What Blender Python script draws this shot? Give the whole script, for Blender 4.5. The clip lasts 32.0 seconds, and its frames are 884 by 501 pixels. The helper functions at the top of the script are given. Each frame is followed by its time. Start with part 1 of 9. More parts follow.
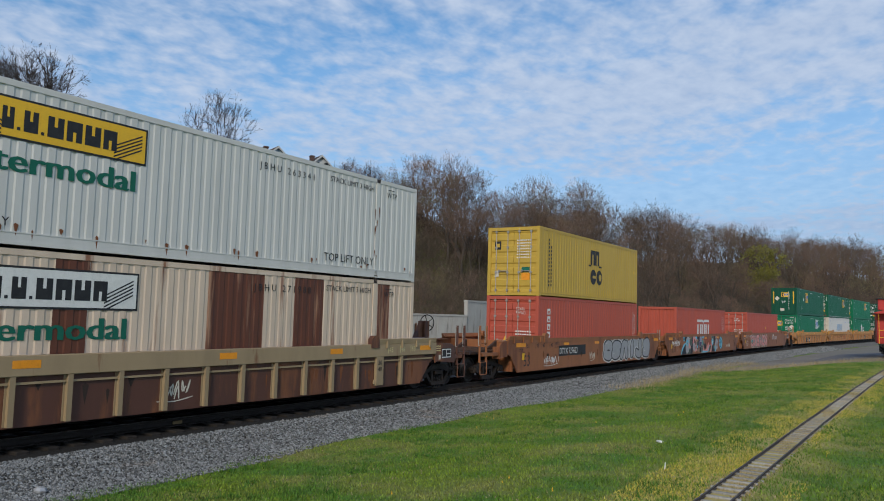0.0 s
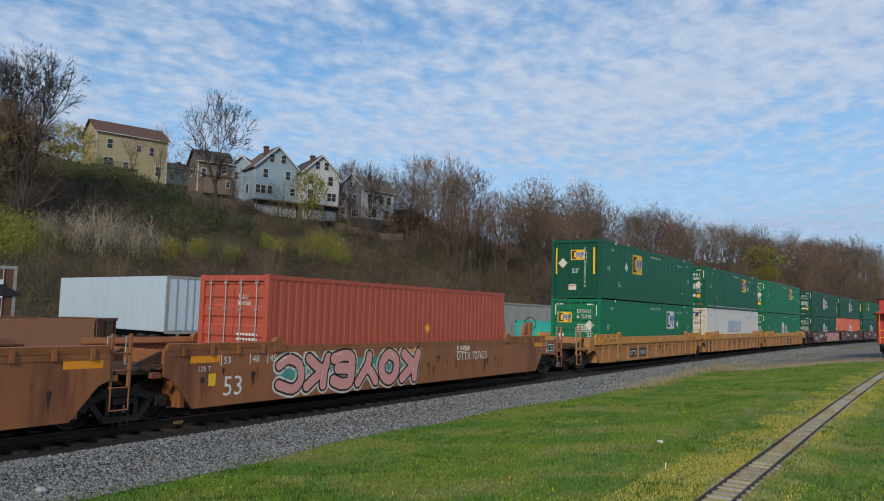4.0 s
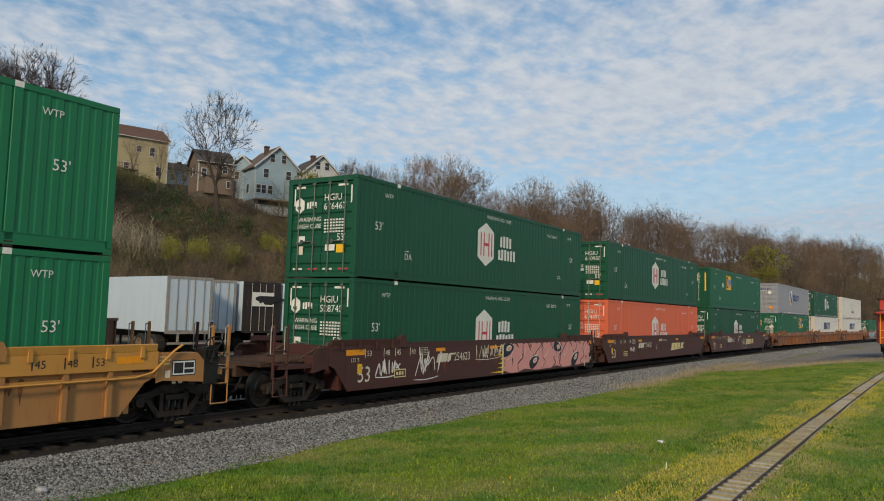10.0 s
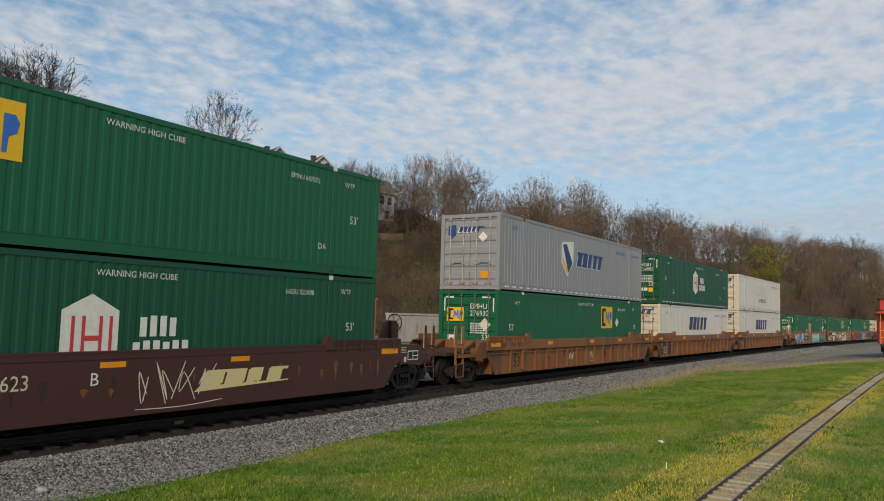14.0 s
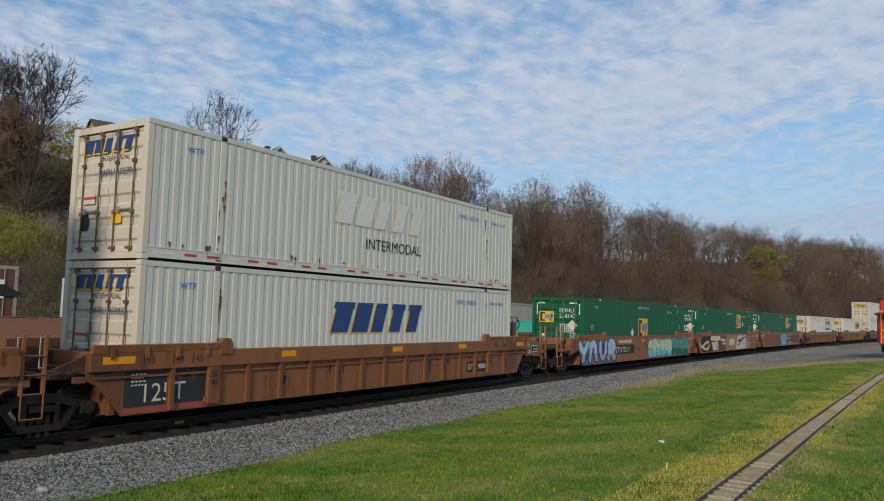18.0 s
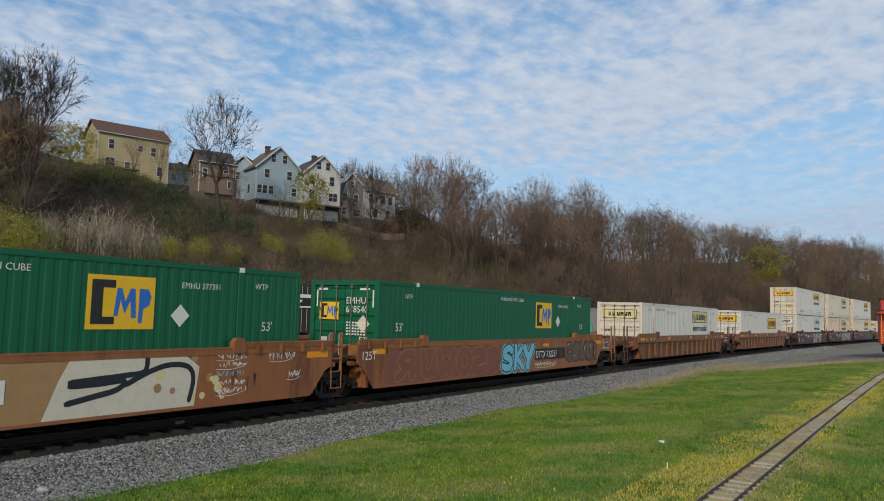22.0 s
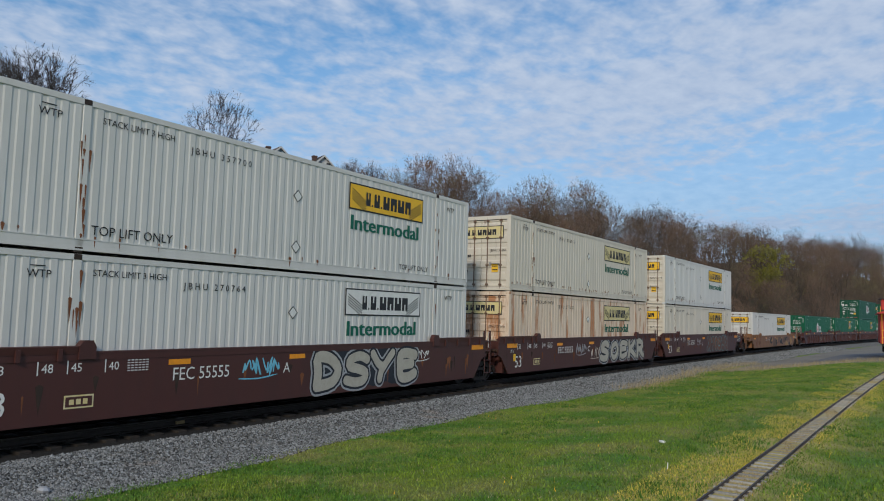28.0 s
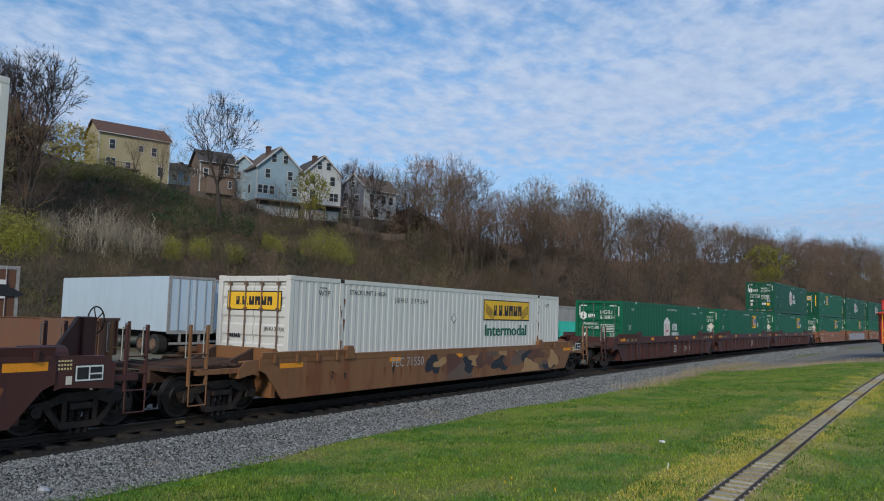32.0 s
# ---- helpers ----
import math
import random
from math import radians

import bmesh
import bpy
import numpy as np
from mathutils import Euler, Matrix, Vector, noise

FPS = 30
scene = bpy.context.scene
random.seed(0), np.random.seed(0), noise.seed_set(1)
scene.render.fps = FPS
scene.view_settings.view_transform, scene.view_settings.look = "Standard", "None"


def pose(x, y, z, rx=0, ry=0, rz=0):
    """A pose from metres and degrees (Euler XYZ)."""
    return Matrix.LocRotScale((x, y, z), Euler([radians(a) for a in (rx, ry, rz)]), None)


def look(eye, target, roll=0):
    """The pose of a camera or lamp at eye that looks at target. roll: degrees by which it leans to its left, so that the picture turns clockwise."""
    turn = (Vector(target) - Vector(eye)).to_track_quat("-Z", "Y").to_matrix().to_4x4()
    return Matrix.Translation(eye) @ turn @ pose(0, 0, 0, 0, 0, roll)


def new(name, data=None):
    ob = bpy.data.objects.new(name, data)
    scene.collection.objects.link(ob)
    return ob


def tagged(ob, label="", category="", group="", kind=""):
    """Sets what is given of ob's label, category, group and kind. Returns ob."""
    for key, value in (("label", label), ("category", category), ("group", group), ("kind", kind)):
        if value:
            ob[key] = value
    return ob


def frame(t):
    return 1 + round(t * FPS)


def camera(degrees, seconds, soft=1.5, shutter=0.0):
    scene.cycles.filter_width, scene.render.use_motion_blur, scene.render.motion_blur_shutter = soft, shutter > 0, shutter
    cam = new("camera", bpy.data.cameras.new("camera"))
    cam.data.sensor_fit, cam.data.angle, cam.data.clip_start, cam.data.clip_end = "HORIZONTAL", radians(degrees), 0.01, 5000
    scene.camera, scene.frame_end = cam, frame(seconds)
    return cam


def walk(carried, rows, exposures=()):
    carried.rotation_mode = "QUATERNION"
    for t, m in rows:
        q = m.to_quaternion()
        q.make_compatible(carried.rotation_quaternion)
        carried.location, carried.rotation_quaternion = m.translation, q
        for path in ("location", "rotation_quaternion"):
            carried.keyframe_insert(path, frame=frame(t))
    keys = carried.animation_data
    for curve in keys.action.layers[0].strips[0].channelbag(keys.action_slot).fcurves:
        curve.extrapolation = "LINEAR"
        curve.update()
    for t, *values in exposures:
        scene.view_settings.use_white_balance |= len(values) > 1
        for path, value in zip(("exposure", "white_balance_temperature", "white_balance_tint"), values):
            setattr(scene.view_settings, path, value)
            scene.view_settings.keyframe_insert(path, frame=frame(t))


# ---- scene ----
# ---------------------------------------------------------------- camera
EYE = (0.0, 0.0, 2.418)
YAW, PITCH, ROLL = 0.55353, 0.08276, 1.629


def aim(turn):
    a = YAW + turn
    return look(EYE, (math.cos(a), math.sin(a), EYE[2] + math.tan(PITCH)), ROLL)


cam = camera(60.41, 32.0, soft=1.0)
walk(cam, [(0.0, aim(-0.0011)), (3.0, aim(-0.0005)), (6.0, aim(0.0)), (14.0, aim(0.0005)),
           (21.0, aim(0.0014)), (28.0, aim(0.0019)), (32.0, aim(0.0024))],
     exposures=[(0.0, -0.09, 5710, 10), (3.0, -0.04, 5830, 10), (6.0, -0.04, 6200, 10), (8.0, -0.03, 6730, 10), (12.0, 0.0, 6890, 10), (14.0, 0.0, 6920, 10), (17.0, -0.05, 6630, 10),
                (19.0, -0.09, 6020, 10), (21.0, 0.0, 6440, 10), (23.0, -0.03, 6020, 10), (25.0, -0.05, 5840, 10), (28.0, -0.14, 5790, 10), (30.0, -0.11, 5710, 10), (32.0, -0.07, 5630, 10)])

# ---------------------------------------------------------------- track plan
TRACK_Y, BEND, SPEED = 14.41, 0.0007273, 13.574   # offset of the track, 1/radius, metres a second


def on_track(s, off=0.0, z=0.0):
    """The place and heading s metres along the bent track, off metres to the left of its middle."""
    a = -BEND * s
    x, y = math.sin(BEND * s) / BEND, TRACK_Y - (1 - math.cos(BEND * s)) / BEND
    return x - math.sin(a) * off, y + math.cos(a) * off, z, a


def track_y(x):
    x = max(-300.0, min(x, 900.0))
    return TRACK_Y - (1 - math.sqrt(1 - (BEND * x) ** 2)) / BEND


def step(a, b, v):
    v = max(0.0, min(1.0, (v - a) / (b - a)))
    return v * v * (3 - 2 * v)


def blend_line(v, *knots):
    for (a, p), (b, q) in zip(knots, knots[1:]):
        if v <= b:
            return p + (q - p) * step(a, b, v) if v > a else p
    return knots[-1][1]


def ground_z(x, y):
    """Height of the ground sheet: lawn, ballast bed, yard, wooded hill."""
    q = y - track_y(x)
    if q < -4.2:
        return blend_line(-q, (4.2, -0.42), (11.5, 0.09), (400, 0.09))
    if q < -1.9:
        return -0.42 + 0.2 * step(-3.4, -1.9, q)
    if q < 1.9:
        return -0.22
    foot = blend_line(x, (40, 38), (120, 30), (260, 16), (2000, 14))
    top = blend_line(x, (-40, 21), (40, 23), (62, 26), (90, 21.0), (125, 18.5), (190, 17.5), (300, 22), (900, 30))
    depth = blend_line(x, (62, 68), (92, 54), (120, 42), (2000, 46))
    base = -0.22 - 0.15 * step(1.9, 4, q) + 0.3 * step(4, 12, q)
    u = max(0.0, min(1.0, (q - foot) / depth))
    rise = top * (0.35 * u + 0.65 * step(0, 1, u))
    if u > 0:
        rise += u * (1.2 * math.sin(x * 0.13 + q * 0.07) + 0.6 * math.sin(x * 0.31 - q * 0.23))
    return base + rise


# ---------------------------------------------------------------- light
SUN_FROM = Vector((-0.84, -0.31, 0.46)).normalized()
world = bpy.data.worlds.new("sky")
scene.world = world
world.use_nodes = True


def build_sky():
    nt = world.node_tree
    N, L = nt.nodes, nt.links
    bg = N["Background"]
    bg.inputs[1].default_value = 0.115
    sky = N.new("ShaderNodeTexSky")
    sky.sky_type, sky.sun_disc = "NISHITA", False
    sky.sun_elevation = math.asin(SUN_FROM.z)
    sky.sun_rotation = math.atan2(SUN_FROM.x, SUN_FROM.y)
    sky.dust_density, sky.ozone_density, sky.air_density = 0.6, 2.0, 1.0
    co = N.new("ShaderNodeTexCoord")
    sep = N.new("ShaderNodeSeparateXYZ")
    L.new(co.outputs["Generated"], sep.inputs[0])

    def math_node(op, a, b=None, c=None):
        n = N.new("ShaderNodeMath")
        n.operation = op
        for i, v in enumerate((a, b, c)):
            if v is None:
                continue
            if isinstance(v, (int, float)):
                n.inputs[i].default_value = v
            else:
                L.new(v, n.inputs[i])
        return n.outputs[0]

    up = math_node("ADD", math_node("MAXIMUM", sep.outputs[2], 0.0), 0.13)
    u, v = math_node("DIVIDE", sep.outputs[0], up), math_node("DIVIDE", sep.outputs[1], up)
    flat = N.new("ShaderNodeCombineXYZ")
    L.new(u, flat.inputs[0]), L.new(v, flat.inputs[1])

    def noise_of(scale, detail, rough, turn, sx, sy, warp=0.0):
        m = N.new("ShaderNodeMapping")
        m.inputs["Rotation"].default_value = (0, 0, radians(turn))
        m.inputs["Scale"].default_value = (sx, sy, 1)
        L.new(flat.outputs[0], m.inputs[0])
        n = N.new("ShaderNodeTexNoise")
        n.inputs["Scale"].default_value, n.inputs["Detail"].default_value = scale, detail
        n.inputs["Roughness"].default_value, n.inputs["Distortion"].default_value = rough, warp
        L.new(m.outputs[0], n.inputs[0])
        return n.outputs[0]

    veil = noise_of(0.42, 4, 0.5, -15, 1.6, 1.0, 0.4)
    ripple = noise_of(3.6, 3, 0.5, -30, 1.5, 1.0, 0.2)
    puff = noise_of(11.0, 3, 0.55, -58, 1.0, 1.25, 0.15)
    body = math_node("ADD", math_node("MULTIPLY", veil, 0.85), math_node("ADD", math_node("MULTIPLY", ripple, 0.42), math_node("MULTIPLY", puff, 0.62)))
    ramp = N.new("ShaderNodeMapRange")
    ramp.interpolation_type = "SMOOTHSTEP"
    ramp.inputs["From Min"].default_value, ramp.inputs["From Max"].default_value = 0.62, 1.15
    L.new(body, ramp.inputs["Value"])
    haze = N.new("ShaderNodeMapRange")
    haze.inputs["From Min"].default_value, haze.inputs["From Max"].default_value = 0.0, 0.38
    haze.inputs["To Min"].default_value, haze.inputs["To Max"].default_value = 1.1, 0.0
    L.new(sep.outputs[2], haze.inputs["Value"])
    cover = math_node("MAXIMUM", math_node("MULTIPLY", ramp.outputs[0], 0.93), haze.outputs[0])
    tint = N.new("ShaderNodeMix")
    tint.data_type = "RGBA"
    tint.inputs[6].default_value, tint.inputs[7].default_value = (3.1, 3.85, 5.1, 1), (5.9, 6.2, 6.6, 1)
    shade = N.new("ShaderNodeMapRange")
    shade.inputs["From Min"].default_value, shade.inputs["From Max"].default_value = 0.02, 0.26
    shade.inputs["To Min"].default_value, shade.inputs["To Max"].default_value = -0.42, 0.08
    L.new(sep.outputs[2], shade.inputs["Value"])
    tone = math_node("ADD", puff, shade.outputs[0])
    tone.node.use_clamp = True
    L.new(tone, tint.inputs[0])
    blue = N.new("ShaderNodeMix")
    blue.data_type = "RGBA"
    blue.blend_type = "MULTIPLY"
    blue.inputs[0].default_value = 1.0
    blue.inputs[7].default_value = (0.68, 1.03, 1.12, 1)
    L.new(sky.outputs[0], blue.inputs[6])
    mix = N.new("ShaderNodeMix")
    mix.data_type = "RGBA"
    L.new(cover, mix.inputs[0]), L.new(blue.outputs[2], mix.inputs[6]), L.new(tint.outputs[2], mix.inputs[7])
    L.new(mix.outputs[2], bg.inputs[0])


build_sky()
sun = new("sun", bpy.data.lights.new("sun", "SUN"))
sun.data.energy, sun.data.angle, sun.data.color = 2.6, radians(8), (1.0, 0.85, 0.63)
sun.matrix_world = look(SUN_FROM * 100, (0, 0, 0))
scene.view_settings.exposure = 0.0

# ---------------------------------------------------------------- materials
def shader(name, color, rough=0.6, metal=0.0, second=None, scale=3.0, amount=0.5, streak=1.0, fine=0.12, bump=0.15,
           third=None, third_scale=0.5, third_cut=(0.55, 0.7), third_streak=1.0, third_detail=6.0, vary=0.0, bump_scale=40.0, island=0.0):
    """A worn surface: a base colour, grain, a second colour in patches of one scale and a third in stains of another."""
    m = bpy.data.materials.new(name)
    m.use_nodes = True
    nt = m.node_tree
    N, L = nt.nodes, nt.links
    b = N["Principled BSDF"]
    b.inputs["Roughness"].default_value, b.inputs["Metallic"].default_value = rough, metal
    b.inputs["Specular IOR Level"].default_value = 0.35
    co = N.new("ShaderNodeTexCoord")

    def field(scale, sz, detail=4.0, rough_=0.6):
        mp = N.new("ShaderNodeMapping")
        mp.inputs["Scale"].default_value = (1, 1, sz)
        L.new(co.outputs["Object"], mp.inputs[0])
        n = N.new("ShaderNodeTexNoise")
        n.inputs["Scale"].default_value, n.inputs["Detail"].default_value, n.inputs["Roughness"].default_value = scale, detail, rough_
        L.new(mp.outputs[0], n.inputs[0])
        return n.outputs[0]

    def mixed(a, c2, fac):
        mx = N.new("ShaderNodeMix")
        mx.data_type = "RGBA"
        if isinstance(a, tuple):
            mx.inputs[6].default_value = (*a, 1)
        else:
            L.new(a, mx.inputs[6])
        mx.inputs[7].default_value = (*c2, 1)
        L.new(fac, mx.inputs[0])
        return mx.outputs[2]

    def ranged(v, lo, hi, a, c):
        r = N.new("ShaderNodeMapRange")
        r.inputs["From Min"].default_value, r.inputs["From Max"].default_value = lo, hi
        r.inputs["To Min"].default_value, r.inputs["To Max"].default_value = a, c
        L.new(v, r.inputs["Value"])
        return r.outputs[0]

    second = second or tuple(c * 0.72 for c in color)
    col = mixed(color, second, ranged(field(scale, streak), 0.42, 0.68, 0.0, amount))
    grain = field(bump_scale, 1.0, 3.0)
    col = mixed(col, tuple(c * 0.45 for c in color), ranged(grain, 0.5, 0.75, 0.0, fine * 2))
    if third:
        col = mixed(col, third, ranged(field(third_scale, third_streak, third_detail, 0.65), third_cut[0], third_cut[1], 0.0, 0.92))
    if vary or island:
        inf = N.new("ShaderNodeObjectInfo") if vary else N.new("ShaderNodeNewGeometry")
        hs = N.new("ShaderNodeHueSaturation")
        amp = vary or island
        L.new(ranged(inf.outputs["Random" if vary else "Random Per Island"], 0, 1, 1 - amp, 1 + amp), hs.inputs["Value"])
        L.new(col, hs.inputs["Color"])
        col = hs.outputs[0]
    L.new(col, b.inputs["Base Color"])
    if bump:
        bp = N.new("ShaderNodeBump")
        bp.inputs["Strength"].default_value, bp.inputs["Distance"].default_value = bump, 0.01
        L.new(grain, bp.inputs["Height"])
        L.new(bp.outputs[0], b.inputs["Normal"])
    return m


RUST = (0.16, 0.055, 0.022)


def paint(name, color, rust=0.0, rough=0.5, dull=0.3, rust_color=RUST, rust_streak=0.16, rust_scale=1.6, detail=6.0):
    """Sheet steel paint with dirt streaks and, by its amount, rust."""
    cut = (0.72 - 0.32 * rust, 0.80 - 0.30 * rust)
    return shader(name, color, rough, 0.0, tuple(c * 0.70 + 0.006 for c in color), 2.2, dull, 0.22, 0.06, 0.05,
                  rust_color if rust else None, rust_scale, cut, rust_streak, detail, bump_scale=55)


MAT = {
    "green": paint("container_green", (0.005, 0.104, 0.047), 0.04),
    "light_green": paint("container_light_green", (0.007, 0.155, 0.066), 0.0),
    "deep_green": paint("container_deep_green", (0.005, 0.074, 0.037), 0.03),
    "orange": paint("container_orange", (0.66, 0.135, 0.065), 0.0),
    "grey": paint("container_grey", (0.27, 0.275, 0.30), 0.0),
    "white": paint("container_white", (0.61, 0.595, 0.555), 0.10, dull=0.28),
    "cream": paint("container_cream", (0.62, 0.56, 0.46), 0.22, dull=0.3),
    "rusty_white": paint("container_rusty_white", (0.70, 0.56, 0.42), 0.66, dull=0.5, rust_color=(0.38, 0.165, 0.065), rust_streak=0.14, rust_scale=2.3, detail=9.0),
    "rust_heavy": paint("container_heavy_rust", (0.66, 0.52, 0.39), 0.45, dull=0.5, rust_color=(0.24, 0.09, 0.04), rust_streak=0.06, rust_scale=2.2, detail=9.0),
    "rust_panel": paint("rusted_panel", (0.125, 0.042, 0.022), 0.45, dull=0.7, rust_color=(0.36, 0.20, 0.12), rust_streak=0.08, rust_scale=2.6, detail=9.0),
    "mustard": paint("container_mustard", (0.50, 0.33, 0.045), 0.02),
    "red": paint("container_red", (0.42, 0.085, 0.05), 0.04),
    "rail_yellow": paint("car_yellow", (0.40, 0.19, 0.065), 0.36, dull=0.6, rust_color=(0.19, 0.085, 0.05)),
    "chord_yellow": paint("chord_yellow", (0.52, 0.25, 0.055), 0.25, dull=0.4),
    "car_rust": paint("car_rusty_orange", (0.235, 0.092, 0.034), 0.6, dull=0.7, rust_color=(0.125, 0.05, 0.024), rust_scale=1.1, detail=9.0),
    "car_orange": paint("car_faded_orange", (0.285, 0.110, 0.042), 0.5, dull=0.8, rust_color=(0.14, 0.05, 0.025), rust_scale=1.1, detail=9.0),
    "rib_cream": paint("rib_cream", (0.34, 0.25, 0.14), 0.3, dull=0.5),
    "car_brown": paint("car_brown", (0.098, 0.042, 0.028), 0.72, dull=0.7, rust_color=(0.20, 0.078, 0.032), rust_scale=1.1, detail=9.0),
    "car_maroon": paint("car_maroon", (0.068, 0.024, 0.020), 0.3, dull=0.6, rust_color=(0.036, 0.015, 0.012), rust_scale=1.1, detail=9.0),
    "car_tan": paint("car_tan", (0.21, 0.098, 0.040), 0.55, dull=0.6, detail=9.0),
    "rod_rust": shader("rusty_rod", (0.15, 0.085, 0.055), 0.7, 0.2, (0.26, 0.20, 0.15), 6, 0.6),
    # end decks, gratings and walkways: a brown darker than most car sides
    "deck_rust": shader("grimy_deck", (0.050, 0.030, 0.022), 0.8, 0, (0.10, 0.05, 0.03), 3, 0.7, 1, 0.2, 0.3),
    "steel": shader("dirty_steel", (0.026, 0.021, 0.018), 0.6, 0.3, (0.075, 0.045, 0.03), 6, 0.6),
    "black": shader("black_iron", (0.011, 0.010, 0.0095), 0.55, 0.2, (0.04, 0.03, 0.024), 5, 0.5),
    "wheel": shader("wheel_steel", (0.05, 0.042, 0.038), 0.45, 0.6, (0.022, 0.018, 0.016), 8, 0.7),
    "zinc": shader("galvanised_rod", (0.42, 0.40, 0.37), 0.5, 0.5, (0.25, 0.17, 0.11), 7, 0.5),
    "rod_grey": shader("green_grey_rod", (0.10, 0.13, 0.11), 0.5, 0.3, (0.2, 0.18, 0.15), 7, 0.5),
    "rail": shader("rail_steel", (0.034, 0.024, 0.018), 0.7, 0.1, (0.02, 0.014, 0.011), 5, 0.6),
    "rail_top": shader("rail_head", (0.13, 0.12, 0.11), 0.42, 0.7, (0.07, 0.06, 0.05), 9, 0.4),
    "tie": shader("tarred_wood", (0.020, 0.016, 0.013), 0.85, 0, (0.038, 0.031, 0.025), 7, 0.6, 1, 0.3, 0.5, vary=0.3),
    "p_white": shader("white_marking", (0.72, 0.71, 0.67), 0.6, 0, (0.5, 0.5, 0.47), 9, 0.35),
    "p_black": shader("black_marking", (0.018, 0.018, 0.02), 0.6, 0, (0.05, 0.05, 0.05), 9, 0.35),
    "p_navy": shader("navy_marking", (0.02, 0.055, 0.19), 0.6, 0, (0.05, 0.09, 0.22), 9, 0.35),
    "p_blue": shader("blue_marking", (0.03, 0.14, 0.52), 0.6, 0, (0.07, 0.2, 0.5), 9, 0.35),
    "p_yellow": shader("yellow_marking", (0.80, 0.47, 0.02), 0.6, 0, (0.66, 0.38, 0.03), 9, 0.35),
    "p_pale": shader("faded_yellow_marking", (0.66, 0.55, 0.24), 0.6, 0, (0.6, 0.53, 0.38), 6, 0.6),
    "p_amber": shader("amber_reflector", (0.80, 0.30, 0.012), 0.4, 0, (0.5, 0.2, 0.02), 9, 0.4),
    "p_red": shader("red_marking", (0.55, 0.05, 0.06), 0.6, 0, (0.45, 0.06, 0.06), 9, 0.35),
    "p_green": shader("green_marking", (0.01, 0.12, 0.075), 0.6, 0, (0.02, 0.13, 0.09), 9, 0.35),
    "p_pink": shader("pink_spray", (0.66, 0.30, 0.27), 0.7, 0, (0.55, 0.27, 0.25), 5, 0.4),
    "p_cream": shader("cream_spray", (0.62, 0.57, 0.46), 0.7, 0, (0.5, 0.45, 0.36), 5, 0.4),
    "p_silver": shader("silver_spray", (0.40, 0.40, 0.41), 0.45, 0.3, (0.29, 0.29, 0.3), 5, 0.4),
    "p_cyan": shader("cyan_spray", (0.16, 0.46, 0.60), 0.7, 0, (0.26, 0.55, 0.66), 5, 0.5),
    "p_teal": shader("teal_spray", (0.10, 0.30, 0.27), 0.7, 0, (0.06, 0.2, 0.2), 5, 0.5),
    "p_magenta": shader("magenta_spray", (0.52, 0.13, 0.24), 0.7, 0, (0.4, 0.1, 0.17), 5, 0.5),
    "p_ink": shader("dark_spray", (0.016, 0.02, 0.028), 0.65, 0, (0.04, 0.045, 0.055), 6, 0.4),
    "p_mint": shader("mint_spray", (0.50, 0.60, 0.42), 0.7, 0, (0.40, 0.55, 0.46), 5, 0.5),
    "p_aqua": shader("aqua_spray", (0.14, 0.34, 0.34), 0.7, 0, (0.08, 0.2, 0.22), 6, 0.5),
    "p_tan": shader("tan_spray", (0.36, 0.22, 0.10), 0.7, 0, (0.29, 0.16, 0.07), 4, 0.5),
    "p_clay": shader("clay_spray", (0.21, 0.080, 0.058), 0.7, 0, (0.17, 0.07, 0.045), 4, 0.5),
    "p_moss": shader("moss_spray", (0.085, 0.115, 0.095), 0.7, 0, (0.06, 0.085, 0.08), 5, 0.4),
    "p_smoke": shader("smoke_spray", (0.115, 0.085, 0.068), 0.7, 0, (0.16, 0.085, 0.05), 4, 0.6),
    "p_bone": shader("bone_spray", (0.43, 0.40, 0.33), 0.7, 0, (0.34, 0.31, 0.25), 4, 0.6),
    "p_sky": shader("pale_blue_spray", (0.46, 0.54, 0.62), 0.6, 0, (0.24, 0.40, 0.58), 2.5, 0.7),
    "p_violet": shader("violet_spray", (0.10, 0.08, 0.16), 0.7, 0, (0.07, 0.06, 0.11), 5, 0.5),
    "p_rust": shader("rust_run", (0.20, 0.075, 0.03), 0.85, 0, (0.12, 0.045, 0.02), 8, 0.7),
    "p_grime": shader("oily_grime", (0.035, 0.024, 0.018), 0.8, 0, (0.06, 0.035, 0.024), 6, 0.6),
    "p_slate": shader("slate_panel", (0.022, 0.026, 0.032), 0.6, 0, (0.04, 0.042, 0.045), 5, 0.5),
    "p_brick": shader("brick_red_spray", (0.33, 0.075, 0.05), 0.7, 0, (0.25, 0.06, 0.04), 5, 0.5),
}


# ---------------------------------------------------------------- mesh helpers
def part(name, bm, material, parent, label="", at=None):
    """A bmesh, or finished mesh data, as one mesh object under its thing."""
    if isinstance(bm, bmesh.types.BMesh):
        me = bpy.data.meshes.new(name)
        bm.to_mesh(me)
        bm.free()
    else:
        me = bm
    if not me.materials:
        me.materials.append(material)
    ob = new(name, me)
    if me.materials[0] is not material:
        ob.material_slots[0].link = "OBJECT"
        ob.material_slots[0].material = material
    if parent is not None:
        ob.parent = parent
    if at is not None:
        ob.matrix_basis = at
    if label:
        ob["label"] = label
    return ob


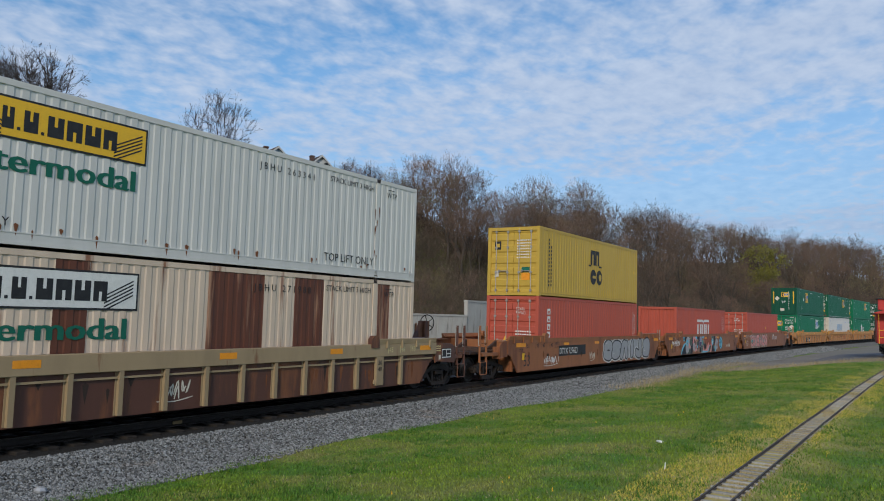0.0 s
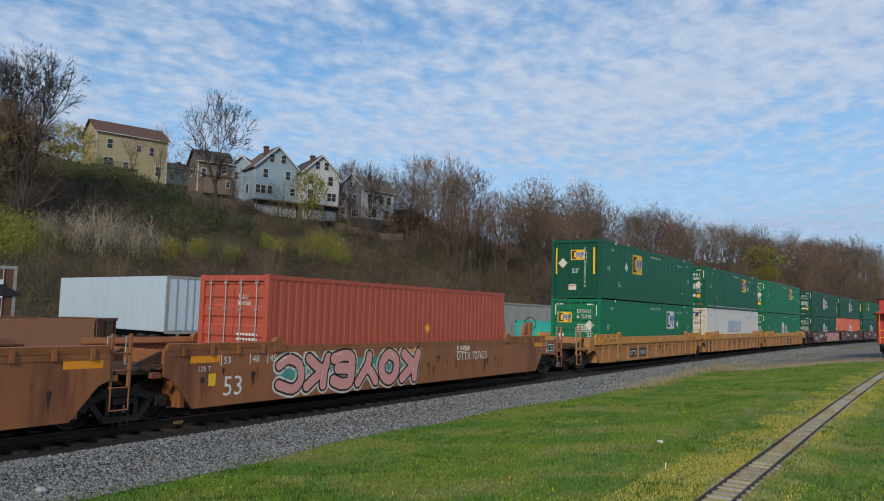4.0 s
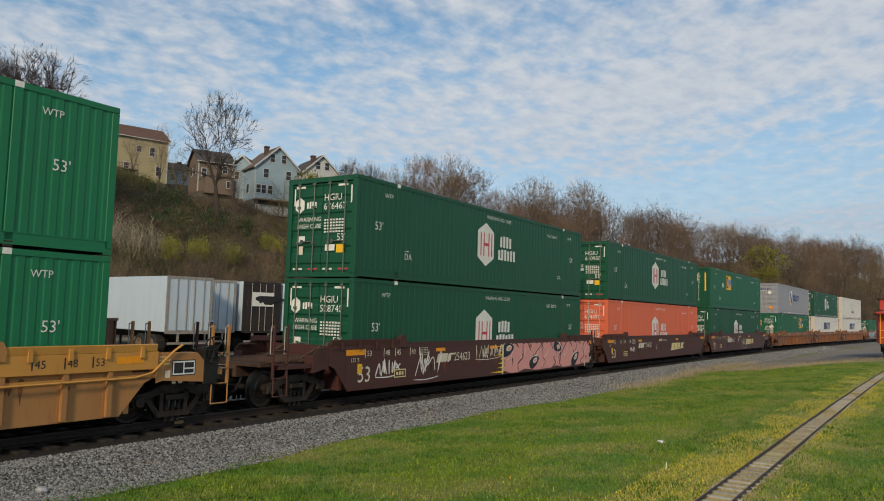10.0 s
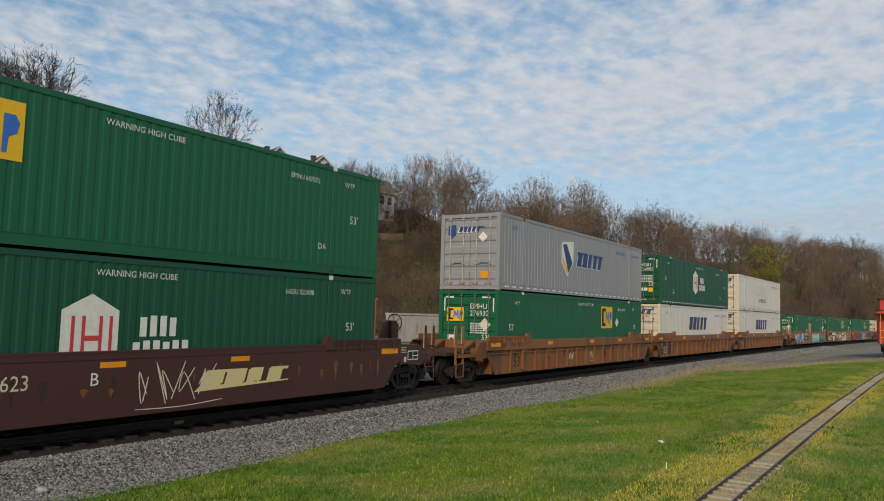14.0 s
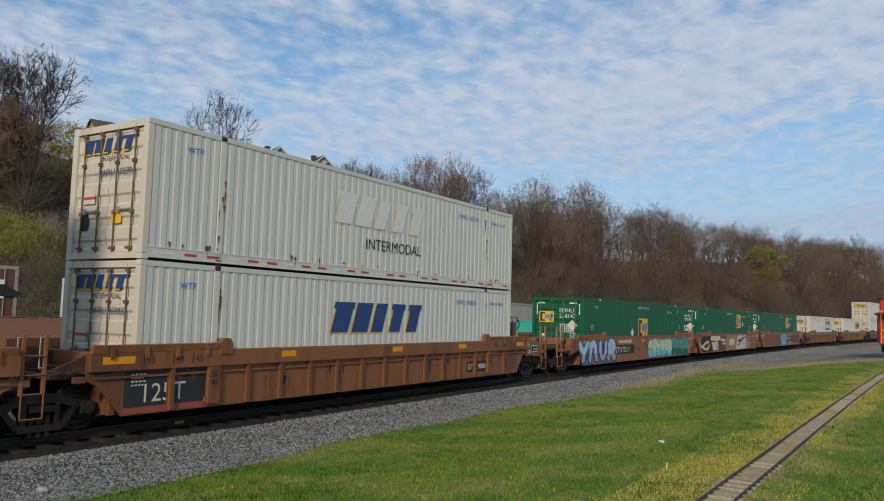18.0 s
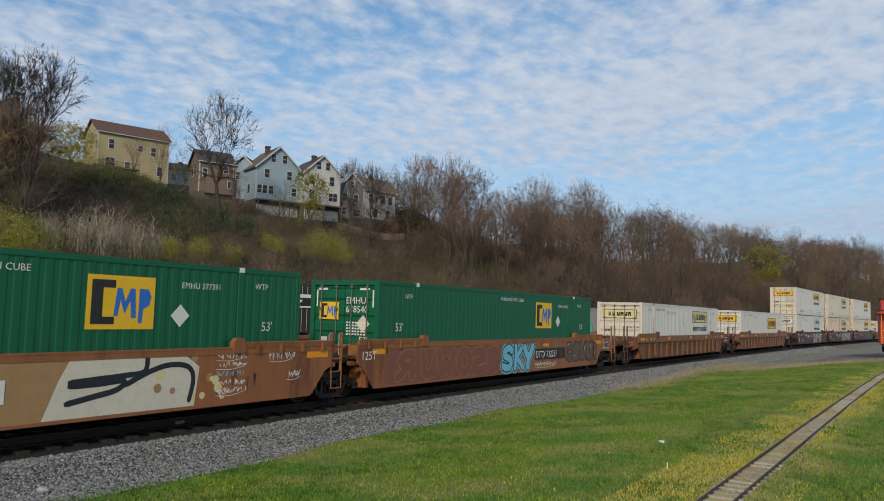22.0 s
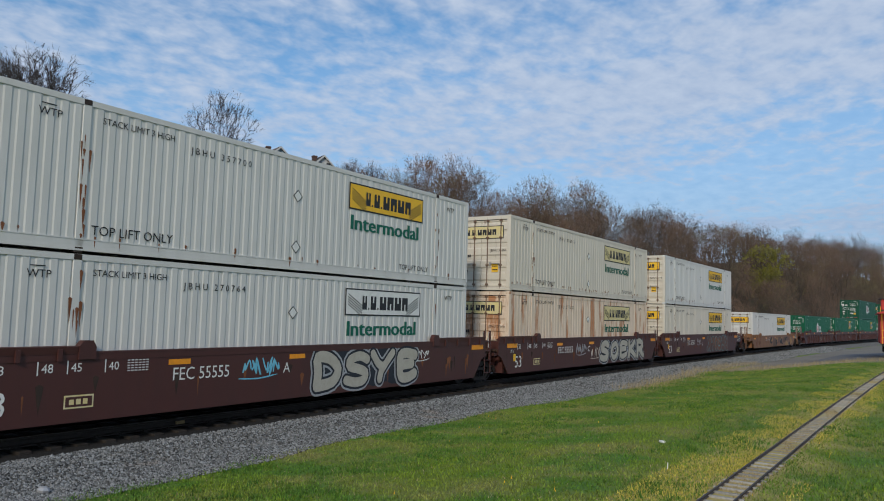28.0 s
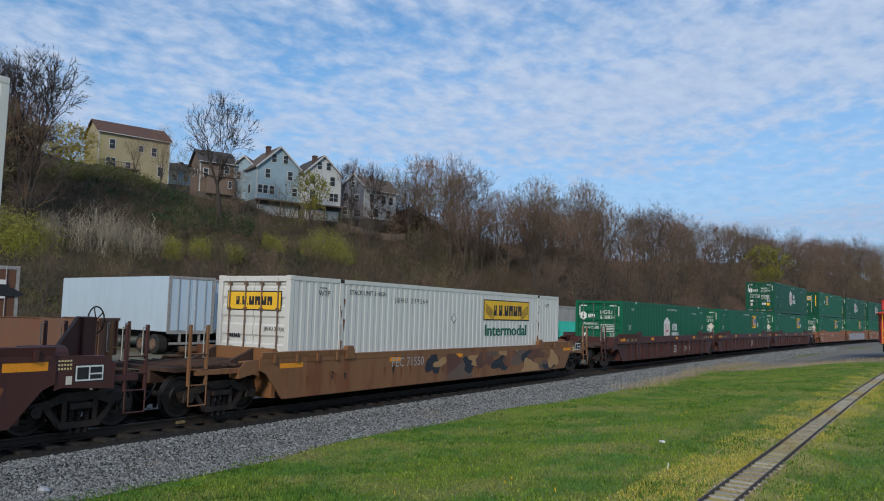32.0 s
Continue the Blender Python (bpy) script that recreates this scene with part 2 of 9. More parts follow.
def box(bm, x0, x1, y0, y1, z0, z1, bevel=0.0):
    vs = [bm.verts.new((x, y, z)) for x in (x0, x1) for y in (y0, y1) for z in (z0, z1)]
    fs = [bm.faces.new([vs[i] for i in f]) for f in
          ((0, 1, 3, 2), (4, 6, 7, 5), (0, 4, 5, 1), (2, 3, 7, 6), (0, 2, 6, 4), (1, 5, 7, 3))]
    if bevel:
        es = list({e for f in fs for e in f.edges})
        bmesh.ops.bevel(bm, geom=es, offset=bevel, segments=1, affect="EDGES")
    return bm


def boxes(*dims, bevel=0.0):
    bm = bmesh.new()
    for dd in dims:
        box(bm, *dd, bevel=bevel)
    return bm


def prism(bm, pts, a, b, axis="y"):
    """A flat outline pushed from a to b along an axis; the outline lies in the other two."""
    put = {"y": lambda u, v, w: (u, w, v), "x": lambda u, v, w: (w, u, v), "z": lambda u, v, w: (u, v, w)}[axis]
    lo = [bm.verts.new(put(u, v, a)) for u, v in pts]
    hi = [bm.verts.new(put(u, v, b)) for u, v in pts]
    bm.faces.new(lo), bm.faces.new(hi[::-1])
    n = len(pts)
    for i in range(n):
        bm.faces.new((lo[i], hi[i], hi[(i + 1) % n], lo[(i + 1) % n]))
    bmesh.ops.recalc_face_normals(bm, faces=bm.faces)
    return bm


def lathe(bm, prof, n=20, axis="y", c=(0, 0, 0)):
    """A profile of (radius, along) turned about an axis."""
    rings = []
    for r, w in prof:
        ring = []
        for i in range(n):
            a = 2 * math.pi * i / n
            u, v = r * math.cos(a), r * math.sin(a)
            p = {"y": (u, w, v), "x": (w, u, v), "z": (u, v, w)}[axis]
            ring.append(bm.verts.new((p[0] + c[0], p[1] + c[1], p[2] + c[2])))
        rings.append(ring)
    for a, b in zip(rings, rings[1:]):
        for i in range(n):
            bm.faces.new((a[i], a[(i + 1) % n], b[(i + 1) % n], b[i]))
    bm.faces.new(rings[0]), bm.faces.new(rings[-1][::-1])
    bmesh.ops.recalc_face_normals(bm, faces=bm.faces)
    return bm


def rod(bm, p, q, r, n=6):
    """A round bar from p to q."""
    p, q = Vector(p), Vector(q)
    m = (q - p).to_track_quat("Z", "Y").to_matrix()
    lo, hi = [], []
    for i in range(n):
        a = 2 * math.pi * i / n
        o = m @ Vector((r * math.cos(a), r * math.sin(a), 0))
        lo.append(bm.verts.new(p + o)), hi.append(bm.verts.new(q + o))
    for i in range(n):
        bm.faces.new((lo[i], lo[(i + 1) % n], hi[(i + 1) % n], hi[i]))
    bm.faces.new(lo[::-1]), bm.faces.new(hi)
    return bm


def as_mesh(name, bm, material):
    me = bpy.data.meshes.new(name)
    bm.to_mesh(me)
    bm.free()
    me.materials.append(material)
    return me


def sheet_mesh(name, verts, faces, material):
    me = bpy.data.meshes.new(name)
    me.from_pydata(verts, [], faces)
    me.materials.append(material)
    return me


GLYPHS = {}


def glyphs(body):
    """Flat outlines of a line of lettering, one unit high, from the built-in font."""
    if body not in GLYPHS:
        cu = bpy.data.curves.new("lettering", "FONT")
        cu.body, cu.resolution_u = body, 2
        ob = bpy.data.objects.new("lettering", cu)
        me = bpy.data.meshes.new_from_object(ob)
        vs = [(v.co.x, v.co.y) for v in me.vertices]
        fs = [tuple(p.vertices) for p in me.polygons]
        bpy.data.objects.remove(ob), bpy.data.curves.remove(cu), bpy.data.meshes.remove(me)
        GLYPHS[body] = (vs, fs)
    return GLYPHS[body]


class Paintwork:
    """Flat markings on one face, gathered by colour and layer; each colour becomes one part."""

    def __init__(self, put):
        self.put, self.sets, self.count = put, {}, 0

    def mark(self):
        """Start a new marking, kept apart from those before."""
        self.count += 1

    def add(self, color, layer, pts, faces, name="marking"):
        vs, fs = self.sets.setdefault((color, int(layer), self.count, name), ([], []))
        n = len(vs)
        off = 0.004 + 0.003 * layer + 0.00003 * (len(fs) % 60)
        vs += [self.put(u, v, off) for u, v in pts]
        fs += [tuple(i + n for i in f) for f in faces]

    def poly(self, color, pts, layer=0):
        self.add(color, layer, pts, [tuple(range(len(pts)))])

    def rect(self, color, u0, u1, v0, v1, layer=0, lean=0.0):
        d = (v1 - v0) * lean
        self.poly(color, [(u0, v0), (u1, v0), (u1 + d, v1), (u0 + d, v1)], layer)

    def disc(self, color, u, v, r, layer=0, n=16, squash=1.0):
        self.poly(color, [(u + r * math.cos(2 * math.pi * i / n), v + r * squash * math.sin(2 * math.pi * i / n)) for i in range(n)], layer)

    def text(self, color, body, u, v, h, layer=0, wide=1.0):
        vs, fs = glyphs(body)
        k = h / 0.72
        self.mark()
        self.add(color, layer, [(u + x * k * wide, v + y * k) for x, y in vs], fs, "lettering")

    def bars(self, color, u, v, w, h, n, layer=0, lean=0.0):
        """A word that cannot be read, or may not be: a row of bars."""
        g = w / n
        for i in range(n):
            self.rect(color, u + i * g, u + i * g + g * 0.68, v, v + h * (1.0 if i % 3 else 0.92), layer, lean)

    def build(self, parent):
        for (color, layer, n, name), (vs, fs) in self.sets.items():
            if vs:
                ob = part(name, sheet_mesh(name, vs, fs, MAT[color]), MAT[color], parent)
                if len(fs) > 1:
                    ob["kind"] = "stuff"


# ---------------------------------------------------------------- ground
def mini_y(x):
    """Middle of the park railway across the lawn."""
    return 2.38 - 0.0165 * x - 0.00028 * x * x


def lawn_edge(x):
    return -3.85 - 0.35 * math.sin(x * 0.21 + 1.0) - 0.15 * math.sin(x * 0.83)


def lawn_end(y):
    """Where the lawn stops before the crossing."""
    return 47.6 + (8.06 - y) * 1.75


def ground_grid():
    xs = list(np.concatenate([np.arange(-60, 4, 4.0), np.arange(4, 44, 0.5), np.arange(44, 90, 1.5), np.arange(90, 200, 4.0), np.arange(200, 500, 12.0), np.geomspace(500, 4000, 14)]))
    qs = list(np.concatenate([-np.geomspace(3000, 30, 12), np.arange(-28, -12, 1.0), np.arange(-12, -5.0, 0.4), np.arange(-5, -3, 0.2), np.arange(-3, 4.0, 0.4), np.arange(4, 130, 2.5), np.geomspace(132, 3000, 12)]))
    vs, fs, zone = [], [], []
    for x in xs:
        for q in qs:
            y = track_y(x) + q
            vs.append((x, y, ground_z(x, y)))
    n = len(qs)
    for i in range(len(xs) - 1):
        for j in range(n - 1):
            fs.append((i * n + j, (i + 1) * n + j, (i + 1) * n + j + 1, i * n + j + 1))
            x, q = (xs[i] + xs[i + 1]) / 2, (qs[j] + qs[j + 1]) / 2
            foot = blend_line(x, (40, 38), (120, 30), (260, 16), (2000, 14))
            y = track_y(x) + q
            # zone 4, under the train: bed coloured near-black in place of shade
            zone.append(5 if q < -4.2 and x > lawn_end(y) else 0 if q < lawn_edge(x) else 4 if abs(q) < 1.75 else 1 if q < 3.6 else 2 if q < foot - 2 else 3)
    return vs, fs, zone


def lawn_material():
    """Mown grass in several greens, with yellowed turf along the park railway."""
    m = shader("lawn", (0.120, 0.175, 0.012), 0.9, 0, (0.21, 0.195, 0.065), 0.5, 0.8, 1, 0.25, 0.5, (0.065, 0.150, 0.012), 0.55, (0.48, 0.62), 1, bump_scale=26)
    nt = m.node_tree
    N, L = nt.nodes, nt.links
    b = N["Principled BSDF"]
    col = b.inputs["Base Color"].links[0].from_socket
    co = N.new("ShaderNodeTexCoord")
    sep = N.new("ShaderNodeSeparateXYZ")
    L.new(co.outputs["Object"], sep.inputs[0])

    def mth(op, a, c):
        n = N.new("ShaderNodeMath")
        n.operation = op
        for i, v in enumerate((a, c)):
            if isinstance(v, (int, float)):
                n.inputs[i].default_value = v
            else:
                L.new(v, n.inputs[i])
        return n.outputs[0]

    x, y = sep.outputs[0], sep.outputs[1]
    line = mth("ADD", mth("MULTIPLY", x, -0.0165), mth("MULTIPLY", mth("MULTIPLY", x, x), -0.00028))
    off = mth("SUBTRACT", mth("SUBTRACT", y, line), 2.45)
    nz = N.new("ShaderNodeTexNoise")
    nz.inputs["Scale"].default_value, nz.inputs["Detail"].default_value = 0.8, 5
    L.new(co.outputs["Object"], nz.inputs[0])
    wob = mth("ADD", mth("ABSOLUTE", off, 0), mth("MULTIPLY", mth("SUBTRACT", nz.outputs[0], 0.5), 2.0))
    r = N.new("ShaderNodeMapRange")
    r.inputs["From Min"].default_value, r.inputs["From Max"].default_value, r.inputs["To Min"].default_value, r.inputs["To Max"].default_value = 0.34, 1.05, 1.0, 0.0
    L.new(wob, r.inputs["Value"])
    mx = N.new("ShaderNodeMix")
    mx.data_type = "RGBA"
    mx.inputs[7].default_value = (0.37, 0.30, 0.10, 1)
    L.new(r.outputs[0], mx.inputs[0]), L.new(col, mx.inputs[6]), L.new(mx.outputs[2], b.inputs["Base Color"])
    return m


MAT["lawn"] = lawn_material()
MAT["bed"] = shader("crushed_stone_bed", (0.185, 0.176, 0.162), 0.95, 0, (0.07, 0.066, 0.062), 48, 0.9, 1, 0.5, 1.0, (0.15, 0.125, 0.10), 0.5, (0.55, 0.8), bump_scale=60)
# the shade under the train is put into this bed's near-black colour
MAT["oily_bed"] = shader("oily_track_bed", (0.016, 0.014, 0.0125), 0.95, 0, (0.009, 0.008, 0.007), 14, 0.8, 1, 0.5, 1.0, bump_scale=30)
MAT["yard"] = shader("yard_dirt", (0.17, 0.15, 0.115), 0.95, 0, (0.09, 0.11, 0.045), 0.35, 0.8, 1, 0.3, 0.6, bump_scale=14)
MAT["gravel"] = shader("tan_gravel", (0.20, 0.18, 0.15), 0.95, 0, (0.14, 0.12, 0.09), 0.5, 0.7, 1, 0.3, 0.6, (0.30, 0.28, 0.25), 0.25, (0.55, 0.7), bump_scale=20)
MAT["litter"] = shader("leaf_litter", (0.060, 0.043, 0.027), 0.95, 0, (0.034, 0.036, 0.014), 0.12, 0.8, 1, 0.4, 0.8, (0.09, 0.07, 0.05), 0.5, (0.55, 0.7), bump_scale=6)


def build_ground():
    vs, fs, zone = ground_grid()
    me = sheet_mesh("ground", vs, fs, MAT["lawn"])
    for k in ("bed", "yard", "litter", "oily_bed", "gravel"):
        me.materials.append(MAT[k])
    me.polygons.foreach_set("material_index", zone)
    me.polygons.foreach_set("use_smooth", [True] * len(fs))
    return tagged(new("ground", me), "lawn, crushed stone bed, dirt yard and leaf-strewn hillside", "ground", kind="structure")


build_ground()


# ---------------------------------------------------------------- railway track
def swept(prof, line, close=True):
    """A profile of (across, up) swept along a line of (x, y, z, heading)."""
    vs, fs, n = [], [], len(prof)
    for x, y, z, a in line:
        vs += [(x - math.sin(a) * o, y + math.cos(a) * o, z + u) for o, u in prof]
    for i in range(len(line) - 1):
        for j in range(n if close else n - 1):
            k = (j + 1) % n
            fs.append((i * n + j, i * n + k, (i + 1) * n + k, (i + 1) * n + j))
    return vs, fs


RAIL = [(-0.07, -0.17), (0.07, -0.17), (0.07, -0.15), (0.012, -0.13), (0.012, -0.05), (0.036, -0.035), (0.036, -0.004), (-0.036, -0.004), (-0.036, -0.035), (-0.012, -0.05), (-0.012, -0.13), (-0.07, -0.15)]
track = tagged(new("railway_track"), "rusty steel railway track on tarred wooden ties", "railway track", kind="structure")
SPAN = [-60 + 2.0 * i for i in range(60)] + [60 + 8.0 * i for i in range(60)]
for off in (-0.755, 0.755):
    rail = part("rail", sheet_mesh("rail", *swept(RAIL, [on_track(s, off) for s in SPAN]), MAT["rail"]), MAT["rail"], track, "rusty steel rail")
    part("rail_head", sheet_mesh("rail_head", *swept([(-0.034, -0.004), (-0.034, 0.0), (0.034, 0.0), (0.034, -0.004)], [on_track(s, off) for s in SPAN]), MAT["rail_top"]), MAT["rail_top"], rail, "polished running surface")
TIE = as_mesh("tie", boxes((-0.115, 0.115, -1.3, 1.3, -0.34, -0.165), bevel=0.012), MAT["tie"])
PLATE = as_mesh("tie_plate", boxes((-0.09, 0.09, -0.16, 0.16, -0.168, -0.155), (-0.05, -0.02, -0.12, -0.09, -0.155, -0.13), (0.02, 0.05, 0.09, 0.12, -0.155, -0.13)), MAT["rail"])
rng = random.Random(5)
for i in range(295):
    s = -27 + 0.55 * i
    x, y, z, a = on_track(s, rng.uniform(-0.05, 0.05), rng.uniform(-0.012, 0.004))
    tie = part("tie", TIE, MAT["tie"], track, at=pose(x, y, z, 0, 0, math.degrees(a) + rng.uniform(-1.2, 1.2)))
    if i < 135:
        part("tie_plate", PLATE, MAT["rail"], tie, at=pose(0, -0.755, 0))
joint = part("joint_bar", boxes((-0.12, 0.12, -0.05, -0.012, -0.13, -0.06), bevel=0.008), shader("pale_joint", (0.30, 0.20, 0.09), 0.8), track, "ochre-stained rail joint bar", pose(*on_track(11.3, -0.755)[:3], 0, 0, -0.5))


def stones():
    """Crushed stone over the near bed: small broken lumps."""
    r = np.random.RandomState(3)
    n = 140000
    s = 3.0 + 100 * r.rand(n) ** 1.85
    q = -4.15 + 2.45 * r.rand(n)
    far = r.rand(n) < 0.05
    q = np.where(far, 1.6 + 2 * r.rand(n), q)
    size = (0.012 + 0.013 * r.rand(n) + 0.013 * (r.rand(n) < 0.06)) * (1 + s / 90)
    base = np.array([(1, 0, 0), (-1, 0, 0), (0, 1, 0), (0, -1, 0), (0, 0, 1), (0, 0, -1)], float)
    tri = np.array([(0, 2, 4), (2, 1, 4), (1, 3, 4), (3, 0, 4), (2, 0, 5), (1, 2, 5), (3, 1, 5), (0, 3, 5)])
    V = base[None] * (0.65 + 0.7 * r.rand(n, 6, 1)) + 0.35 * (r.rand(n, 6, 3) - 0.5)
    th = 2 * np.pi * r.rand(n)
    c, sn = np.cos(th)[:, None], np.sin(th)[:, None]
    V = np.stack([V[..., 0] * c - V[..., 1] * sn, V[..., 0] * sn + V[..., 1] * c, V[..., 2] * 0.75], -1) * size[:, None, None]
    P = np.array([(lambda p: (p[0], p[1], ground_z(p[0], p[1]) + 0.01))(on_track(a, b)) for a, b in zip(s, q)])
    keep = q > np.array([lawn_edge(v) - 0.25 for v in P[:, 0]])
    V, P = V[keep], P[keep]
    V = (V + P[:, None]).reshape(-1, 3)
    F = (tri[None] + 6 * np.arange(len(P))[:, None, None]).reshape(-1, 3)
    return V.tolist(), F.tolist()


MAT["stone"] = shader("crushed_stone", (0.168, 0.174, 0.176), 0.9, 0, (0.12, 0.115, 0.11), 9, 0.7, 1, 0.3, 0.5, (0.19, 0.14, 0.105), 0.5, (0.60, 0.78), island=0.85)
tagged(new("ballast_stones", sheet_mesh("ballast_stones", *stones(), MAT["stone"])), "grey crushed stone ballast beside the track", "ballast", kind="stuff")
part("pale_rock", lathe(bmesh.new(), [(0.0, -0.03), (0.09, 0.0), (0.10, 0.03), (0.06, 0.07), (0.0, 0.08)], 7, "z"), MAT["p_silver"], None, at=pose(6.75, 11.05, -0.39, 8, 4, 30))
tagged(bpy.data.objects["pale_rock"], "pale loose rock lying on the ballast", "rock")


def blades(n, seed, place, h0, h1, w, lean=0.4):
    """Grass as single leaning blades at places in the plan."""
    r = np.random.RandomState(seed)
    P = place(r, n)
    n = len(P)
    th, ph = 2 * np.pi * r.rand(n), 2 * np.pi * r.rand(n)
    h = h0 + (h1 - h0) * r.rand(n) ** 1.5
    d = np.stack([np.cos(th), np.sin(th), 0 * th], 1) * (w * (0.7 + 0.6 * r.rand(n)))[:, None]
    tip = P + np.stack([np.cos(ph) * lean * h * r.rand(n), np.sin(ph) * lean * h * r.rand(n), h], 1)
    V = np.stack([P - d, P + d, tip], 1).reshape(-1, 3)
    return V.tolist(), np.arange(3 * n).reshape(-1, 3).tolist()


def on_lawn(r, n):
    x = 5 + 50 * r.rand(n) ** 1.8
    q = -14.5 + 10.8 * r.rand(n)
    y = np.array([track_y(v) for v in x]) + q
    keep = (q < np.array([lawn_edge(v) for v in x]) + 0.22 * r.rand(n)) & (np.abs(y - np.array([mini_y(v) for v in x])) > 0.24)
    keep &= x < lawn_end(y)
    x, y = x[keep], y[keep]
    return np.stack([x, y, [ground_z(a, b) - 0.005 for a, b in zip(x, y)]], 1)


def tufts(r, n):
    P = on_lawn(r, n // 14)
    k = r.randint(0, len(P), n)
    Q = P[k] + np.concatenate([r.randn(n, 2) * 0.06, np.zeros((n, 1))], 1)
    lump = np.array([noise.noise(Vector((a * 0.45, b * 0.45, 1.1))) for a, b in P[:, :2]])
    return Q[lump[k] > 0.06]


def straw_spots(r, n):
    P = on_lawn(r, n)
    lump = np.array([noise.noise(Vector((a * 0.8, b * 0.8, 5.5))) for a, b in P[:, :2]])
    return P[(lump > 0.05) | (r.rand(len(P)) < 0.2)]


def near_mini(r, n):
    x = 7 + 36 * r.rand(n) ** 1.5
    o = np.where(r.rand(n) < 0.6, 0.24 + 1.0 * r.rand(n) ** 1.5, -0.26 - 0.6 * r.rand(n) ** 1.7)
    lump = np.array([noise.noise(Vector((a * 0.55, b * 1.2, 7.7))) for a, b in zip(x, o)])
    keep = (np.abs(np.abs(o) - 0.19) > 0.05) & (lump + 0.35 * (r.rand(n) - 0.5) > 0.0)
    x, o = x[keep], o[keep]
    y = np.array([mini_y(v) for v in x]) + o
    return np.stack([x, y, [ground_z(a, b) - 0.005 for a, b in zip(x, y)]], 1)


def weedy_edge(r, n):
    y = -4 + 13.5 * r.rand(n)
    x = lawn_end(y) + 1.5 + 1.6 * r.randn(n)
    far = r.rand(n) < 0.4
    x = np.where(far, 30 + 26 * r.rand(n), x)
    y = np.where(far, np.array([track_y(v) + lawn_edge(v) for v in x]) + 0.35 * r.randn(n), y)
    return np.stack([x, y, [ground_z(a, b) - 0.005 for a, b in zip(x, y)]], 1)


def between_rails(r, n):
    x = 6 + 40 * r.rand(n) ** 1.4
    o = (r.rand(n) - 0.5) * 0.6
    lump = np.array([noise.noise(Vector((a * 0.9, b * 2.0, 2.2))) for a, b in zip(x, o)])
    x, o = x[lump > -0.12], o[lump > -0.12]
    y = np.array([mini_y(v) for v in x]) + o
    return np.stack([x, y, [ground_z(a, b) - 0.005 for a, b in zip(x, y)]], 1)


MAT["blade"] = shader("grass_blade", (0.140, 0.205, 0.010), 0.7, 0, (0.225, 0.220, 0.060), 0.5, 0.85, 1, 0, 0, (0.070, 0.155, 0.010), 0.55, (0.46, 0.60), island=0.5)
MAT["tuft"] = shader("tuft_blade", (0.042, 0.115, 0.008), 0.7, 0, (0.08, 0.16, 0.015), 0.8, 1.0, 1, 0, 0, island=0.5)
MAT["yellow_blade"] = shader("yellow_grass_blade", (0.47, 0.39, 0.06), 0.8, 0, (0.34, 0.31, 0.09), 1.2, 0.9, 1, 0, 0, island=0.35)
MAT["dry_blade"] = shader("dry_grass_blade", (0.34, 0.27, 0.15), 0.8, 0, (0.24, 0.19, 0.10), 1.2, 0.8, 1, 0, 0, island=0.35)
tagged(new("lawn_grass", sheet_mesh("lawn_grass", *blades(260000, 11, on_lawn, 0.018, 0.062, 0.011, 0.9), MAT["blade"])), "short green spring lawn grass", "grass", kind="stuff")
def lawn_behind(r, n):
    x = -9 + 15 * r.rand(n)
    q = -24 + 20 * r.rand(n)
    y = np.array([track_y(v) for v in x]) + q
    keep = (q < np.array([lawn_edge(v) for v in x])) & (np.abs(y - np.array([mini_y(v) for v in x])) > 0.24)
    x, y = x[keep], y[keep]
    return np.stack([x, y, [ground_z(a, b) - 0.005 for a, b in zip(x, y)]], 1)


tagged(new("lawn_grass", sheet_mesh("lawn_grass", *blades(60000, 19, lawn_behind, 0.018, 0.058, 0.008, 0.8), MAT["blade"])), "short green lawn grass beside the viewer", "grass", kind="stuff")
tagged(new("straw", sheet_mesh("straw", *blades(20000, 15, straw_spots, 0.015, 0.05, 0.007, 1.4), MAT["dry_blade"])), "pale dead grass in the lawn", "grass", kind="stuff")
tagged(new("grass_tufts", sheet_mesh("grass_tufts", *blades(80000, 16, tufts, 0.03, 0.10, 0.008, 0.9), MAT["tuft"])), "darker taller tufts in the lawn", "grass", kind="stuff")
tagged(new("dandelions", sheet_mesh("dandelions", *blades(110, 17, on_lawn, 0.05, 0.07, 0.012, 0.1), MAT["p_yellow"])), "yellow dandelion heads scattered over the lawn", "flowers", kind="stuff")
tagged(new("yellow_grass", sheet_mesh("yellow_grass", *blades(75000, 12, near_mini, 0.015, 0.05, 0.009, 0.9), MAT["yellow_blade"])), "yellowed grass beside the park railway", "grass", kind="stuff")
tagged(new("trackside_grass", sheet_mesh("trackside_grass", *blades(30000, 18, between_rails, 0.012, 0.045, 0.009, 0.9), MAT["dry_blade"])), "dry grass growing between the park rails", "grass", kind="stuff")
tagged(new("dry_weeds", sheet_mesh("dry_weeds", *blades(9000, 13, weedy_edge, 0.05, 0.32, 0.008), MAT["dry_blade"])), "dry brown weeds along the stone bed", "weeds", kind="stuff")


# ---------------------------------------------------------------- park railway
MAT["grey_wood"] = shader("weathered_tie", (0.33, 0.31, 0.27), 0.9, 0, (0.21, 0.19, 0.15), 9, 0.7, 1, 0.3, 0.5, vary=0.25)
MAT["mini_rail"] = shader("old_light_rail", (0.045, 0.036, 0.034), 0.6, 0.2, (0.09, 0.06, 0.042), 6, 0.6)
park = tagged(new("park_railway"), "narrow park railway track on weathered wooden ties", "railway track", kind="structure")


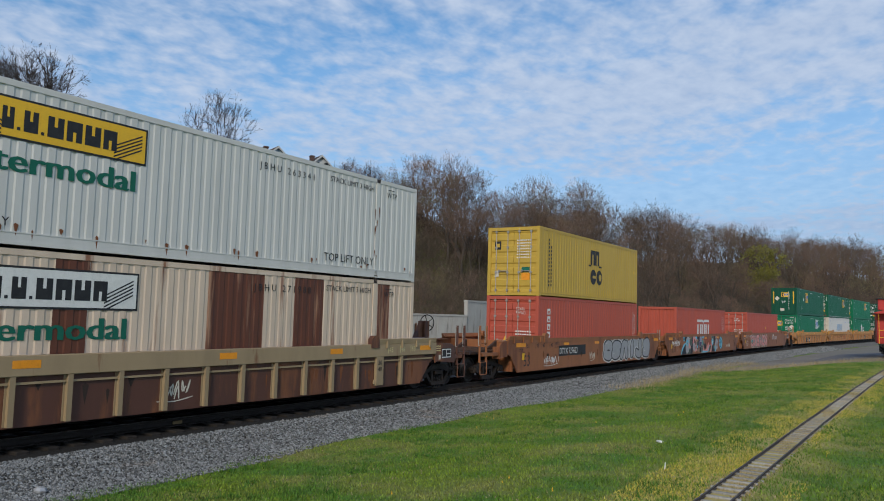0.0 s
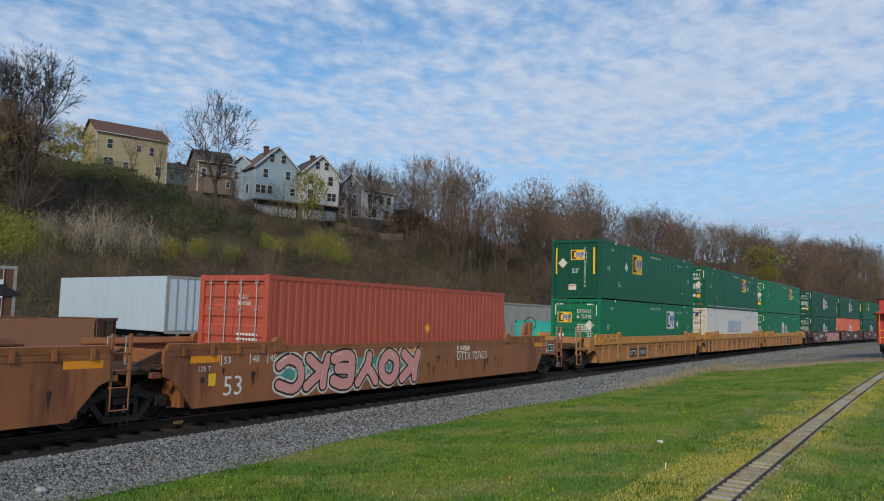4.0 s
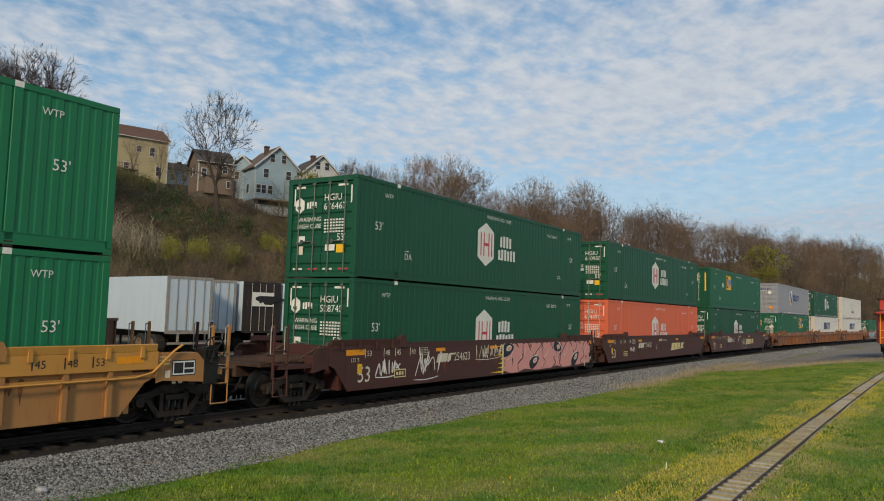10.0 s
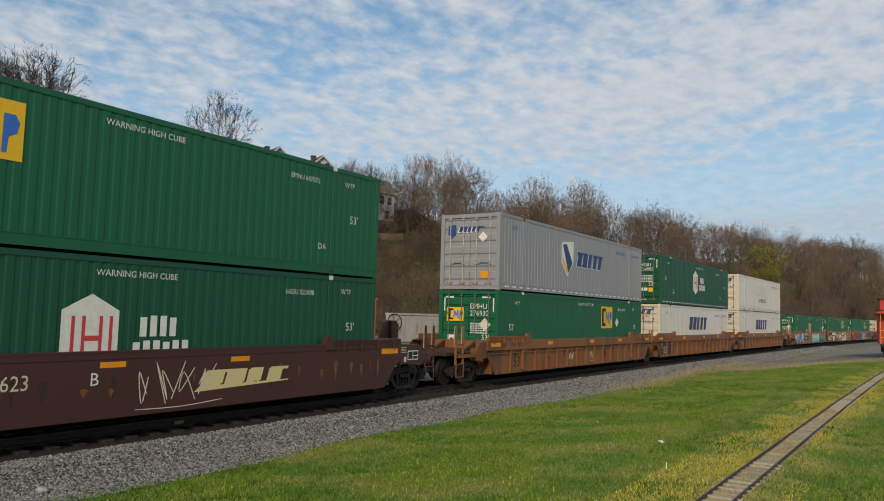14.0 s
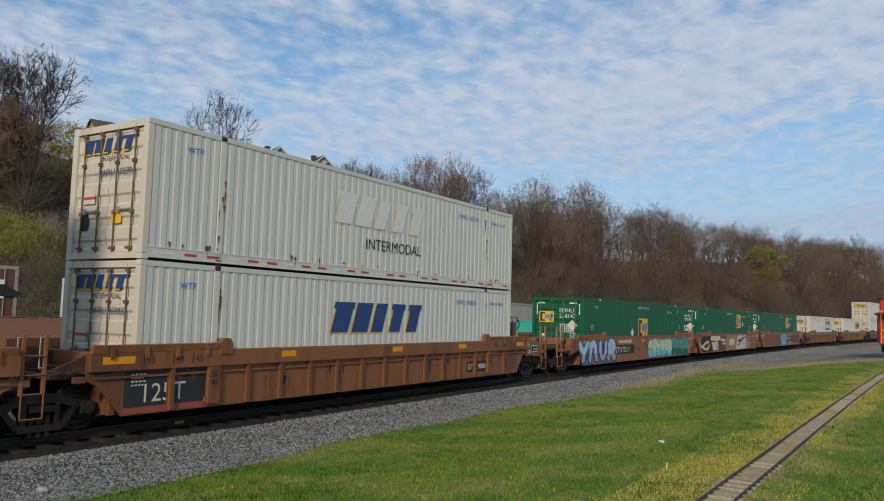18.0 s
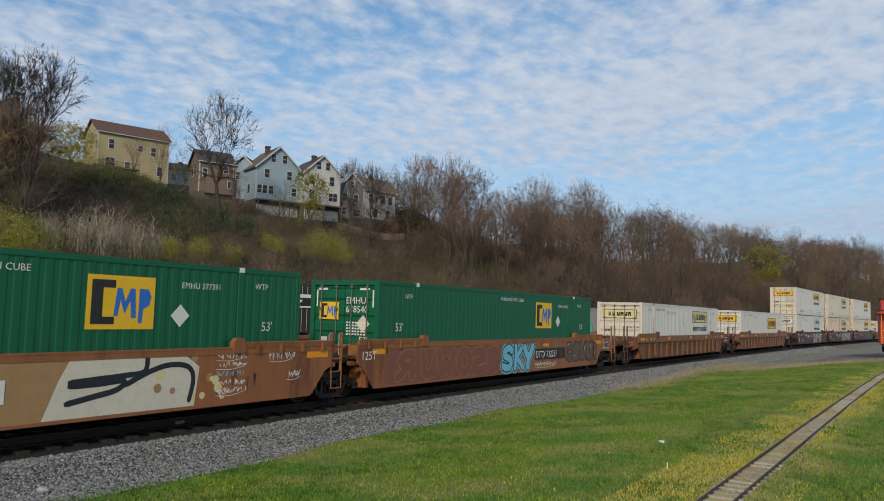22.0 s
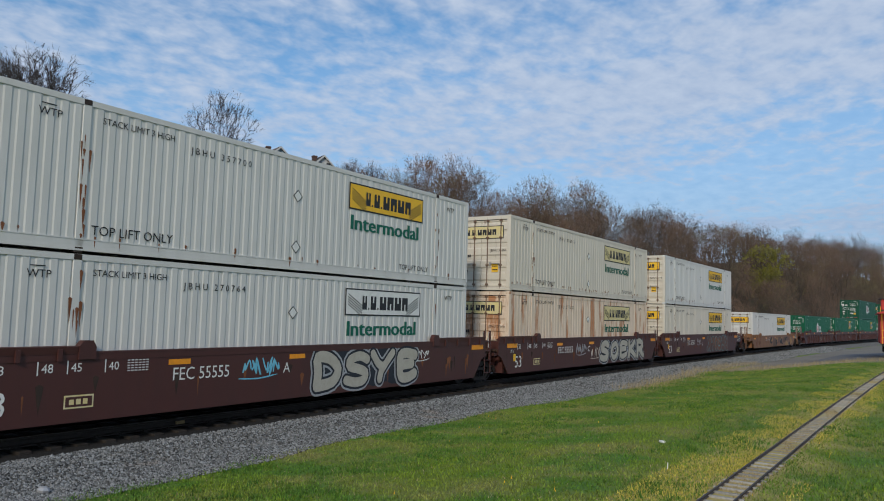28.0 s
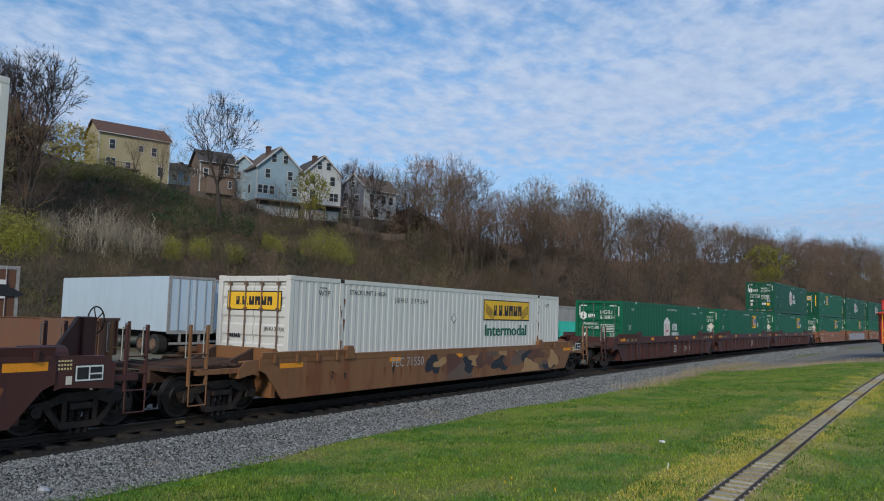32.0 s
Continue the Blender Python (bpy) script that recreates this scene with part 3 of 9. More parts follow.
def mini_line(off):
    out = []
    for i in range(138):
        x = -30 + 0.7 * i
        a = -math.atan(0.0165 + 0.00056 * x)
        y = mini_y(x)
        out.append((x - math.sin(a) * off, y + math.cos(a) * off, ground_z(x, y) + 0.052, a))
    return out


for off in (-0.19, 0.19):
    prof = [(-0.022, -0.042), (0.022, -0.042), (0.022, -0.036), (0.006, -0.031), (0.006, -0.014), (0.012, -0.010), (0.012, 0), (-0.012, 0), (-0.012, -0.010), (-0.006, -0.014), (-0.006, -0.031), (-0.022, -0.036)]
    part("rail", sheet_mesh("light_rail", *swept(prof, mini_line(off)), MAT["mini_rail"]), MAT["mini_rail"], park, "dark light-gauge rail")
SLEEPER = as_mesh("tie", boxes((-0.04, 0.04, -0.26, 0.26, -0.06, 0.016), bevel=0.006), MAT["grey_wood"])
for i in range(250):
    x = -28.0 + 0.30 * i
    y = mini_y(x)
    part("tie", SLEEPER, MAT["grey_wood"], park, at=pose(x, y + rng.uniform(-0.02, 0.02), ground_z(x, y) + 0.012 + rng.uniform(-0.012, 0.0) - 0.016 * max(0.0, math.sin(x * 0.9) + 0.2), 0, 0, -math.degrees(math.atan(0.0165 + 0.00056 * x)) + rng.uniform(-2, 2)))
part("litter", boxes((-0.08, 0.06, -0.04, 0.05, 0, 0.045), bevel=0.012), MAT["p_white"], None, at=pose(15.0, 4.17, ground_z(15.0, 4.17), 5, 3, 40))
tagged(bpy.data.objects["litter"], "scrap of white litter on the grass", "litter")
part("marker_stake", boxes((-0.008, 0.008, -0.008, 0.008, -0.02, 0.11), bevel=0.003), MAT["p_white"], None, at=pose(12.2, 3.31, ground_z(12.2, 3.31), 4, 0, 10))
tagged(bpy.data.objects["marker_stake"], "thin white stake standing in the lawn", "stake")


# ---------------------------------------------------------------- asphalt crossing beyond the lawn
def patch(x0, x1, nx, side0, side1, ny, lift):
    vs, fs = [], []
    for i in range(nx + 1):
        x = x0 + (x1 - x0) * i / nx
        for j in range(ny + 1):
            a, b = side0(x), side1(x)
            y = a + (b - a) * j / ny
            vs.append((x, y, ground_z(x, y) + lift))
    for i in range(nx):
        for j in range(ny):
            k = i * (ny + 1) + j
            fs.append((k, k + ny + 1, k + ny + 2, k + 1))
    return vs, fs


MAT["asphalt"] = shader("old_asphalt", (0.135, 0.133, 0.135), 0.9, 0, (0.09, 0.088, 0.088), 0.8, 0.7, 1, 0.4, 0.5, (0.17, 0.155, 0.135), 0.4, (0.58, 0.72))
tagged(new("road", sheet_mesh("road", *patch(59.3, 77.0, 14, lambda x: -30.0, lambda x: 6.3 - (x - 60) * 0.05, 24, 0.03), MAT["asphalt"])), "old grey asphalt crossing beside the track", "road", kind="structure")


# ---------------------------------------------------------------- containers
def wall_mesh(L, sgn, doors_short=False):
    """The corrugated long wall of a container between its rails and posts."""
    posts = [-L / 2, L / 2] if L < 14 else [-L / 2, -6.095, 6.095, L / 2]
    vs, fs = [], []
    y_out, y_in = sgn * 1.288, sgn * (1.275 if L > 14 else 1.271)
    for a, b in zip(posts, posts[1:]):
        a, b = a + 0.09, b - 0.09
        n = max(1, round((b - a) / 0.272))
        w = (b - a) / n
        line = []
        for i in range(n):
            x = a + i * w
            line += [(x, y_in), (x + w * 0.30, y_in), (x + w * 0.42, y_out), (x + w * 0.88, y_out)]
        line.append((b, y_in))
        k = len(vs)
        vs += [(x, y, 0.16) for x, y in line] + [(x, y, 2.78) for x, y in line]
        m = len(line)
        fs += [(k + i, k + i + 1, k + m + i + 1, k + m + i) if sgn < 0 else (k + i + 1, k + i, k + m + i, k + m + i + 1) for i in range(m - 1)]
    return sheet_mesh("side_wall", vs, fs, MAT["green"])


def container_meshes(L):
    """The shared pieces of a container of one length, lying along x with its floor at z = 0."""
    h = L / 2
    out = {"wall_near": wall_mesh(L, -1), "wall_far": wall_mesh(L, 1)}
    bm = bmesh.new()
    n = int(L / 0.55)
    for i in range(n):
        x = -h + 0.12 + (L - 0.24) * i / n
        box(bm, x, x + 0.36, -1.2, 1.2, 2.86, 2.885)
    box(bm, -h + 0.05, h - 0.05, -1.23, 1.23, 2.83, 2.862)
    out["roof"] = as_mesh("roof", bm, MAT["green"])
    for key, s in (("near", -1), ("far", 1)):
        y0, y1 = sorted((s * 1.30, s * 1.235))
        out["top_rail_" + key] = as_mesh("top_rail", boxes((-h + 0.1, h - 0.1, y0, y1, 2.78, 2.89)), MAT["green"])
        lip = 0.27 if L > 14 else 0.165
        bm = bmesh.new()
        profile = [(1.235, 0.046), (1.308, 0.046), (1.308, 0.08), (1.30, 0.08), (1.30, lip - 0.02), (1.308, lip - 0.02), (1.308, lip + 0.004), (1.235, lip + 0.004)]
        ends = [[bm.verts.new((x, s * y, z)) for y, z in profile] for x in (-h + 0.1, h - 0.1)]
        for i in range(8):
            bm.faces.new((ends[0][i - 1], ends[0][i], ends[1][i], ends[1][i - 1]))
        bm.faces.new(ends[0]), bm.faces.new(ends[1][::-1])
        bmesh.ops.recalc_face_normals(bm, faces=bm.faces)
        out["bottom_rail_" + key] = as_mesh("bottom_rail", bm, MAT["green"])
    bm = boxes((-0.08, 0.08, -0.08, 0.08, 0.12, 2.78), bevel=0.012)
    out["post"] = as_mesh("corner_post", bm, MAT["green"])
    bm = boxes((-0.085, 0.085, -0.05, 0.05, 0.12, 2.78), bevel=0.01)
    out["lift_post"] = as_mesh("lift_post", bm, MAT["green"])
    out["casting"] = as_mesh("corner_casting", boxes((-0.089, 0.089, -0.082, 0.082, -0.059, 0.059), bevel=0.012), MAT["steel"])
    # door leaf: pressed level ribs, hinge side at y = 0, 1.13 wide
    prof = [(0.02, 0.16), (-0.045, 0.16), (-0.045, 0.22)]
    for k in range(5):
        z = 0.28 + k * 0.48
        prof += [(-0.018, z), (-0.018, z + 0.10), (-0.052, z + 0.15), (-0.052, z + 0.38), (-0.018, z + 0.43)]
    prof += [(-0.045, 2.68), (-0.045, 2.72), (0.02, 2.72)]
    out["door"] = as_mesh("door", prism(bmesh.new(), prof, 0.0, 1.13, "y"), MAT["green"])
    bm = rod(bmesh.new(), (-0.085, 0, 0.08), (-0.085, 0, 2.82), 0.019, 6)
    for z in (0.2, 0.95, 2.0, 2.66):
        box(bm, -0.115, -0.05, -0.05, 0.05, z, z + 0.07)
    out["lock_rod"] = as_mesh("lock_rod", bm, MAT["zinc"])
    bm = boxes((-0.02, 0.02, 0, 0.42, 1.02, 1.05), (-0.02, 0.02, 0.36, 0.44, 0.98, 1.09))
    out["handle"] = as_mesh("handle", bm, MAT["zinc"])
    # closed front: upright corrugations
    vs, fs, line = [], [], []
    for i in range(9):
        y = -1.14 + i * 0.2533
        line += [(y, 0.03), (y + 0.09, 0.03), (y + 0.12, -0.01), (y + 0.22, -0.01)]
    line.append((1.14, 0.03))
    vs = [(x, y, 0.16) for y, x in line] + [(x, y, 2.78) for y, x in line]
    m = len(line)
    out["front"] = sheet_mesh("front_wall", vs, [(i + 1, i, m + i, m + i + 1) for i in range(m - 1)], MAT["green"])
    out["end_sill"] = as_mesh("end_sill", boxes((-0.06, 0.06, -1.14, 1.14, 0.02, 0.15)), MAT["green"])
    out["end_header"] = as_mesh("end_header", boxes((-0.06, 0.06, -1.14, 1.14, 2.74, 2.88)), MAT["green"])
    return out


SHAPES = {16.15: container_meshes(16.15), 12.19: container_meshes(12.19)}
WORDS = {"hub": ("p_white", "p_red")}


def square_logo(p, u, v=1.48, ground="p_yellow", ink="p_black", k=1.0):
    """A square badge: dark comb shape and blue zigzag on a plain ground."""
    w, h = 1.5 * k, 1.04 * k
    p.rect(ground, u, u + w, v, v + h)
    p.poly(ink, [(u + a * k, v + b * k) for a, b in ((0.10, 0.10), (0.60, 0.10), (0.60, 0.24), (0.34, 0.24), (0.34, 0.80), (0.60, 0.80), (0.60, 0.95), (0.10, 0.95))], 1)
    p.poly("p_blue", [(u + a * k, v + b * k) for a, b in ((0.58, 0.26), (0.67, 0.26), (0.72, 0.58), (0.82, 0.30), (0.94, 0.56), (0.97, 0.22), (1.08, 0.22), (1.04, 0.80), (0.93, 0.80), (0.83, 0.54), (0.74, 0.80), (0.64, 0.80))], 1)
    p.poly("p_blue", [(u + a * k, v + b * k) for a, b in ((1.13, 0.12), (1.22, 0.12), (1.24, 0.40), (1.38, 0.48), (1.42, 0.66), (1.34, 0.80), (1.14, 0.80))], 1)


def hex_logo(p, u, v0, v1, house=False):
    """A white six-sided badge with red bars and two lines of white word shapes."""
    w = 1.18
    c = 0.30 * (v1 - v0) / 1.5
    pts = [(u, v0 + (0 if house else c)), (u + w / 2, v0), (u + w, v0 + (0 if house else c)), (u + w, v1 - c), (u + w / 2, v1), (u, v1 - c)]
    if house:
        pts = [(u, v0), (u + w, v0), (u + w, v1 - c), (u + w / 2, v1), (u, v1 - c)]
    p.poly("p_white", pts)
    m, hh = (v0 + v1) / 2 - (0.06 if house else 0), (v1 - v0) * 0.27
    for a in (0.22, 0.40, 0.70, 0.88):
        p.rect("p_red", u + a * w - 0.06, u + a * w + 0.01, m - hh, m + hh, 1)
    p.rect("p_red", u + 0.40 * w, u + 0.66 * w, m - 0.05, m + 0.05, 1)
    m2 = m if house else m - 0.02
    p.bars("p_white", u + 1.66, m2 + 0.02, 0.95, 0.42, 4)
    p.bars("p_white", u + 1.52, m2 - 0.46, 1.42, 0.40, 6)
    p.rect("p_white", u + 1.52, u + 1.80, m2 - 0.46, m2 - 0.38, 1)


def blocks(p, color, ground, u, v, w, h, layer):
    """A bold word shape: heavy blocks, each with a slit, two small squares between."""
    x, k = u, w / 5.35
    for i, wide in enumerate((0.5, 0.14, 0.62, 0.14, 0.74, 0.74, 0.78, 0.7)):
        wide *= k
        if wide < 0.2 * k:
            p.rect(color, x, x + wide, v, v + wide, layer)
        else:
            p.rect(color, x, x + wide, v, v + h, layer)
            p.rect(ground, x + wide * 0.40, x + wide * 0.60, v + h * (0.0 if i % 2 else 0.52), v + h * (0.48 if i % 2 else 1.0), layer + 1)
        x += wide + 0.14 * k


def drips(p, L, seed, amount):
    """Rust that runs down from the posts, castings and bottom rail."""
    r = random.Random(seed)
    for i in range(amount):
        near = r.random()
        x = r.choice((1.98, 14.17)) + r.uniform(-0.12, 0.12) if near < 0.35 else r.uniform(0.2, L - 0.2)
        z, w, d = (r.uniform(0.5, 2.6), r.uniform(0.012, 0.04), r.uniform(0.1, 0.5)) if near < 0.35 else (r.uniform(0.30, 0.40), r.uniform(0.012, 0.05), r.uniform(0.06, 0.25))
        p.poly("p_rust", [(x - w, z), (x - w * 0.3, z + 0.03), (x + w, z), (x + w * 0.5, z - d * 0.5), (x, z - d), (x - w * 0.6, z - d * 0.4)], 2)


def banner(p, u, v=1.86, ground="p_yellow", word=True, big=1.0):
    """A banner with a black frame, bar lettering and fanned lines, over a green word."""
    w, h = 3.62, 0.74 * big
    p.rect("p_black", u, u + w, v, v + h)
    p.rect(ground, u + 0.04, u + w - 0.04, v + 0.04, v + h - 0.04, 1)
    blocks(p, "p_black", ground, u + 0.74, v + 0.17 * big, 2.2, 0.38 * big, 2)
    for s, x in ((1, u + 0.12), (-1, u + w - 0.12)):
        for i in range(5):
            p.poly("p_black", [(x, v + (0.60 - 0.07 * i) * big), (x, v + (0.57 - 0.07 * i) * big), (x + s * 0.62, v + (0.42 - 0.07 * i) * big - 0.16), (x + s * 0.62, v + (0.45 - 0.07 * i) * big - 0.16)], 2)
    if word:
        for k in range(3):                       # heavy letters
            p.text("p_green", "Intermodal", u + 0.04 + 0.025 * k, v - 0.55, 0.42, k * 0.5, 1.30)


def slant_word(p, u, v, w, h, color="p_navy", edge="p_yellow", n=5):
    """A bold slanted word of bars with a bright edge."""
    g = w / n
    for i in range(n):
        wd = g * (0.82 if i in (0, 1) else 0.62)
        for c, dx, la in ((edge, -0.06, 0), (color, 0.0, 1)):
            p.rect(c, u + i * g + dx, u + i * g + wd + dx, v - 0.03 * (1 - la), v + h - 0.03 * (1 - la), la, 0.32)
        if i in (0, 3, 4):
            p.rect(color, u + i * g + 0.1, u + i * g + wd + 0.25, v + h * 0.78, v + h, 2, 0.32)


def diamond(p, u, v, r=0.26, color="p_white", hollow=False):
    p.poly(color, [(u - r, v), (u, v - r), (u + r, v), (u, v + r)])
    if hollow:
        r *= 0.8
        p.poly("p_white", [(u - r, v), (u, v - r), (u + r, v), (u, v + r)], 1)


def side_common(p, L, ink, number, style):
    """Small stencils that every long container carries."""
    if L < 14:
        return
    if style == "banner":
        p.text(ink, "WTP", 1.05, 2.42, 0.15), p.rect(ink, 1.1, 1.38, 2.62, 2.64)
        p.text(ink, "STACK LIMIT 3 HIGH", 2.3, 2.5, 0.13)
        p.text(ink, "TOP LIFT ONLY", 2.2, 0.36, 0.19)
        p.text(ink, " ".join(number), 4.4, 2.34, 0.15)
        if L > 14:
            p.text(ink, "TOP LIFT ONLY", 12.15, 0.36, 0.16), p.text(ink, "WTP", 14.75, 2.42, 0.15)
    elif style == "banner_front":
        p.text(ink, "WTP", 14.6, 2.42, 0.16), p.rect(ink, 14.65, 14.95, 2.64, 2.66)
        p.text(ink, "STACK LIMIT 3 HIGH", 12.05, 2.5, 0.15), p.text(ink, " ".join(number), 9.5, 2.4, 0.17)
        p.text(ink, "TOP LIFT ONLY", 11.9, 0.38, 0.22), p.text(ink, "TOP LIFT ONLY", 2.2, 0.36, 0.16)
    elif style == "slant":
        p.text("p_blue", number, 12.2, 2.30, 0.16), p.text("p_blue", "WTP", 1.0, 2.35, 0.14)
        p.text("p_blue", number, 14.5, 2.32, 0.12)
    else:
        p.text(ink, "53'", 0.86, 1.42, 0.25), p.text(ink, "WTP", 1.30, 2.40, 0.14), p.text(ink, "WARNING HIGH CUBE", 7.4, 2.52, 0.13)
        p.text(ink, "DA", 2.36, 0.66, 0.20), p.rect(ink, 2.36, 2.60, 0.91, 0.93), p.text(ink, "DA", 13.6, 0.66, 0.16)
        p.text(ink, number, 12.5, 2.36, 0.13), p.text(ink, "53'", 14.85, 1.45, 0.22), p.text(ink, "WTP", 14.6, 2.42, 0.14)


def container(label, L, color, end="door", number="", style="plain", side=(), end_marks=(), dashes=False, group="containers on the train", ink="p_white", end_color=None, bare=()):
    """One container: walls, rails, posts, roof, doors with lock rods or a closed front, painted marks on the near side and end."""
    m, h = SHAPES[L], L / 2
    thing = tagged(new("shipping_container"), label, "shipping container", group)
    paintwork = MAT[color]
    # cream ends on white containers hold warm sunlight in their colour
    ends = MAT[end_color or color]
    for key, name in (("wall_near", "side_wall"), ("wall_far", "side_wall"), ("roof", "roof"), ("top_rail_near", "top_rail"), ("top_rail_far", "top_rail"),
                      ("bottom_rail_near", "bottom_rail"), ("bottom_rail_far", "bottom_rail")):
        part(name, m[key], paintwork, thing)
    if bare:                                     # sheets of the near wall that have rusted bare
        wall = [c for c in thing.children if c.name.startswith("side_wall")][0]
        me = m["wall_near"].copy()
        me.materials.clear()
        me.materials.append(paintwork), me.materials.append(MAT["rust_panel"])
        for f in me.polygons:
            f.material_index = int(any(a < f.center.x + h < b for a, b in bare))
        wall.data = me
    for sx in (-1, 1):
        for sy in (-1, 1):
            part("corner_post", m["post"], ends if sx < 0 else paintwork, thing, at=pose(sx * (h - 0.08), sy * 1.22, 0))
            for z in (0.059, 2.837):
                part("corner_casting", m["casting"], paintwork, thing, at=pose(sx * (h - 0.092), sy * 1.221, z))
            if L > 14:
                part("lift_post", m["lift_post"], paintwork, thing, at=pose(sx * 6.095, sy * 1.25, 0))
                for z in (0.059, 2.837):
                    part("corner_casting", m["casting"], (MAT["p_white"] if z > 1 and ("green" in color or color == "orange") else MAT["steel"]), thing, at=pose(sx * 6.095, sy * 1.222, z))
        for key in ("end_sill", "end_header"):
            part(key, m[key], ends if sx < 0 else paintwork, thing, at=pose(sx * (h - 0.07), 0, 0))
        doors = (end == "door") == (sx < 0)
        turn = 0 if sx < 0 else 180
        if doors:
            for s in (-1, 1):
                leaf = part("door", m["door"], ends, thing, at=pose(sx * (h - 0.11), 0, 0, 0, 0, turn) @ pose(0, 0.01 if s > 0 else -1.14, 0))
                for y in (0.28, 0.86) if s > 0 else (0.27, 0.85):
                    part("lock_rod", m["lock_rod"], MAT["rod_grey"] if "green" in color else MAT["zinc"] if color in ("red", "mustard", "orange", "grey") else MAT["rod_rust"], leaf, at=pose(0, y, 0))
                part("handle", m["handle"], MAT["rod_grey"] if "green" in color else MAT["zinc"], leaf, at=pose(-0.11, 0.3, 0.0))
        else:
            part("front_wall", m["front"], ends if sx < 0 else paintwork, thing, at=pose(sx * (h - 0.06), 0, 0, 0, 0, turn))
    p = Paintwork(lambda u, v, o: (u - h, -1.30 - o + 0.008, v))
    for f, *args in side:
        p.mark()
        f(p, *args)
    side_common(p, L, ink, number, style)
    if color in ("white", "cream") and L > 14:
        p.mark()
        drips(p, L, len(number) + int(number[-4:] or 0), 34 if color == "white" else 60)
    if dashes:
        for i in range(26):
            p.rect("p_red" if color == "white" and i % 3 else "p_white", 0.45 + i * 0.6, 0.78 + i * 0.6, 0.13, 0.185, 3)
    p.build(thing)
    back = 0.104 if end == "door" else 0.062
    q = Paintwork(lambda u, v, o: (-h + back - 0.052 - o if end == "door" else -h + back - 0.012 - o, 1.14 - u, v))
    for f, *args in end_marks:
        q.mark()
        f(q, *args)
    q.build(thing)
    if L < 14:                                   # 2.44 m wide
        for piece in thing.children:
            piece.matrix_basis = Matrix.Diagonal((1, 0.938, 1, 1)) @ piece.matrix_basis
    return thing


def end_green(p, number, logo=True):
    if logo:
        square_logo(p, 0.18, 1.72, k=0.5)
    else:
        p.poly("p_white", [(0.28 + 0.2 * math.cos(a * math.pi / 3 + 0.52), 2.1 + 0.24 * math.sin(a * math.pi / 3 + 0.52)) for a in range(6)])
        p.bars("p_white", 0.55, 2.0, 0.4, 0.2, 4)
        p.text("p_white", "WARNING", 0.24, 1.62, 0.13), p.text("p_white", "HIGH CUBE", 0.2, 1.42, 0.13)
    p.text("p_white", number[:4], 1.2, 2.2, 0.2), p.text("p_white", number[5:], 1.2, 1.94, 0.2)
    for i in range(5):
        p.bars("p_white", 1.24, 1.62 - i * 0.085, 0.75, 0.05, 7)
    if logo:
        diamond(p, 1.86, 1.62, 0.25, "p_cream")
    p.text("p_white", "53'", 1.72, 1.05, 0.2)
    p.rect("p_white", 0.22, 0.52, 1.0, 1.2), p.rect("p_white", 1.3, 1.66, 0.76, 0.94), p.rect("p_yellow", 1.72, 2.02, 0.70, 0.94), p.rect("p_cream", 0.3, 0.46, 0.66, 0.9)
    for u in (0.12, 1.72):
        p.rect("p_white", u, u + 0.36, 2.6, 2.66)
    for i in range(4):
        p.rect("p_red" if i % 2 else "p_white", 0.1 + i * 0.57, 0.45 + i * 0.57, 0.22, 0.27)
    for u in (0.05, 2.19):
        p.rect("p_white", u, u + 0.05, 2.1, 2.6)


def end_front(p, number):
    square_logo(p, 0.85, 1.9, k=0.48)
    diamond(p, 0.42, 1.75, 0.25, "p_cream")
    p.text("p_white", "53'", 0.9, 1.25, 0.24)
    p.rect("p_cream", 0.75, 1.15, 0.42, 0.7), p.rect("p_red", 0.78, 1.12, 0.6, 0.64, 1)
    for i, ch in enumerate(number.replace(" ", "")):
        p.text("p_white", ch, 1.55, 2.35 - i * 0.2, 0.15)
    p.rect("p_yellow", 2.02, 2.12, 1.2, 2.5), p.rect("p_yellow", 0.04, 0.12, 1.2, 2.5)


def end_banner(p, tone="p_yellow", number=""):
    p.rect("p_black", 0.16, 2.12, 2.0, 2.5)
    p.rect(tone, 0.19, 2.09, 2.03, 2.47, 1)
    blocks(p, "p_black", tone, 0.5, 2.14, 1.3, 0.22, 2)
    p.rect("p_yellow", 1.62, 1.9, 0.72, 1.04), p.rect("p_black", 1.64, 1.88, 0.78, 0.82, 1), p.rect("p_black", 1.64, 1.88, 0.92, 0.96, 1)
    p.text("p_black", number, 1.55, 1.5, 0.1), diamond(p, 0.42, 0.75, 0.16, "p_black", True)
    p.bars("p_black", 0.3, 1.3, 0.4, 0.1, 5)


def end_slant(p, number=""):
    slant_word(p, 0.2, 2.3, 1.75, 0.3)
    p.text("p_black", "INTERMODAL", 0.85, 2.1, 0.11)
    p.text("p_navy", number, 0.75, 1.78, 0.15)
    p.rect("p_cream", 0.25, 0.7, 1.2, 1.55), p.rect("p_red", 0.3, 0.7, 1.3, 1.36, 1), p.rect("p_yellow", 1.3, 1.65, 0.75, 1.05), p.rect("p_black", 0.2, 0.5, 0.62, 0.98)
    for i in range(4):
        p.rect("p_red", 0.1 + i * 0.57, 0.35 + i * 0.57, 0.22, 0.27)


def end_red(p, number=""):
    p.text("p_white", number[:4], 1.3, 2.3, 0.12), p.text("p_white", number[5:], 1.3, 2.14, 0.12)
    for i in range(6):
        p.bars("p_white", 1.3, 1.4 - i * 0.12, 0.8, 0.06, 7)
    p.poly("p_yellow", [(0.68, 1.0), (0.92, 1.0), (0.8, 1.24)])


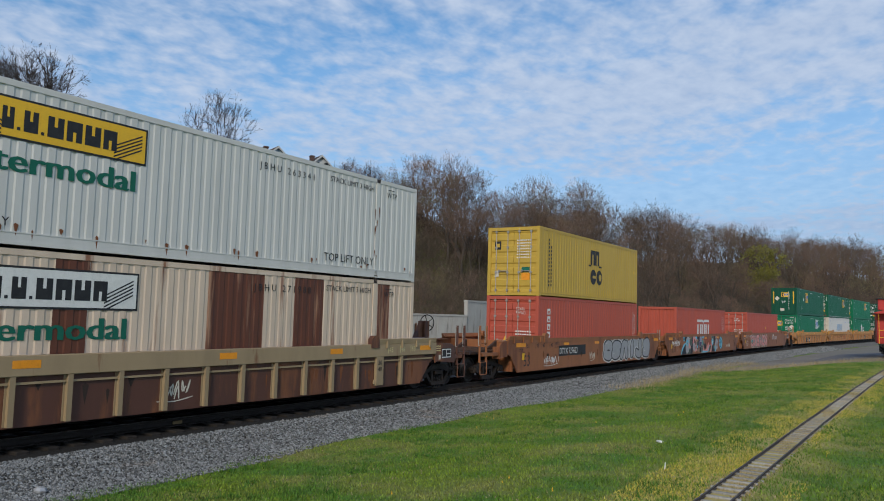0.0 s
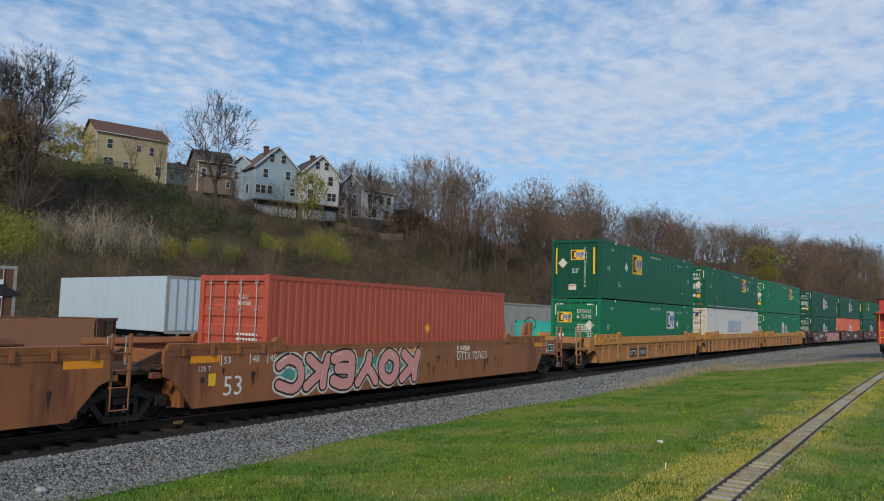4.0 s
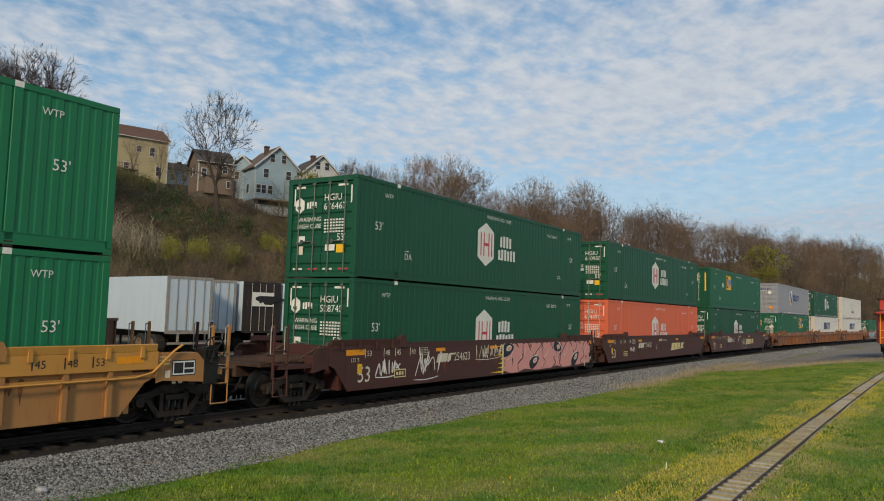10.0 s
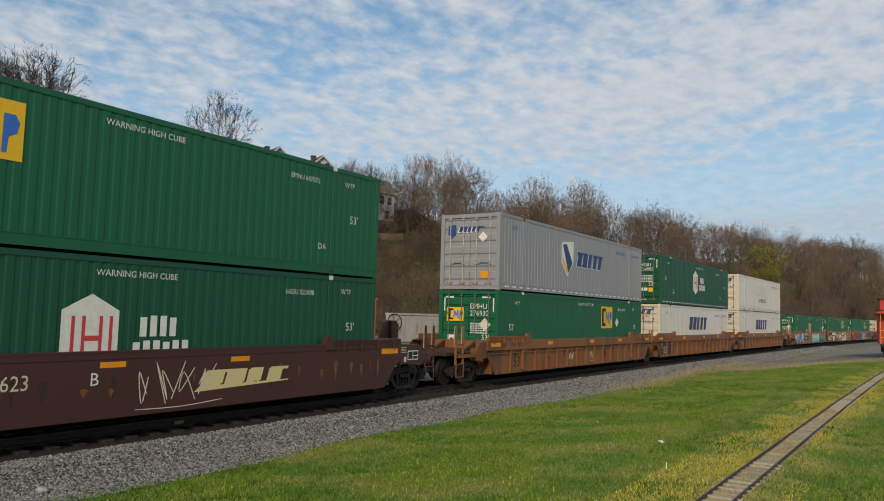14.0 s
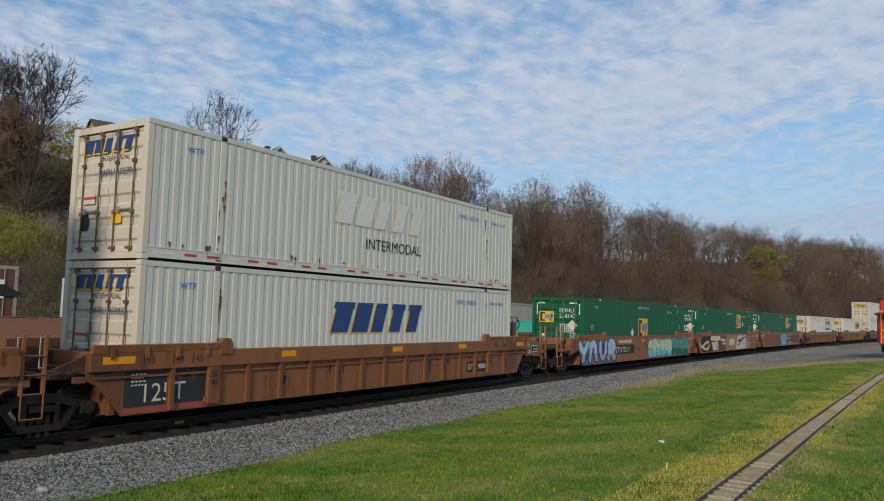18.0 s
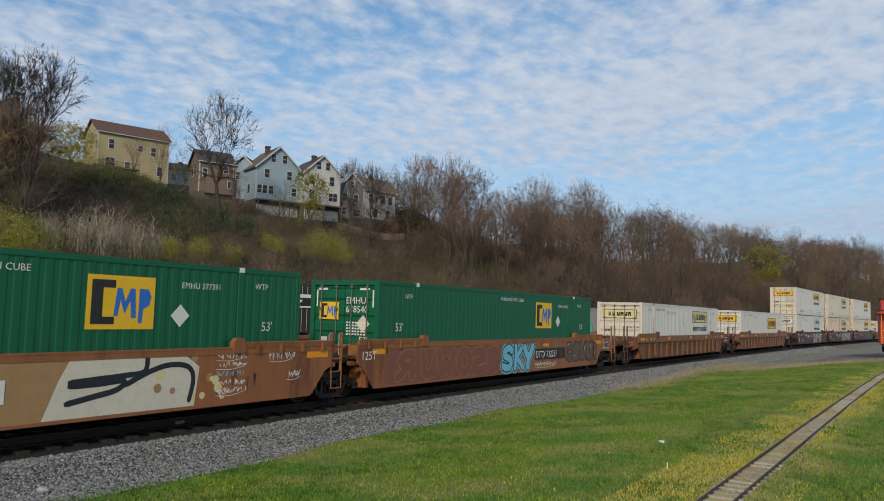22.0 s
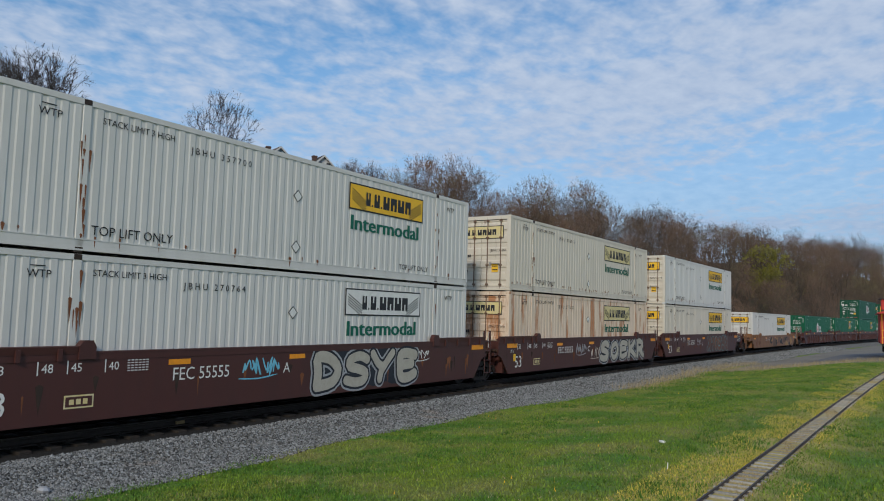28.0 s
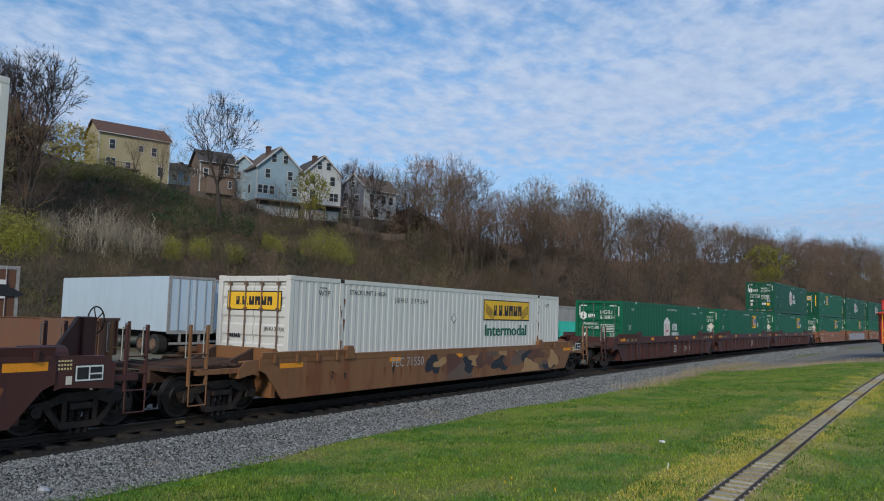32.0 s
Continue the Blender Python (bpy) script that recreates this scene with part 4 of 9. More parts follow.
def grey_side(p):
    p.poly("p_white", [(5.56, 2.3), (6.85, 2.42), (6.85, 1.5), (6.2, 0.82), (5.56, 1.4)])
    p.poly("p_navy", [(5.7, 2.2), (6.1, 2.25), (6.75, 1.45), (6.3, 0.98)], 1)
    p.poly("p_yellow", [(5.68, 1.7), (5.68, 1.4), (6.16, 0.98), (6.3, 1.06)], 1)
    slant_word(p, 7.2, 1.35, 3.1, 0.66, "p_navy", "p_white")


def grey_end(p):
    p.poly("p_navy", [(0.15, 2.45), (0.5, 2.5), (0.5, 2.1), (0.32, 1.95), (0.15, 2.1)])
    slant_word(p, 0.62, 2.2, 0.95, 0.2, "p_navy", "p_white")
    diamond(p, 1.7, 2.0, 0.2, "p_white"), p.rect("p_amber", 1.62, 1.96, 0.45, 0.7)
    for i in range(4):
        p.rect("p_red", 0.1 + i * 0.57, 0.4 + i * 0.57, 0.22, 0.27)


def mustard_side(p):
    for r, w in ((0.30, "p_black"),):
        for x in (5.78, 6.32):
            p.rect("p_black", x - 0.22, x + 0.30, 1.66, 2.36), p.rect("mustard", x - 0.04, x + 0.10, 1.66, 2.16, 1)
    p.rect("p_black", 5.3, 5.62, 1.58, 1.66), p.rect("p_black", 6.6, 6.95, 1.58, 1.66)
    p.disc("p_black", 5.9, 1.1, 0.36), p.rect("mustard", 5.8, 6.25, 1.04, 1.16, 1)
    p.disc("p_black", 6.66, 1.1, 0.36), p.disc("mustard", 6.76, 1.1, 0.17, 1)
    for k, body in enumerate(("MEDITERRANEAN", "SHIPPING CO")):
        for i in range(len(body)):
            p.rect("p_black", 0.9 + 0.22 * k, 1.0 + 0.22 * k, 2.35 - 0.16 * i - 0.3 * k, 2.45 - 0.16 * i - 0.3 * k)
    p.poly("p_yellow", [(11.6, 1.6), (11.76, 1.6), (11.68, 1.75)])


def mustard_end(p):
    p.rect("p_black", 0.18, 0.5, 1.95, 2.3), p.rect("mustard", 0.25, 0.43, 2.05, 2.2, 1)
    p.rect("p_green", 1.55, 1.95, 1.0, 1.2), p.rect("p_amber", 1.55, 1.95, 0.66, 0.95), p.rect("p_cream", 0.2, 0.4, 0.8, 1.05)
    for i in range(7):
        p.bars("p_white", 1.3, 2.3 - i * 0.12, 0.75, 0.05, 7)


def red_word_side(p):
    """A bold white mark of five uprights under a split bar."""
    p.rect("p_white", 4.66, 6.0, 2.0, 2.16), p.rect("p_white", 6.3, 7.64, 2.0, 2.16), p.poly("p_white", [(5.95, 2.1), (6.35, 2.1), (6.15, 1.82)])
    for a, b in ((4.66, 4.98), (5.3, 5.62), (5.72, 6.04), (6.28, 6.58), (6.72, 7.02), (7.32, 7.64)):
        p.rect("p_white", a, b, 0.95, 1.84)
    for i in range(10):
        p.rect("p_white", 11.3, 11.38, 2.3 - i * 0.15, 2.4 - i * 0.15), p.rect("p_white", 11.62, 11.7, 2.3 - i * 0.11, 2.36 - i * 0.11)


def red_letters_side(p):
    for i in range(5):
        p.rect("p_white", 0.86, 1.16, 2.16 - i * 0.32, 2.4 - i * 0.32), p.rect("red", 0.94, 1.08, 2.2 - i * 0.32, 2.3 - i * 0.32, 1)
    p.rect("p_white", 11.55, 11.6, 0.9, 2.4), p.rect("p_white", 11.75, 11.8, 0.9, 2.3)


# ---------------------------------------------------------------- well cars
def wheelset_mesh():
    bm = bmesh.new()
    for s in (-1, 1):
        prof = [(0.10, 0.80), (0.22, 0.80), (0.25, 0.775), (0.36, 0.765), (0.385, 0.80), (0.44, 0.80), (0.455, 0.735), (0.485, 0.72), (0.485, 0.695), (0.39, 0.695), (0.36, 0.72), (0.10, 0.70)]
        lathe(bm, [(r, s * w) for r, w in prof], 24)
    rod(bm, (0, -1.12, 0), (0, 1.12, 0), 0.075, 10)
    return as_mesh("wheelset", bm, MAT["wheel"])


def side_frame_mesh():
    """A cast truck side: arched top bar, sloping legs, spring window, journal boxes."""
    bm = bmesh.new()
    y0, y1 = -0.07, 0.07
    prism(bm, [(-1.08, 0.56), (-0.62, 0.64), (-0.34, 0.76), (0.34, 0.76), (0.62, 0.64), (1.08, 0.56), (1.08, 0.45), (0.6, 0.50), (0.32, 0.60), (-0.32, 0.60), (-0.6, 0.50), (-1.08, 0.45)], y0, y1)
    for s in (-1, 1):
        prism(bm, [(s * 0.74, 0.50), (s * 0.62, 0.52), (s * 0.30, 0.14), (s * 0.44, 0.12)], y0, y1)
        prism(bm, [(s * 0.36, 0.64), (s * 0.26, 0.64), (s * 0.26, 0.14), (s * 0.36, 0.14)], y0, y1)
        box(bm, s * 0.89 - 0.13, s * 0.89 + 0.13, -0.11, 0.09, 0.34, 0.56, 0.02)
        lathe(bm, [(0.11, -0.16), (0.11, -0.10)], 10, "y", (s * 0.89, 0, 0.457))
    prism(bm, [(-0.46, 0.22), (-0.40, 0.10), (0.40, 0.10), (0.46, 0.22)], -0.09, 0.09)
    box(bm, -0.24, 0.24, -0.13, 0.1, 0.44, 0.56, 0.015)
    return as_mesh("side_frame", bm, MAT["steel"])


def springs_mesh():
    bm = bmesh.new()
    for x in (-0.16, 0.0, 0.16):
        lathe(bm, [(0.065 if i % 2 else 0.05, 0.0) for i in range(1)] + [(0.065 if i % 2 else 0.048, 0.22 + i * 0.022) for i in range(11)], 8, "z", (x, -0.02, 0))
    return as_mesh("spring_nest", bm, MAT["black"])


CAR = {"wheelset": wheelset_mesh(), "frame": side_frame_mesh(), "spring_nest": springs_mesh(),
       "bolster": as_mesh("truck", boxes((-0.2, 0.2, -1.0, 1.0, 0.45, 0.62), (-0.3, 0.3, -0.3, 0.3, 0.6, 0.78), (-0.7, -0.6, -0.72, 0.72, 0.5, 0.6), (0.6, 0.7, -0.72, 0.72, 0.5, 0.6), bevel=0.02), MAT["black"])}
WHEELS = []


def add_truck(car, x, fewer=False):
    truck = part("truck", CAR["bolster"], MAT["black"], car, "cast steel four-wheel truck", pose(x, 0, 0))
    for sy in (-1, 1):
        part("side_frame", CAR["frame"], MAT["steel"], truck, at=pose(0, sy * 1.0, 0, 0, 0, 0 if sy < 0 else 180))
        part("spring_nest", CAR["spring_nest"], MAT["black"], truck, at=pose(0, sy * 1.0, 0))["kind"] = "stuff"
    for sx in (-1, 1):
        WHEELS.append((part("wheelset", CAR["wheelset"], MAT["wheel"], truck, at=pose(sx * 0.89, 0, 0.457)), sx))


def sill_mesh(kind, sgn, top):
    """One long side of the well: a smooth plate, or a sheet set back behind a deep top chord."""
    bm = bmesh.new()
    yo, yi = (1.48, 1.44) if kind == "smooth" else (1.405, 1.375)
    out = [(-9.15, top), (-9.15, 0.98), (-8.92, 0.88), (-8.38, 0.27), (8.38, 0.27), (8.92, 0.88), (9.15, 0.98), (9.15, top)]
    prism(bm, out, sgn * yo, sgn * yi)
    return as_mesh("side_sill", bm, MAT["car_brown"])


def chord_mesh(kind, sgn, top):
    a, b = sorted((sgn * 1.50, sgn * 1.34))
    if kind == "smooth":
        bm = boxes((-9.1, 9.1, a, b, top, top + 0.035))
        box(bm, -9.1, 9.1, *sorted((sgn * 1.48, sgn * 1.492)), top - 0.12, top)
    else:
        bm = boxes((-9.15, 9.15, a, b, top - 0.36, top), bevel=0.012)
        box(bm, -9.0, 9.0, *sorted((sgn * 1.405, sgn * 1.45)), top - 0.50, top - 0.46)
    return as_mesh("top_chord", bm, MAT["car_brown"])


def rib_mesh(sgn, top):
    bm = bmesh.new()
    prism(bm, [(-0.05, 0.30), (0.05, 0.30), (0.05, top - 0.36), (-0.05, top - 0.36)], sgn * 1.405, sgn * 1.49)
    box(bm, -0.09, 0.09, *sorted((sgn * 1.405, sgn * 1.415)), 0.30, top - 0.36)
    return as_mesh("rib", bm, MAT["car_brown"])


def wide_rib_mesh(sgn, top):
    bm = boxes((-0.17, 0.17, *sorted((sgn * 1.405, sgn * 1.495)), 0.34, top - 0.36), bevel=0.01)
    box(bm, -0.22, 0.22, *sorted((sgn * 1.405, sgn * 1.47)), 0.38, 0.50, 0.008)
    return as_mesh("wide_rib", bm, MAT["car_brown"])


def wing_mesh(sgn, reach, top):
    """The side plate over the outer truck, with an arch below and a folded end."""
    bm = bmesh.new()
    prism(bm, [(9.15, top - 0.02), (9.15, 0.86), (9.32, 0.90), (reach, 0.82), (reach, top - 0.22), (reach - 0.18, top - 0.06)], sgn * 1.455, sgn * 1.425)
    box(bm, reach - 0.05, reach, *sorted((sgn * 1.425, sgn * 1.15)), 0.82, top - 0.24, 0.006)
    box(bm, 9.15, reach - 0.2, *sorted((sgn * 1.425, sgn * 1.2)), top - 0.09, top - 0.05, 0.006)
    return as_mesh("wing_plate", bm, MAT["car_brown"])


def bracket_mesh(sgn):
    """The casting at the inner end of a guide."""
    bm = bmesh.new()
    prism(bm, [(-0.17, -0.1), (0.17, -0.1), (0.17, 0.12), (0.10, 0.24), (-0.08, 0.24), (-0.17, 0.14)], sgn * 1.53, sgn * 1.38)
    return as_mesh("guide_bracket", bm, MAT["car_brown"])


def guide_mesh(sgn):
    """A sloping steel flap that guides containers down, over the end of a side."""
    bm = bmesh.new()
    a = [(sgn * 1.36, 0.0), (sgn * 1.50, 0.0), (sgn * 1.52, 0.135), (sgn * 1.47, 0.15)]
    prism(bm, a, -1.5, 1.5, "x")
    for x in (-1.1, -0.35, 0.4, 1.15):
        box(bm, x - 0.04, x + 0.04, *sorted((sgn * 1.50, sgn * 1.54)), -0.12, 0.09)
    return as_mesh("guide", bm, MAT["car_brown"])


def ladder_meshes(h, wide=0.46):
    """The pieces of a side ladder: a post, a rung, the stirrup step, a grab iron."""
    step_bm = rod(bmesh.new(), (0, -0.03, -0.16), (0, -0.03, 0.3), 0.016)
    rod(step_bm, (wide, -0.03, -0.16), (wide, -0.03, 0.3), 0.016), rod(step_bm, (0, -0.03, -0.16), (wide, -0.03, -0.16), 0.017)
    grab = rod(bmesh.new(), (-0.1, 0, h * 0.55), (-0.1, 0, h - 0.05), 0.013)
    rod(grab, (-0.1, 0, h - 0.05), (0, 0, h - 0.05), 0.013), rod(grab, (-0.1, 0, h * 0.55), (0, 0, h * 0.55), 0.013)
    return {"post": as_mesh("ladder", boxes((-0.032, 0.032, -0.03, 0.03, 0.25, h), bevel=0.006), MAT["car_brown"]), "rung": as_mesh("rung", rod(bmesh.new(), (0, -0.03, 0), (wide, -0.03, 0), 0.016), MAT["car_brown"]),
            "step": as_mesh("step", step_bm, MAT["car_brown"]), "grab": as_mesh("grab_iron", grab, MAT["zinc"]), "wide": wide}


def add_ladder(car, x, y, z, material, kit):
    ladder = part("ladder", kit["post"], material, car, at=pose(x - kit["wide"] / 2, y, z))
    part("post", kit["post"], material, ladder, at=pose(kit["wide"], 0, 0))
    for up in (0.27, 0.60, 0.93):
        part("rung", kit["rung"], material, ladder, at=pose(0, 0, up))
    part("step", kit["step"], material, ladder)
    part("grab_iron", kit["grab"], MAT["zinc"], ladder), part("grab_iron", kit["grab"], MAT["zinc"], ladder, at=pose(kit["wide"], 0, 0))


def platform_meshes(reach):
    """The end deck over the truck: sill, bulkhead, walkways, edge rails, grating and gussets."""
    n = int((reach - 8.7) / 0.3)
    grate = bmesh.new()
    for i in range(n):
        x = 8.75 + i * 0.3
        box(grate, x, x + 0.06, -1.30, 1.30, 1.1, 1.14)
    gus = [prism(bmesh.new(), [(8.62, 1.45), (8.62, 1.1), (9.5, 1.1)], y, y + 0.08) for y in (-0.7, 0.62)]
    bits = [("end_deck", boxes((8.55, reach, -1.02, 1.02, 1.0, 1.09))), ("draft_sill", boxes((8.55, reach, -0.2, 0.2, 0.72, 0.998))), ("bulkhead", boxes((8.5, 8.62, -1.36, 1.36, 0.30, 1.46))),
            ("walkway", boxes((8.63, 9.0, -1.42, 1.42, 1.092, 1.17))), ("edge_rail", boxes((9.16, reach - 0.25, -1.42, -1.30, 0.95, 1.06))), ("edge_rail", boxes((9.16, reach - 0.25, 1.30, 1.42, 0.95, 1.06))),
            ("grating", grate), ("gusset", gus[0]), ("gusset", gus[1])]
    return [(k, as_mesh(k, m, MAT["car_brown"])) for k, m in bits]


def coupler_mesh():
    bm = boxes((10.9, 11.55, -0.08, 0.08, 0.76, 0.92))
    prism(bm, [(11.45, -0.17), (11.72, -0.14), (11.74, 0.02), (11.62, 0.05), (11.6, 0.16), (11.45, 0.17)], 0.68, 0.98, "z")
    for i in range(8):
        a, b = i / 8, (i + 1) / 8
        f = lambda u: (11.1 + 0.62 * u, 0.35, 0.72 - 0.36 * math.sin(math.pi * u))
        rod(bm, f(a), f(b), 0.025, 6)
    return as_mesh("coupler", bm, MAT["black"])


def brake_stand_mesh():
    bm = bmesh.new()
    prism(bm, [(8.9, 1.1), (10.75, 1.1), (10.75, 2.1), (10.45, 2.15), (10.0, 1.5)], -0.06, 0.06)
    box(bm, 10.5, 10.8, -0.15, 0.15, 1.1, 2.15, 0.02)
    return as_mesh("brake_stand", bm, MAT["car_brown"])


def brake_wheel_mesh():
    bm = bmesh.new()
    for i in range(16):
        a, b = 2 * math.pi * i / 16, 2 * math.pi * (i + 1) / 16
        rod(bm, (0, 0.28 * math.cos(a), 0.28 * math.sin(a)), (0, 0.28 * math.cos(b), 0.28 * math.sin(b)), 0.016)
    for i in range(5):
        a = 2 * math.pi * i / 5
        rod(bm, (0, 0, 0), (0, 0.28 * math.cos(a), 0.28 * math.sin(a)), 0.012)
    return as_mesh("brake_wheel", bm, MAT["black"])


CAR.update({"platform_long": platform_meshes(11.15), "platform_short": platform_meshes(9.62), "coupler": coupler_mesh(), "stand": brake_stand_mesh(), "brake_wheel": brake_wheel_mesh(),
            "ladder_tall": ladder_meshes(1.55), "ladder": ladder_meshes(1.3, 0.40),
            "floor": as_mesh("well_floor", boxes((-8.5, 8.5, -1.36, -0.9, 0.30, 0.40), (-8.5, 8.5, 0.9, 1.36, 0.30, 0.40), (-8.4, -7.9, -1.3, 1.3, 0.3, 0.42), (7.9, 8.4, -1.3, 1.3, 0.3, 0.42), (-0.3, 0.3, -1.3, 1.3, 0.3, 0.42), (-6.3, -5.9, -1.3, 1.3, 0.3, 0.42), (5.9, 6.3, -1.3, 1.3, 0.3, 0.42)), MAT["black"]),
            "tank": as_mesh("air_tank", lathe(bmesh.new(), [(0.0, -0.5), (0.16, -0.48), (0.22, -0.42), (0.22, 0.42), (0.16, 0.48), (0.0, 0.5)], 14, "x"), MAT["steel"]),
            "guide_n": guide_mesh(-1), "guide_f": guide_mesh(1)})
for _k in ("smooth", "ribbed"):
    for _t in (1.5, 1.25):
        for _s in (-1, 1):
            CAR["sill", _k, _s, _t], CAR["chord", _k, _s, _t] = sill_mesh(_k, _s, _t), chord_mesh(_k, _s, _t)
            CAR["rib", _s, _t], CAR["wide_rib", _s, _t] = rib_mesh(_s, _t), wide_rib_mesh(_s, _t)
            CAR["wing", _s, _t, 1], CAR["wing", _s, _t, -1] = wing_mesh(_s, 10.35, _t), wing_mesh(_s, 9.75, _t)
            CAR["bracket", _s] = bracket_mesh(_s)


def well_car(label, kind, color, first, last, marks=(), top=1.5, chord=None, rib=None, brake=False, ribs=15, side_brake=False):
    """One well of a stack car: floor, sides, chords, ribs, end decks, trucks, ladders. first, last: it ends in a coupler there."""
    c = MAT[color]
    car = tagged(new("well_car"), label, "freight car", "well cars of the train")
    part("well_floor", CAR["floor"], MAT["black"], car)
    for s in (-1, 1):
        part("side_sill", CAR["sill", kind, s, top], c, car)
        part("top_chord", CAR["chord", kind, s, top], MAT[chord] if chord else c, car)
        if kind == "ribbed":
            spots = (-8.1, -7.2, -4.6, -3.07, -1.53, 0, 1.53, 3.07, 4.6, 7.2, 8.1) if ribs == 13 else tuple(1.04 * i for i in range(-7, 8) if abs(i) != 6)
            for x in spots:
                part("rib", CAR["rib", s, top], MAT[rib] if rib else c, car, at=pose(x, 0, 0))
            for sx in (-1, 1):
                part("wide_rib", CAR["wide_rib", s, top], MAT[rib] if rib else c, car, at=pose(sx * (5.95 if ribs == 13 else 6.2), 0, 0))
        for sx in (-1, 1):
            part("guide", CAR["guide_n" if s < 0 else "guide_f"], MAT[chord] if chord else c, car, at=pose(sx * 7.6, 0, top))
            part("guide_bracket", CAR["bracket", s], c, car, at=pose(sx * 5.92, 0, top))
    for sx, outer in ((-1, first), (1, last)):
        turn = pose(0, 0, 0, 0, 0, 180 if sx < 0 else 0)
        for key, me in CAR["platform_long" if outer else "platform_short"]:
            ob = part(key, me, MAT["deck_rust"] if key in ("end_deck", "grating", "walkway", "draft_sill", "gusset") else c, car, at=turn)
            if key == "grating":
                ob["kind"] = "stuff"
        if outer:
            part("coupler", CAR["coupler"], MAT["black"], car, at=turn)
            for s in (-1, 1):
                part("wing_plate", CAR["wing", s * sx, top, sx], c, car, at=turn)
            add_truck(car, sx * 9.93)
            add_ladder(car, sx * 10.85, -1.38, 0.48, c, CAR["ladder_tall"])
            add_ladder(car, sx * 10.85, 1.38, 0.48, c, CAR["ladder_tall"])
        else:
            if sx < 0:
                add_truck(car, -9.775)
            if sx > 0:
                add_ladder(car, 9.42, -1.40, 0.55, c, CAR["ladder"])
    if brake:
        part("brake_stand", CAR["stand"], c, car)
        part("brake_wheel", CAR["brake_wheel"], MAT["black"], car, at=pose(10.86, 0, 2.08))
        part("air_tank", CAR["tank"], c, car, at=pose(9.4, -0.55, 1.4))
    if side_brake:
        part("brake_box", boxes((10.35, 10.75, -1.46, -1.2, 0.75, 1.55), (10.42, 10.68, -1.5, -1.46, 1.3, 1.6), bevel=0.02), MAT["black"], car, "black hand brake gear box")
        part("brake_wheel", CAR["brake_wheel"], MAT["black"], car, at=pose(10.55, -1.54, 1.5, 0, 0, 90))
        pipe = bmesh.new()
        for a, b in zip(((5.0, 0.98), (8.6, 1.0), (9.0, 1.08), (9.5, 1.5)), ((8.6, 1.0), (9.0, 1.08), (9.5, 1.5), (9.7, 1.62))):
            rod(pipe, (a[0], -1.53, a[1]), (b[0], -1.53, b[1]), 0.025)
        part("brake_pipe", pipe, MAT["chord_yellow"], car)
    p = Paintwork(lambda u, v, o: (u, -1.48 - o + 0.001 if kind == "smooth" else -1.404 - o, v))
    if last:                                     # stencils on the plate over the end truck
        w = Paintwork(lambda u, v, o: (u, -1.455 - o, v))
        w.rect("p_black", 9.52, 10.12, 0.98, 1.30), w.rect("p_white", 9.54, 10.10, 1.00, 1.28, 1), w.rect("p_black", 9.57, 9.80, 1.03, 1.25, 2), w.rect("p_black", 9.83, 10.07, 1.14, 1.25, 2), w.rect("p_black", 9.83, 10.07, 1.03, 1.11, 2)
        w.rect("p_cream", 9.36, 9.48, 0.95, 1.10)
        for i in range(3):
            w.bars("p_pale", 9.2, 1.36 - 0.07 * i if top > 1.4 else 1.1 - 0.07 * i, 0.28, 0.035, 5)
        w.build(car)
    if kind == "smooth":
        for x in (-8.5, -4.1, -0.6, 2.6, 8.2):
            p.rect("p_amber", x, x + (0.55 if abs(x) < 5 else 0.8), 1.22 if top > 1.4 else 1.0, 1.33 if abs(x) < 5 and top > 1.4 else (1.12 if top < 1.4 else 1.40))
    r = random.Random(int(len(label) * 7 + top * 100 + ribs))
    for i in range(26):                          # rust and grime that run down the plates
        x, z, w, d = r.uniform(-8.2, 8.2), r.uniform(0.75, top - 0.4), r.uniform(0.02, 0.09), r.uniform(0.12, 0.5)
        d = min(d, z - 0.32)
        p.poly("p_rust" if i % 3 else "p_grime", [(x - w, z), (x - w * 0.2, z + 0.04), (x + w, z), (x + w * 0.5, z - d * 0.5), (x, z - d), (x - w * 0.7, z - d * 0.4)], 0)
    for f, *args in marks:
        p.mark()
        f(p, *args)
    p.build(car)
    if kind == "ribbed":
        q = Paintwork(lambda u, v, o: (u, -1.50 - o, v))
        for x, w in ((-8.9, 0.7), (-4.2, 0.5), (0.3, 0.5), (4.0, 0.5), (8.2, 0.6)):
            q.rect("p_amber", x, x + w, top - 0.22, top - 0.08)
        ink = "p_pale" if "brown" in color or "maroon" in color else "p_black"
        for x, body in ((-7.95, "53"), (-7.25, "48"), (-6.75, "45"), (6.6, "45"), (7.2, "48"), (7.75, "53")):
            q.text(ink, body, x, top - 0.24, 0.15), q.rect(ink, x - 0.06, x - 0.035, top - 0.27, top - 0.06)
        for x in (-6.06, 5.84) if ribs == 13 else (-6.31, 6.09):
            q.text("p_black", "20", x, 0.92, 0.13), q.text("p_black", "40", x, 0.74, 0.13)
        q.build(car)
    return car


def fan_mark(p, color, u, v, w, h):
    """A plain mark: a bar on two stems beside a pair of chevrons."""
    p.rect(color, u, u + w * 0.56, v + h * 0.8, v + h, 1), p.rect(color, u + w * 0.1, u + w * 0.2, v, v + h * 0.8, 1), p.rect(color, u + w * 0.36, u + w * 0.46, v, v + h * 0.8, 1)
    for a in (0.6, 0.78):
        p.poly(color, [(u + w * a, v), (u + w * (a + 0.12), v), (u + w * (a + 0.22), v + h * 0.5), (u + w * (a + 0.12), v + h), (u + w * a, v + h), (u + w * (a + 0.1), v + h * 0.5)], 1)


